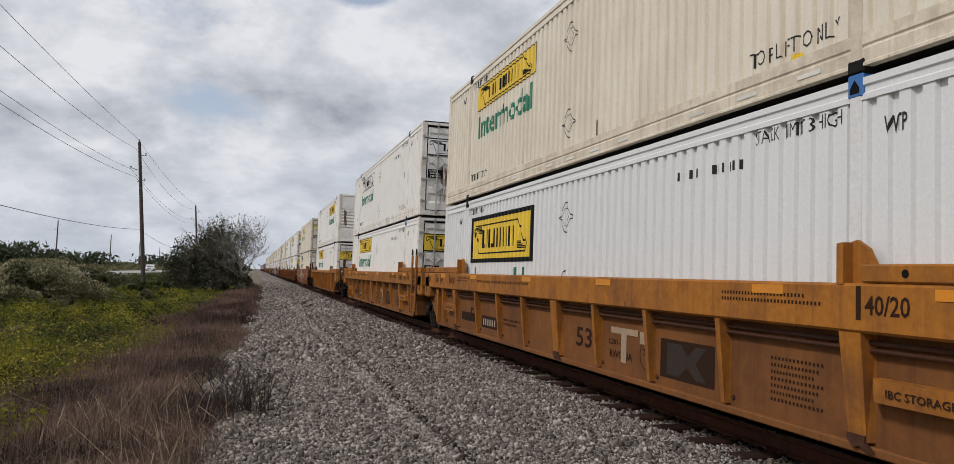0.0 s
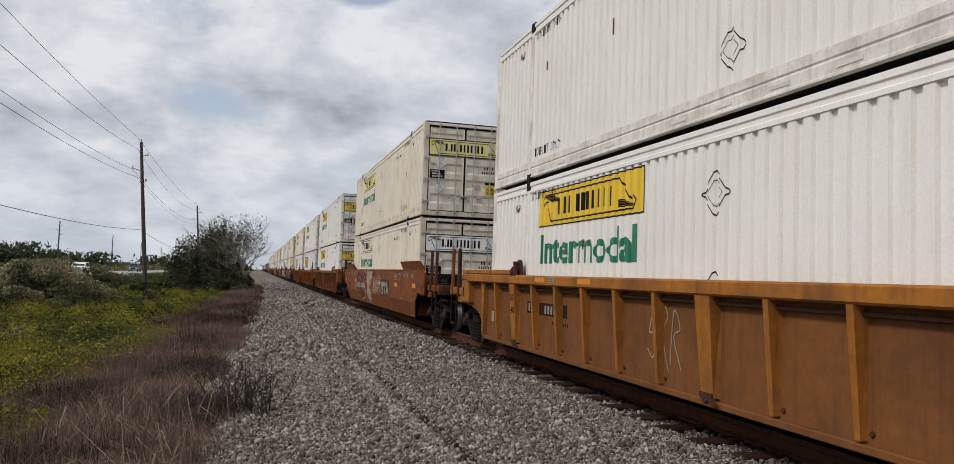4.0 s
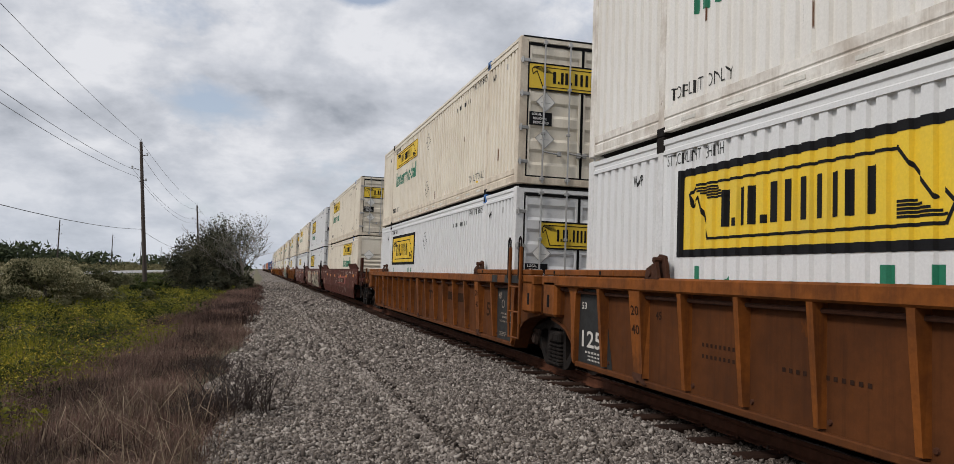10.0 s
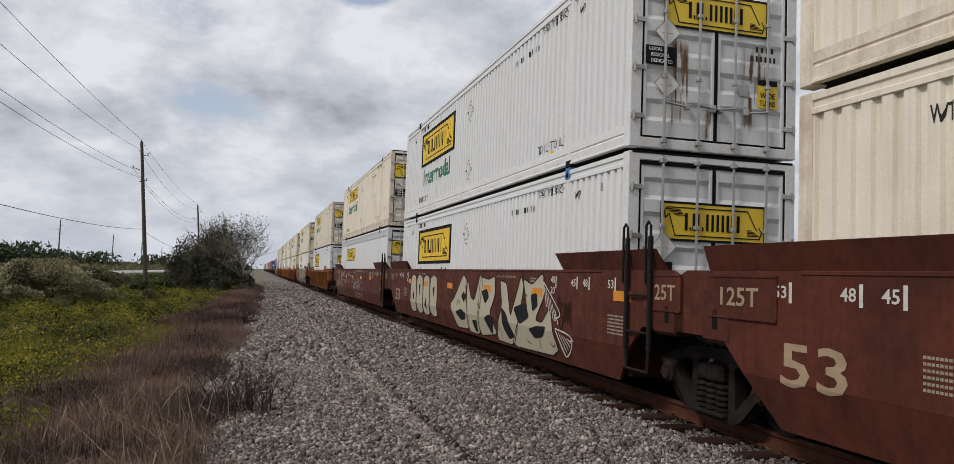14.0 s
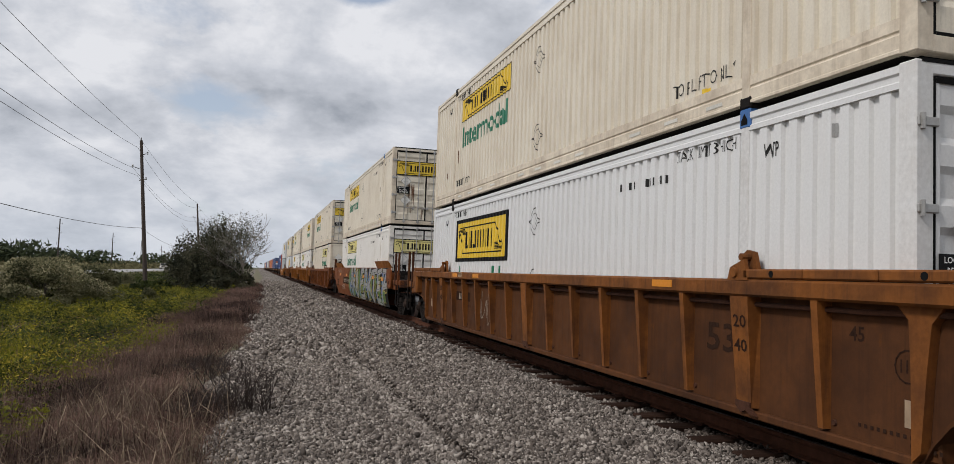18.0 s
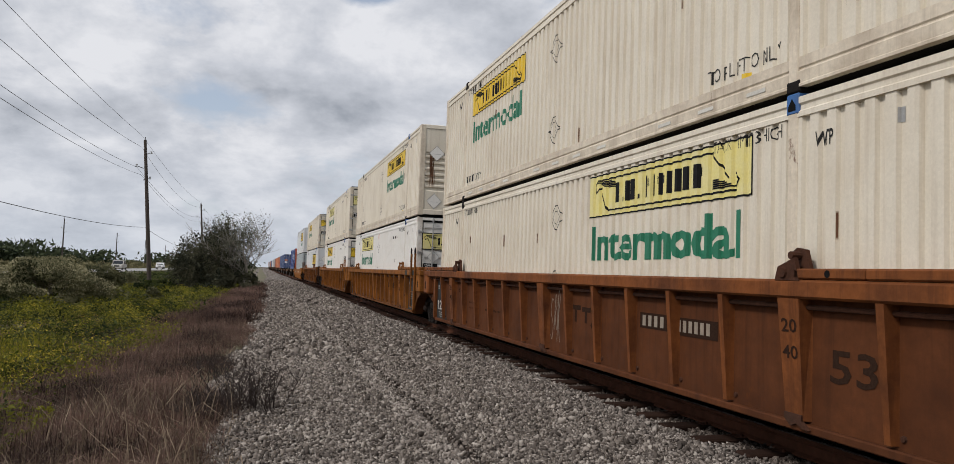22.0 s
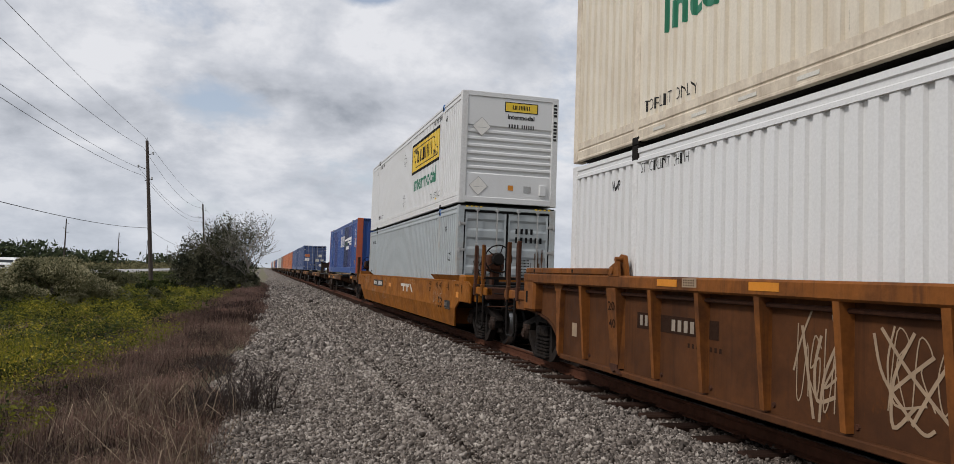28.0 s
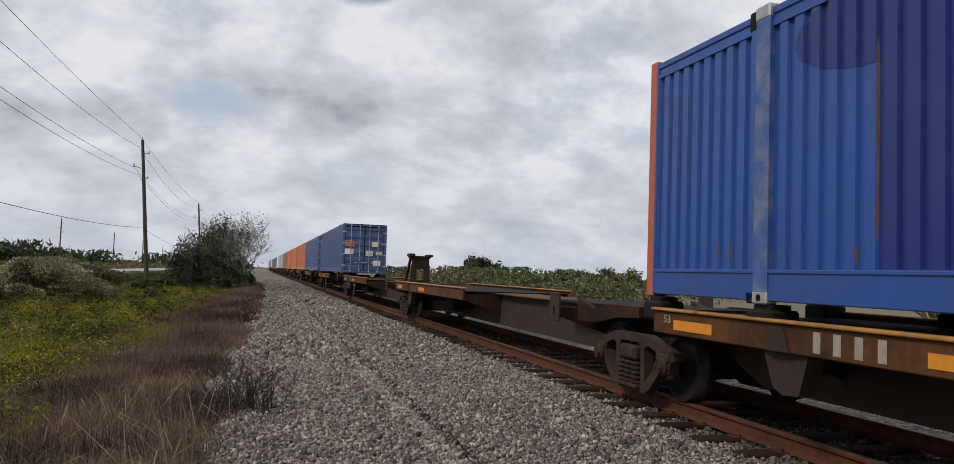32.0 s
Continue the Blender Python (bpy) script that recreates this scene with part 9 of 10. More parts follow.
MAT["tree_leaf"] = leafy("dusky tree leaves", (0.016, 0.020, 0.011), (0.105, 0.10, 0.062), 0.75, 0.25)
MAT["tree_grey"] = leafy("thin grey-green leaves", (0.06, 0.065, 0.045), (0.20, 0.19, 0.145), 0.8, 0.3)
MAT["far_leaf"] = leafy("far tree leaves", (0.022, 0.034, 0.018), (0.07, 0.085, 0.04), 0.8, 0.2)
MAT["field"] = leafy("field brush", (0.06, 0.062, 0.028), (0.19, 0.165, 0.085), 0.85, 0.2)


def scatter(n, y0, y1, left, right, y_power=1.5):
    """Points between two distances left of the gravel's edge."""
    y = y0 + (y1 - y0) * rng.uniform(0, 1, n) ** y_power
    x = edge_x(y) - np.clip(rng.uniform(left, right, n) + rng.normal(0, 0.3, n) + 0.35 * np.sin(y * 0.9) * np.sin(y * 0.37 + 1), left - 0.25, None)
    return x, y, land(x, y)


def grow(name, label, kind_mat, n, y0, y1, left, right, h, hs, lean, width, power=1.5):
    x, y, z = scatter(n, y0, y1, left, right, power)
    hh = h * rng.uniform(1 - hs, 1 + hs, n)
    tagged(new(name, blades(n, x, y, z, hh, lean, width * rng.uniform(0.6, 1.4, n), MAT[kind_mat], name)), label, "weeds", kind="stuff")


grow("dead_weeds", "thicket of dead brown weed stems", "dead", 26000, 4.5, 30, 0.0, 2.3, 0.17, 0.8, 0.9, 0.0024, 1.5)
grow("dead_weeds", "taller dead weed stalks above the thicket", "dead", 5000, 5.0, 26, 0.1, 2.6, 0.34, 0.4, 0.4, 0.0035, 1.6)
grow("dead_weeds", "thicket of dead brown weed stems further along", "dead", 22000, 24, 75, -0.1, 2.2, 0.32, 0.6, 0.6, 0.009, 1.6)
grow("dead_weeds", "brown weed stems under the green growth", "dead", 22000, 5.0, 45, 1.5, 6.0, 0.26, 0.6, 0.6, 0.006, 1.5)
grow("straw_grass", "bleached straw among the weeds", "straw", 2600, 5.2, 22, -0.1, 2.6, 0.24, 0.6, 1.3, 0.0030, 1.3)
grow("straw_grass", "pale dry stalks lying at the gravel's edge", "straw", 420, 5.6, 10.5, -0.1, 1.5, 0.45, 0.6, 1.6, 0.0042, 1.3)
grow("low_weeds", "short dry sprigs at the gravel's edge", "dead", 14000, 4.8, 40, -0.6, 0.6, 0.10, 0.7, 1.1, 0.003, 1.7)


def tangle(name, label, mat, n, y0, y1, left, right, depth, length, width, power):
    """Side twigs at every height and angle among the stems."""
    x, y, z = scatter(n, y0, y1, left, right, power)
    bump = 0.65 + 0.35 * np.sin(x * 2.3 + 1.7 * np.sin(y * 1.1)) * np.sin(y * 1.9 + x)
    z = z + depth * bump * rng.uniform(0.05, 1.0, n)
    tagged(new(name, blades(n, x, y, z, length * rng.uniform(0.4, 1.3, n), 1.6, width * rng.uniform(0.6, 1.4, n), MAT[mat], name)), label, "weeds", kind="stuff")


tangle("dead_twigs", "tangled dead twigs of the brown weeds", "dead", 90000, 4.6, 30, -0.05, 2.4, 0.24, 0.075, 0.0022, 1.5)
tangle("dead_twigs", "pale broken twigs among the brown weeds", "straw", 6000, 5.6, 24, -0.1, 2.6, 0.24, 0.09, 0.002, 1.4)
tangle("dead_twigs", "tangled dead twigs further along", "dead", 26000, 26, 72, -0.1, 2.4, 0.36, 0.16, 0.007, 1.4)


def leafy_field(name, label, mat, n, y0, y1, left, right, h, size, power=1.5, patch=None):
    x, y, z = scatter(n, y0, y1, left, right, power)
    if patch:
        wave = np.sin(x * 1.1 + patch) * np.sin(y * 0.55 + 2 * patch + 0.8 * np.sin(x * 0.7)) + 0.6 * np.sin(x * 2.7 + y * 0.9 + patch) * np.sin(y * 1.6 - x + patch)
        keep = wave + rng.normal(0, 0.25, n) > 0.0
        x, y, z = x[keep], y[keep], z[keep]
        n = len(x)
    clump = 0.5 + 0.45 * np.sin(x * 1.9 + 2.0 * np.sin(y * 0.8)) * np.sin(y * 1.4 + x * 0.6) + 0.3 * np.sin(x * 4.1 + y * 1.3) * np.sin(y * 2.9 - x * 1.7)
    zz = z + h * np.clip(clump, 0.15, 1) * rng.uniform(0.1, 1.0, n) ** 0.6
    tagged(new(name, leaf_cloud(np.stack([x, y, zz], -1), size, MAT[mat], name, 0.3)), label, "weeds", kind="stuff")


leafy_field("dead_leaves", "withered red-brown leaves on the dead weeds", "dead_leaf", 60000, 4.6, 34, 0.05, 2.5, 0.20, 0.0105, 1.5)
leafy_field("dead_leaves", "withered red-brown leaves further along", "dead_leaf", 30000, 26, 72, -0.1, 2.4, 0.36, 0.026, 1.4)
leafy_field("green_weeds", "lush green weeds with yellowing tips", "weed", 62000, 7.0, 32, 1.9, 7.5, 0.5, 0.026, 1.25)
leafy_field("green_weeds", "bright yellow-green weed clumps", "weed_bright", 60000, 9.0, 45, 2.6, 8.5, 0.85, 0.030, 1.2, 0.7)
leafy_field("green_weeds", "dark green weed clumps", "weed_dark", 46000, 8.0, 45, 2.4, 8.5, 0.62, 0.032, 1.2, 3.1)
leafy_field("green_weeds", "green weeds towards the tree", "weed", 44000, 28, 78, 1.8, 9.5, 0.7, 0.058, 1.2)
leafy_field("green_weeds", "dark green undergrowth", "weed_dark", 30000, 14, 80, 2.6, 13.0, 0.55, 0.055, 1.3)
leafy_field("goldenrod", "yellowing goldenrod among the weeds", "goldenrod", 26000, 10, 55, 2.2, 7.0, 0.75, 0.024, 1.3, 1.9)
grow("tall_grass", "long green grass blades in the verge", "weed_bright", 9000, 7.5, 18, 3.2, 7.5, 0.5, 0.4, 0.5, 0.006, 1.2)
leafy_field("verge_brush", "dull green brush along the highway", "weed_dark", 26000, 60, 260, 4.0, 19.0, 0.8, 0.16, 1.3)
leafy_field("verge_brush", "dry tan grass along the highway", "field", 16000, 70, 300, 7.0, 20.0, 0.5, 0.16, 1.3)


def dry_plant(x, y, h, n, label):
    """A leafless, many-branched dead weed."""
    g = Geo()
    z = float(land(x, y))
    r = random.Random(int(x * 100 + y * 31))
    for _ in range(n):
        a, l = r.uniform(0, 6.28), r.uniform(0.15, 0.75)
        p = Vector((x + r.uniform(-0.28, 0.28), y + r.uniform(-0.28, 0.28), z - 0.06))
        q = p + Vector((math.cos(a) * l * h * 0.5, math.sin(a) * l * h * 0.5, h * r.uniform(0.5, 0.75)))
        e = q + Vector((math.cos(a) * l * h * 0.4, math.sin(a) * l * h * 0.4, h * r.uniform(0.15, 0.4)))
        g.tube([p, q, e], 0.0065, 4, 0.0025)
        for _ in range(10):
            s = p.lerp(e, r.uniform(0.3, 1.0))
            g.tube([s, s + Vector((r.uniform(-0.13, 0.13), r.uniform(-0.13, 0.13), r.uniform(0.02, 0.16)))], 0.004, 3, 0.002)
    return tagged(new("dry_plant", g.mesh("dry_plant", "dark_twig")), label, "plant")


dry_plant(-0.02, 9.25, 0.68, 38, "dead brown branching weed in the gravel")
dry_plant(-0.42, 8.9, 0.42, 20, "small dead weed at the gravel's edge")
dry_plant(-0.5, 11.9, 0.5, 18, "dry weed at the gravel's edge")


def branch_tree(name, label, x, y, h, spread, leaves, size, mat, seed, trunks=3, mat2=None, low=0.15, sparse=1.0, bark="bark"):
    """Trunks that fork into limbs, with leaves gathered along the twigs."""
    t = thing(name, label, "tree" if "tree" in name else "bush")
    r = random.Random(seed)
    z = float(land(x, y))
    t.location = (x, y, z)
    wood, tips = Geo(), []

    def limb(p, d, length, rad, depth):
        pts, q = [p], p
        for _ in range(3):
            d = (d + Vector((r.uniform(-0.3, 0.3), r.uniform(-0.3, 0.3), r.uniform(-0.12, 0.22)))).normalized()
            q = q + d * length / 3
            pts.append(q)
        wood.tube(pts, rad, 5 if depth < 2 else 4, rad * 0.5)
        if depth >= 3:
            tips.extend([(pts[k], depth) for k in (1, 2, 3)])
            return
        if depth >= 2:
            tips.extend([(pts[2], depth), (pts[3], depth)])
        for _ in range(r.randint(2, 4)):
            a = r.uniform(0, 6.28)
            side = Vector((math.cos(a), math.sin(a), r.uniform(-0.1, 0.5)))
            limb(pts[r.choice((1, 2, 3))], (d + side * 0.9).normalized(), length * r.uniform(0.55, 0.8), rad * 0.55, depth + 1)

    for k in range(trunks):
        a = 6.28 * k / trunks + r.uniform(-0.5, 0.5)
        limb(Vector((math.cos(a) * spread * 0.08, math.sin(a) * spread * 0.08, 0)), Vector((math.cos(a) * spread / h * 0.7, math.sin(a) * spread / h * 0.7, 1)).normalized(), h * 0.45, 0.035 * h / 2.5, 0)
    part("wood", wood.mesh("wood", bark), t)
    pts = np.array([p[:] for p, _ in tips])
    pts[:, 0] *= spread / max(np.abs(pts[:, 0]).max(), 0.1)
    pick = rng.integers(0, len(pts), leaves)
    c = pts[pick] + rng.normal(0, 0.05 * h * sparse, (leaves, 3))
    c[:, 2] = np.clip(c[:, 2], low * h * rng.uniform(0, 1, leaves), h)
    part("crown", leaf_cloud(c, size, MAT[mat], "crown"), t)
    if mat2:
        c2 = pts[rng.integers(0, len(pts), leaves // 3)] + rng.normal(0, 0.06 * h, (leaves // 3, 3))
        c2[:, 2] = np.clip(c2[:, 2] + 0.08 * h, 0.3 * h, h * 1.05)
        part("plume_mass", leaf_cloud(c2, size * 0.8, MAT[mat2], "plume_mass"), t)
    return t


def shrub(label, x, y, rx, h, clumps, leaves, size, mat, plume=None, seed=1, name="bush", squash=0.75):
    """A dense bush: leaf clumps over a dome, gaps between them, stems inside."""
    q = np.random.default_rng(seed)
    t = thing(name, label, "tree" if name == "tree" else "bush")
    t.location = (x, y, float(land(x, y)))
    a, f = q.uniform(0, 2 * np.pi, clumps), q.uniform(0.05, 1, clumps)
    r = q.uniform(0.55, 1.0, clumps) ** 0.5
    cc = np.stack([np.cos(a) * np.sqrt(1 - f * f * 0.9) * r * rx, np.sin(a) * np.sqrt(1 - f * f * 0.9) * r * rx * squash, f * r * h * q.uniform(0.75, 1.05, clumps)], -1)
    rad = 0.26 * h * q.uniform(0.5, 1.2, clumps)
    pick = q.integers(0, clumps, leaves)
    d = q.normal(size=(leaves, 3))
    d /= np.linalg.norm(d, axis=1)[:, None]
    c = cc[pick] + d * (rad[pick] * q.uniform(0.3, 1.0, leaves) ** 0.5)[:, None] * np.array([1.1, 1.0, 0.75])
    c[:, 2] = np.clip(c[:, 2], 0.02, None)
    part("leaf_mass", leaf_cloud(c, size, MAT[mat], "leaf_mass"), t)
    if plume:
        n = int(leaves * 0.75)
        pick = q.integers(0, clumps, n)
        d = q.normal(size=(n, 3))
        d[:, 2] = np.abs(d[:, 2])
        d /= np.linalg.norm(d, axis=1)[:, None]
        c = cc[pick] + d * (rad[pick] * q.uniform(0.85, 1.1, n))[:, None] * np.array([1.1, 1.0, 0.8])
        c = c[c[:, 2] > 0.28 * h]
        part("plume_mass", leaf_cloud(c, size * 0.75, MAT[plume], "plume_mass"), t)
    g = Geo()
    for k in range(0, clumps, 2):
        e = Vector(cc[k])
        g.tube([(e.x * 0.15, e.y * 0.15, 0), e * 0.55, e], 0.02 * h / 2, 4, 0.006)
    part("wood", g.mesh("wood", "bark"), t)
    return t


shrub("dark dusty tree, dense to the ground, beside the track", -3.75, 62.0, 2.9, 4.3, 60, 26000, 0.085, "tree_leaf", None, 3, "tree")
branch_tree("tree", "dark ragged tree rising above the thicket", -3.0, 62.5, 6.5, 2.0, 9000, 0.075, "tree_leaf", 4, 6, None, 0.3, 0.5, "twig")
branch_tree("tree", "thin grey-leaved tree with bare drooping twigs", -1.25, 61.0, 6.3, 2.5, 6500, 0.06, "tree_grey", 9, 7, None, 0.25, 0.5, "twig")
shrub("low dark bush at the foot of the trees", -1.9, 58.5, 2.2, 1.7, 22, 4200, 0.12, "tree_leaf", None, 5)
shrub("pale grey-green bush with cream seed plumes", -8.6, 36.5, 2.3, 2.25, 60, 24000, 0.055, "bush_pale", "bush_plume", 7)
shrub("dull green bush beside the plumed one", -11.2, 38.5, 1.6, 1.3, 24, 6000, 0.06, "weed_dark", None, 8)
shrub("low green bush in the verge", -7.3, 38.0, 1.5, 2.1, 30, 8000, 0.06, "bush_pale", None, 9)
shrub("small olive bush near the pole", -9.55, 60.5, 1.45, 1.75, 26, 6000, 0.07, "bush_pale", None, 10)
shrub("green bush in the verge", -7.4, 62.0, 1.3, 1.2, 20, 4000, 0.08, "weed_dark", None, 11)
shrub("low bush before the pole", -6.4, 50.0, 1.2, 0.9, 18, 3500, 0.07, "weed_dark", None, 12)
shrub("low bush with pale tips", -5.3, 41.0, 0.8, 0.8, 14, 2500, 0.06, "bush_pale", None, 13)
branch_tree("tree", "leafy tree with open branches behind the railway", 20.6, 18.9, 5.4, 3.4, 8500, 0.075, "far_leaf", 31, 6, None, 0.3, 0.32)
branch_tree("tree", "small green tree in the field behind the railway", 44.0, 150.0, 7.5, 5.0, 2600, 0.4, "far_leaf", 33, 4, None, 0.1)
branch_tree("bush", "pale bush in the field behind the railway", 40.0, 92.0, 3.6, 4.0, 3500, 0.2, "bush_pale", 34, 6, None, 0.0)
branch_tree("bush", "dull green bush in the field behind the railway", 58.0, 118.0, 4.4, 5.0, 3000, 0.25, "field", 35, 6, None, 0.0)


def far_woods(name, label, pts, mat, size):
    tagged(new(name, leaf_cloud(np.array(pts), size, MAT[mat], name)), label, "trees", kind="stuff")


def treeline(x0, x1, y0, y1, n, h, lumps, seed, blur=5.0):
    q = np.random.default_rng(seed)
    f = q.uniform(0, 1, n)
    x, y = x0 + (x1 - x0) * f + q.normal(0, blur * 0.8, n), y0 + (y1 - y0) * f + q.normal(0, blur * 1.2, n)
    top = h * (0.12 + 0.75 * np.abs(np.sin(f * lumps * 0.6 + 0.9 * np.sin(f * lumps * 1.3))) ** 2.0 + 0.2 * np.sin(f * lumps * 0.37 + seed))
    z = land(x, y) + np.clip(top, 0.5, None) * q.uniform(0, 1, n) ** 0.7
    return np.stack([x, y, z], -1)


far_woods("far_trees", "dark line of far trees beyond the highway", np.concatenate([treeline(-150, -40, 270, 420, 9000, 9.5, 26, 3), treeline(-40, -8, 420, 700, 3000, 9, 20, 5), treeline(-260, -120, 300, 330, 5000, 10, 22, 8)]), "far_leaf", 1.1)
far_woods("roadside_brush", "scrubby brush beyond the highway", treeline(-40, -46, 60, 420, 9000, 2.4, 60, 6), "field", 0.45)
far_woods("field_brush", "tan and green brush in the far field", np.concatenate([treeline(28, 60, 110, 230, 7000, 3.6, 40, 12), treeline(50, 200, 90, 180, 7000, 3.0, 50, 13)]), "field", 0.35)
far_woods("field_brush", "olive and tan brush behind the railway", np.concatenate([treeline(25, 29, 46, 175, 14000, 3.3, 34, 22, 2.5), treeline(34, 50, 70, 200, 8000, 3.8, 30, 23, 3.0)]), "bush_pale", 0.20)
far_woods("field_brush", "green scrub behind the railway", treeline(27, 33, 50, 190, 9000, 3.1, 21, 24, 3.0), "weed_dark", 0.22)
far_woods("field_grass", "rough tan grass behind the railway", treeline(22, 34, 6, 120, 14000, 0.5, 70, 15, 2.5), "field", 0.10)
far_woods("far_trees", "dark far trees behind the field", np.concatenate([treeline(60, 700, 640, 420, 9000, 9, 40, 17), treeline(500, 900, 420, 150, 5000, 10, 30, 18)]), "far_leaf", 1.6)


# ---- poles and wires ----
def utility_pole(x, y, h, label, fine=True):
    p = thing("utility_pole", label, "utility pole", "poles of the power lines")
    z = float(land(x, y))
    p.location = (x, y, z)
    lean = -1.0 if x > -20 else random.uniform(-0.1, 0.3)
    part("post", Geo().tube([(0, 0, 0), (lean * 0.5, 0, h / 2), (lean, 0, h)], 0.19, 10, 0.12).mesh("post", "pole"), p)
    for i, (dz, s) in enumerate(((0.15, 0), (1.25, 1), (2.4, -1), (3.4, 1))):
        if s == 0:
            g = Geo().tube([(lean, 0, h), (lean, 0, h + 0.25)], 0.03, 6)
        else:
            g = Geo().tube([(lean, 0, h - dz), (lean + s * 0.45, 0, h - dz + 0.15)], 0.03, 6)
        part("bracket", g.mesh("bracket", "pole"), p)
        if s:
            part("insulator", Geo().lathe([(-0.12, 0.05), (-0.06, 0.09), (0.0, 0.05), (0.06, 0.09), (0.12, 0.05)], 2, 8, (lean + s * 0.55, 0, h - dz + 0.22)).mesh("insulator", "insulator"), p)
    return p


POLES_NEAR = [(-8.9, -3.0), (-8.85, 69.5), (-9.2, 138.0), (-9.2, 208.0), (-9.3, 280.0)]
for _x, _y in POLES_NEAR:
    utility_pole(_x, _y, 12.4, "tall dark timber utility pole beside the verge")
POLES_FAR = [(-46.0, 205.0), (-48.0, 288.0), (-50.0, 372.0), (-51.0, 456.0), (-45.0, 122.0)]
for _x, _y in POLES_FAR:
    utility_pole(_x, _y, 12.0, "dark timber utility pole across the highway")


def wire(p, q, sag, r, label):
    pts = [Vector(p).lerp(Vector(q), f) - Vector((0, 0, 4 * sag * f * (1 - f))) for f in np.linspace(0, 1, 25)]
    tagged(new("power_line", Geo().tube(pts, r, 5).mesh("power_line", "wire")), label, "cable", "cables between the poles")


for (x0, y0), (x1, y1) in zip(POLES_NEAR, POLES_NEAR[1:]):
    for dx, z, sag in ((-1.25, 12.3, 0.65), (-1.25, 11.35, 1.25), (-1.5, 9.6, 1.05), (-1.15, 8.98, 1.15), (-0.65, 4.6, 0.85)):
        wire((x0 + dx, y0, z), (x1 + dx, y1, z), sag, 0.013 if z > 6 else 0.016, "dark power cable slung between poles")


# ---- motor vehicles on the highway ----
MAT["car_white"] = paint("white car paint", (0.75, 0.75, 0.74), 0.3)
MAT["car_grey"] = paint("dark grey car paint", (0.10, 0.105, 0.11), 0.3)
MAT["car_tan"] = paint("silver-tan car paint", (0.38, 0.36, 0.32), 0.3)
MAT["glass"] = material("dark car glass", (0.02, 0.025, 0.03), 0.08)
MAT["tyre"] = material("tyre rubber", (0.02, 0.02, 0.02), 0.85)


def motor_vehicle(mat, label, kind_):
    c = thing("car" if kind_ != "pickup" else "pickup_truck", label, "car", "vehicles on the highway")
    L_, W_, H_ = (5.6, 1.95, 1.85) if kind_ == "pickup" else (4.7, 1.85, 1.7)
    hood = [(-L_ / 2, 0.45), (-L_ / 2, 0.95), (-L_ / 2 + 1.15, 1.08), (-L_ / 2 + 1.75, H_ - 0.04)]
    if kind_ == "pickup":
        rear = [(0.55, H_ - 0.02), (0.85, 1.12), (L_ / 2, 1.1), (L_ / 2, 0.5)]
    else:
        rear = [(L_ / 2 - 0.75, H_), (L_ / 2 - 0.15, 1.05), (L_ / 2, 0.95), (L_ / 2, 0.45)]
    g = Geo().prism([(y, z) for y, z in hood + rear], 0, -W_ / 2, W_ / 2)
    part("body", g.mesh("body", mat), c)
    y0, y1 = hood[2][0], hood[3][0]
    part("windscreen", Geo().add([(x, y + dy, z + 0.004) for x in (-W_ / 2 + 0.12, W_ / 2 - 0.12) for y, z, dy in ((y0 + 0.06, 1.13, -0.02), (y1 - 0.05, H_ - 0.12, -0.02))], [(0, 2, 3, 1)]).mesh("windscreen", "glass"), c)
    for s in (-1, 1):
        part("side_window", Geo().prism([(y0 + 0.3, 1.12), (y1 + 0.1, H_ - 0.12), (rear[0][0] - 0.15, H_ - 0.12), (rear[1][0] - 0.25, 1.12)], 0, s * W_ / 2 - 0.004, s * W_ / 2 + 0.004).mesh("side_window", "glass"), c)
        part("headlight", Geo().box(s * 0.68 - 0.17, s * 0.68 + 0.17, -L_ / 2 - 0.01, -L_ / 2 + 0.05, 0.72, 0.88, 0.01).mesh("headlight", "sign_white"), c)
        for y in (-L_ / 2 + 0.9, L_ / 2 - 0.95):
            part("wheel", Geo().lathe([(-0.11, 0.2), (-0.11, 0.34), (0.11, 0.34), (0.11, 0.2)], 0, 16, (s * (W_ / 2 - 0.1), y, 0.34)).mesh("wheel", "tyre"), c)
    part("grille", Geo().box(-0.45, 0.45, -L_ / 2 - 0.008, -L_ / 2 + 0.02, 0.62, 0.86, 0.004).mesh("grille", "tyre"), c)
    part("bumper", Geo().box(-W_ / 2 + 0.03, W_ / 2 - 0.03, -L_ / 2 - 0.06, -L_ / 2 + 0.05, 0.40, 0.56, 0.03).mesh("bumper", mat), c)
    return c


# place along the highway at the clip's start and speed, metres and metres per second
VEHICLES = [(motor_vehicle("car_white", "white sport utility car on the highway", "suv"), 218.0, -21.5), (motor_vehicle("car_grey", "dark grey pickup truck on the highway", "pickup"), 273.0, -21.2),
            (motor_vehicle("car_tan", "silver pickup truck on the highway", "pickup"), 616.0, -20.6), (motor_vehicle("car_white", "white saloon car on the highway", "saloon"), 715.0, -22.2)]


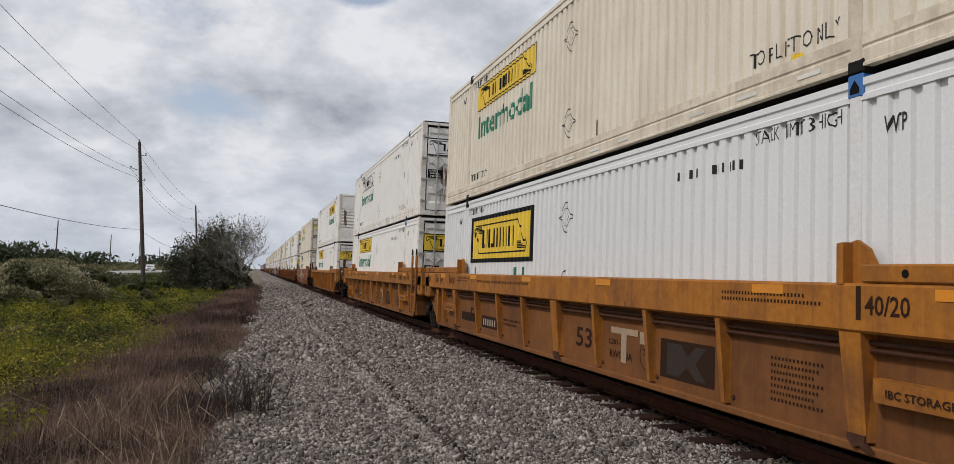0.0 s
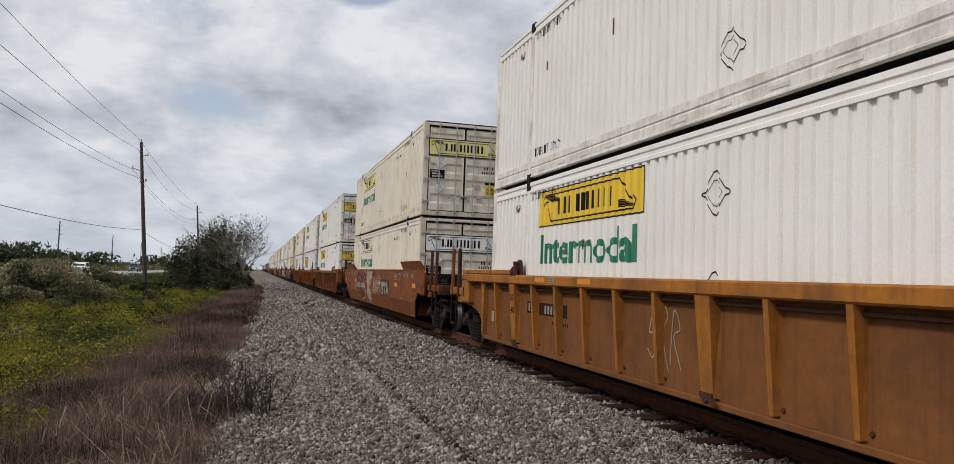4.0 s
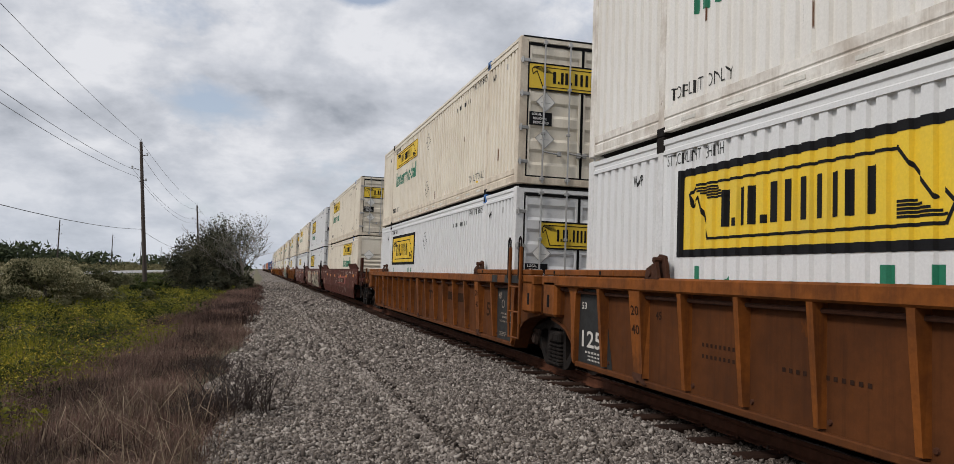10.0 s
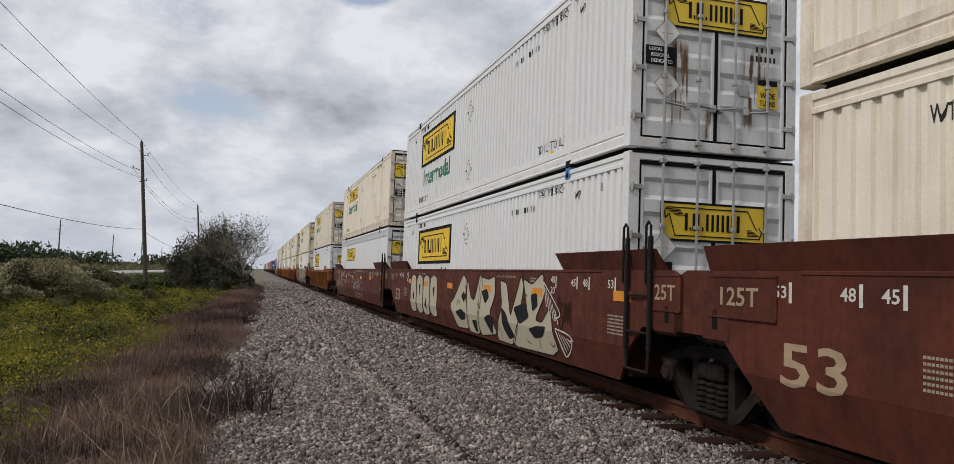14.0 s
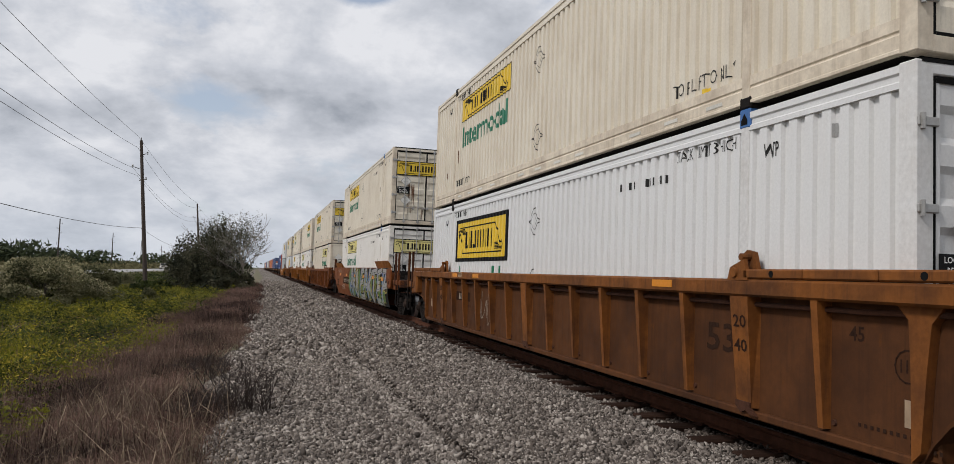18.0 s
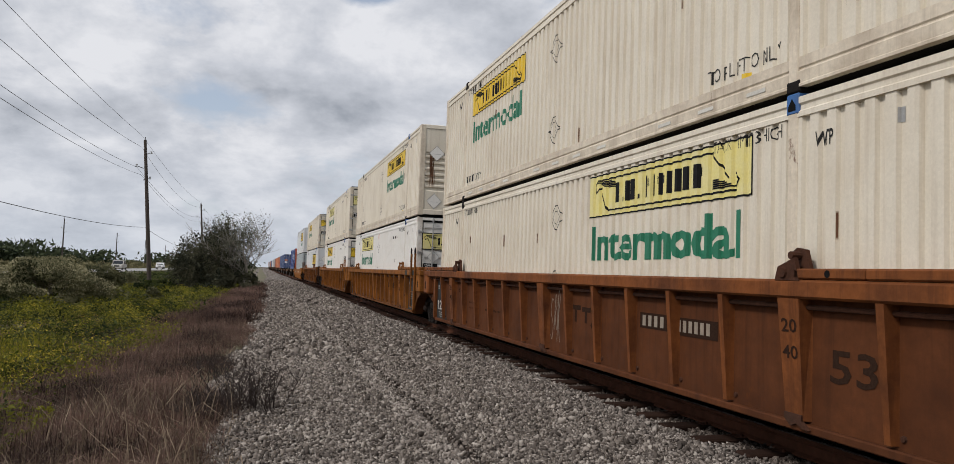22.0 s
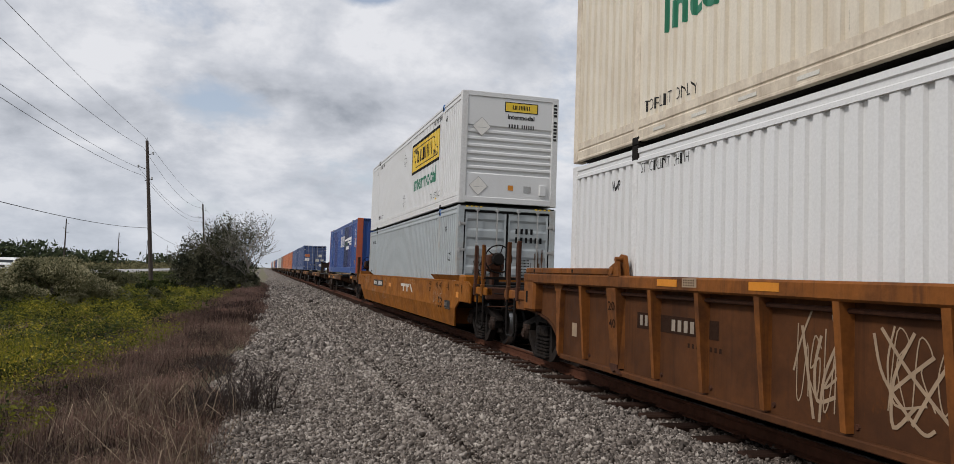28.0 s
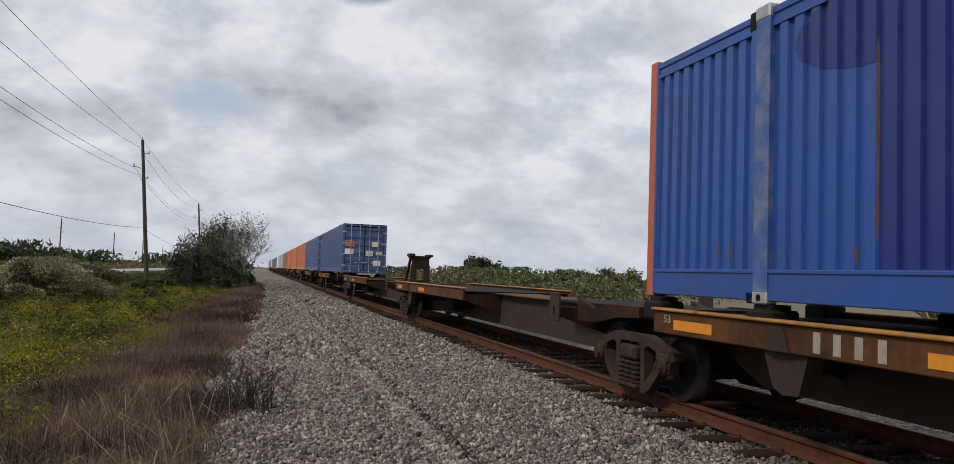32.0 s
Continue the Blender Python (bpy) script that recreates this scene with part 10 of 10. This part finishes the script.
# ---- the train ----
# place of the container's leading end along the train, car kind, colour, coupled ends, lower box, upper box
UNITS = [
    (3.03, "ribbed", "yellowbrown", True, False, "gunderson", ("snow", "d", "box", ()), ("cream", "d", "yellow", ())),
    (22.54, "ribbed", "yellowbrown", False, True, "gunderson", ("white", "d", "yellow", ()), ("white", "d", "outline", ("rusty",))),
    (46.21, "ribbed", "yellowbrown", True, True, "single", ("white", "d", "yellow", ()), ("white", "r", "yellow", ("rusty",))),
    (69.72, "smooth", "dttxbrown", True, True, "dttx_0", ("cream", "d", "outline", ("mark",)), ("cream", "d", "pale", ())),
    (93.07, "ribbed", "redbrown", True, False, "three", ("white", "d", "yellow", ("mark",)), ("white", "d", "yellow", ("rusty",))),
    (112.5, "ribbed", "brown", False, False, "three", ("snow", "d", "box", ()), ("white", "d", "yellow", ())),
    (131.94, "ribbed", "brown", False, True, "three", ("snow", "d", "box", ()), ("cream", "d", "yellow", ())),
    (155.32, "smooth", "maroon", True, False, "maroon_0", ("cream", "r", "yellow", ()), ("cream", "d", "yellow", ())),
    (174.78, "smooth", "maroon", False, False, "maroon_1", ("snow", "d", "box", ()), ("snow", "d", "box", ("rusty",))),
    (194.2, "smooth", "maroon", False, True, "maroon_2", ("snow", "d", "yellow", ("flat",)), ("cream", "d", "yellow", ())),
    (217.67, "ribbed", "umber", True, True, "single", ("snow", "d", "box", ()), ("cream", "d", "yellow", ("rusty",))),
    (241.18, "smooth", "dttxbrown", True, True, "mural_0", ("white", "d", "pale", ()), ("cream", "d", "yellow", ("rusty",))),
    (264.65, "ribbed", "redbrown", True, False, "three_numbered", ("cream", "r", "pale", ("whitelabel",)), ("cream", "d", "yellow", ())),
    (284.25, "ribbed", "ochrebrown", False, False, "three", ("white", "d", "pale", ("mark",)), ("cream", "r", "yellow", ("rusty",))),
    (303.79, "ribbed", "ochrebrown", False, True, "three", ("white", "d", "yellow", ("mark",)), ("cream", "d", "pale", ())),
    (327.36, "ribbed", "umber", True, True, "single", ("snow", "r", "box", ()), ("cream", "d", "yellow", ())),
    (350.84, "smooth", "ttxyellow", True, True, "yellow_0", ("grey", "d", "yellow", ()), ("snow", "r", "box", ())),
]
# sprayed scrawls on ribbed cars: stretch along the side, count, paint, width
SCRAWLS = {93.07: [(-7.6, -6.9, 6, "chalk", 0.013)], 327.36: [(-10.95, -10.12, -5, "tan", 0.028), (-10.8, -10.3, 3, "tan", 0.014), (-9.9, -8.95, -6, "tan", 0.03), (-9.8, -9.1, 3, "tan", 0.014), (-8.7, -7.8, -5, "tan", 0.026), (-6.0, -4.4, 6, "tan", 0.022)], 46.21: [(-9.5, -8.7, 3, "faded", 0.02)], 217.67: [(-11.6, -10.2, 3, "faded", 0.018)], 284.25: [(-9.9, -9.45, 3, "faded", 0.016)], 264.65: [(-7.9, -7.5, 3, "faded", 0.014)]}
TRAIN = []
LOW_Z, TOP_Z = 0.518, 3.418
TONE = {"yellowbrown": "yellow-brown", "brown": "rusty brown", "redbrown": "red-brown", "ochrebrown": "orange-brown", "umber": "dark orange-brown", "maroon": "dark maroon", "dttxbrown": "weathered brown", "ttxyellow": "ochre yellow"}
WHAT = {"dttx_0": "smooth-sided well car with white sprayed graffiti", "mural_0": "smooth-sided well car covered by a green and blue mural", "maroon_0": "smooth-sided well car with a red number panel",
        "maroon_1": "smooth-sided well car with cream and black graffiti", "maroon_2": "smooth-sided well car with thin white graffiti", "yellow_0": "smooth-sided well car with chalky scrawls",
        "gunderson": "ribbed well car with raised deck plates", "single": "ribbed well car between two couplers", "three": "ribbed well car of an articulated set", "three_numbered": "ribbed well car with a pale number"}
for q, kind, colour, near_c, far_c, marks, low, high in UNITS:
    label = TONE[colour] + " " + WHAT[marks]
    if kind == "ribbed":
        car = ribbed_well(colour, near_c, far_c, 0.14 if marks == "gunderson" else 0.09, ribbed_marks(marks), label, SCRAWLS.get(q, ()))
    else:
        car = smooth_well(colour, near_c, far_c, smooth_marks(marks), label, "ochrebrown" if marks == "mural_0" else None)
    TRAIN += [(car, q, 0.0), (box_container(low, False), q, LOW_Z), (box_container(high, True), q, TOP_Z)]

SPINE_Z = 1.47
TRAIN += [(spine_car(True, False, False, "brown spine car under a blue container"), 372.1, 0.0), (blue_container(), 372.1, SPINE_Z)]
TRAIN += [(spine_car(False, False, False, "empty brown spine car with rusty side ledges", False), 390.0, 0.0), (spine_car(False, False, True, "empty dark spine car with a trailer hitch", False), 406.6, 0.0)]
BEHIND = ["blue_far", "blue_far", "orange", "orange", "orange", "rustred", "grey", "grey", "white", "blue_far", "blue_far", "rustred", "orange", "white", "blue_far", "grey", "grey", "orange"]
SAY = {"blue_far": "slate blue container on a spine car", "orange": "orange container on a spine car", "rustred": "rust-red container on a spine car", "grey": "pale grey container on a spine car", "white": "white container on a spine car"}
first_far = {}
for k, m in enumerate(BEHIND):
    q = 424.7 + 18.3 * k
    if m not in first_far:
        first_far[m] = far_container(m, SAY[m])
        c = first_far[m]
    else:
        c = copy_thing(first_far[m], Matrix.Identity(4))
    TRAIN.append((c, q, SPINE_Z))
    car = spine_car(False, False, False, "dark spine car in the tail of the train", True, k < 2)
    TRAIN.append((car, q, 0.0))


def motions():
    for ob, q, z in TRAIN:
        walk(ob, [(t, pose(TRACK_X, q - s, z)) for t, s in RUN])
    for ob, y, v in VEHICLES:
        walk(ob, [(t, pose(-26.4, y + v * t, 0.045)) for t in (0, 8, 16, 24, 32)])
    # wheels roll with the train; wheels alike share their keys
    shared = {}
    for w, y in WHEELSETS:
        if y not in shared:
            rows = []
            for k in range(0, 32 * FPS + 1):
                t = k / FPS
                rows.append((t, pose(0, y, RAIL_TOP + WHEEL_R, math.degrees(run_at(t) / WHEEL_R) % 360.0)))
            walk(w, rows)
            shared[y] = w.animation_data
        else:
            w.rotation_mode = "QUATERNION"
            keys = w.animation_data_create()
            keys.action = shared[y].action
            keys.action_slot = shared[y].action_slot


motions()
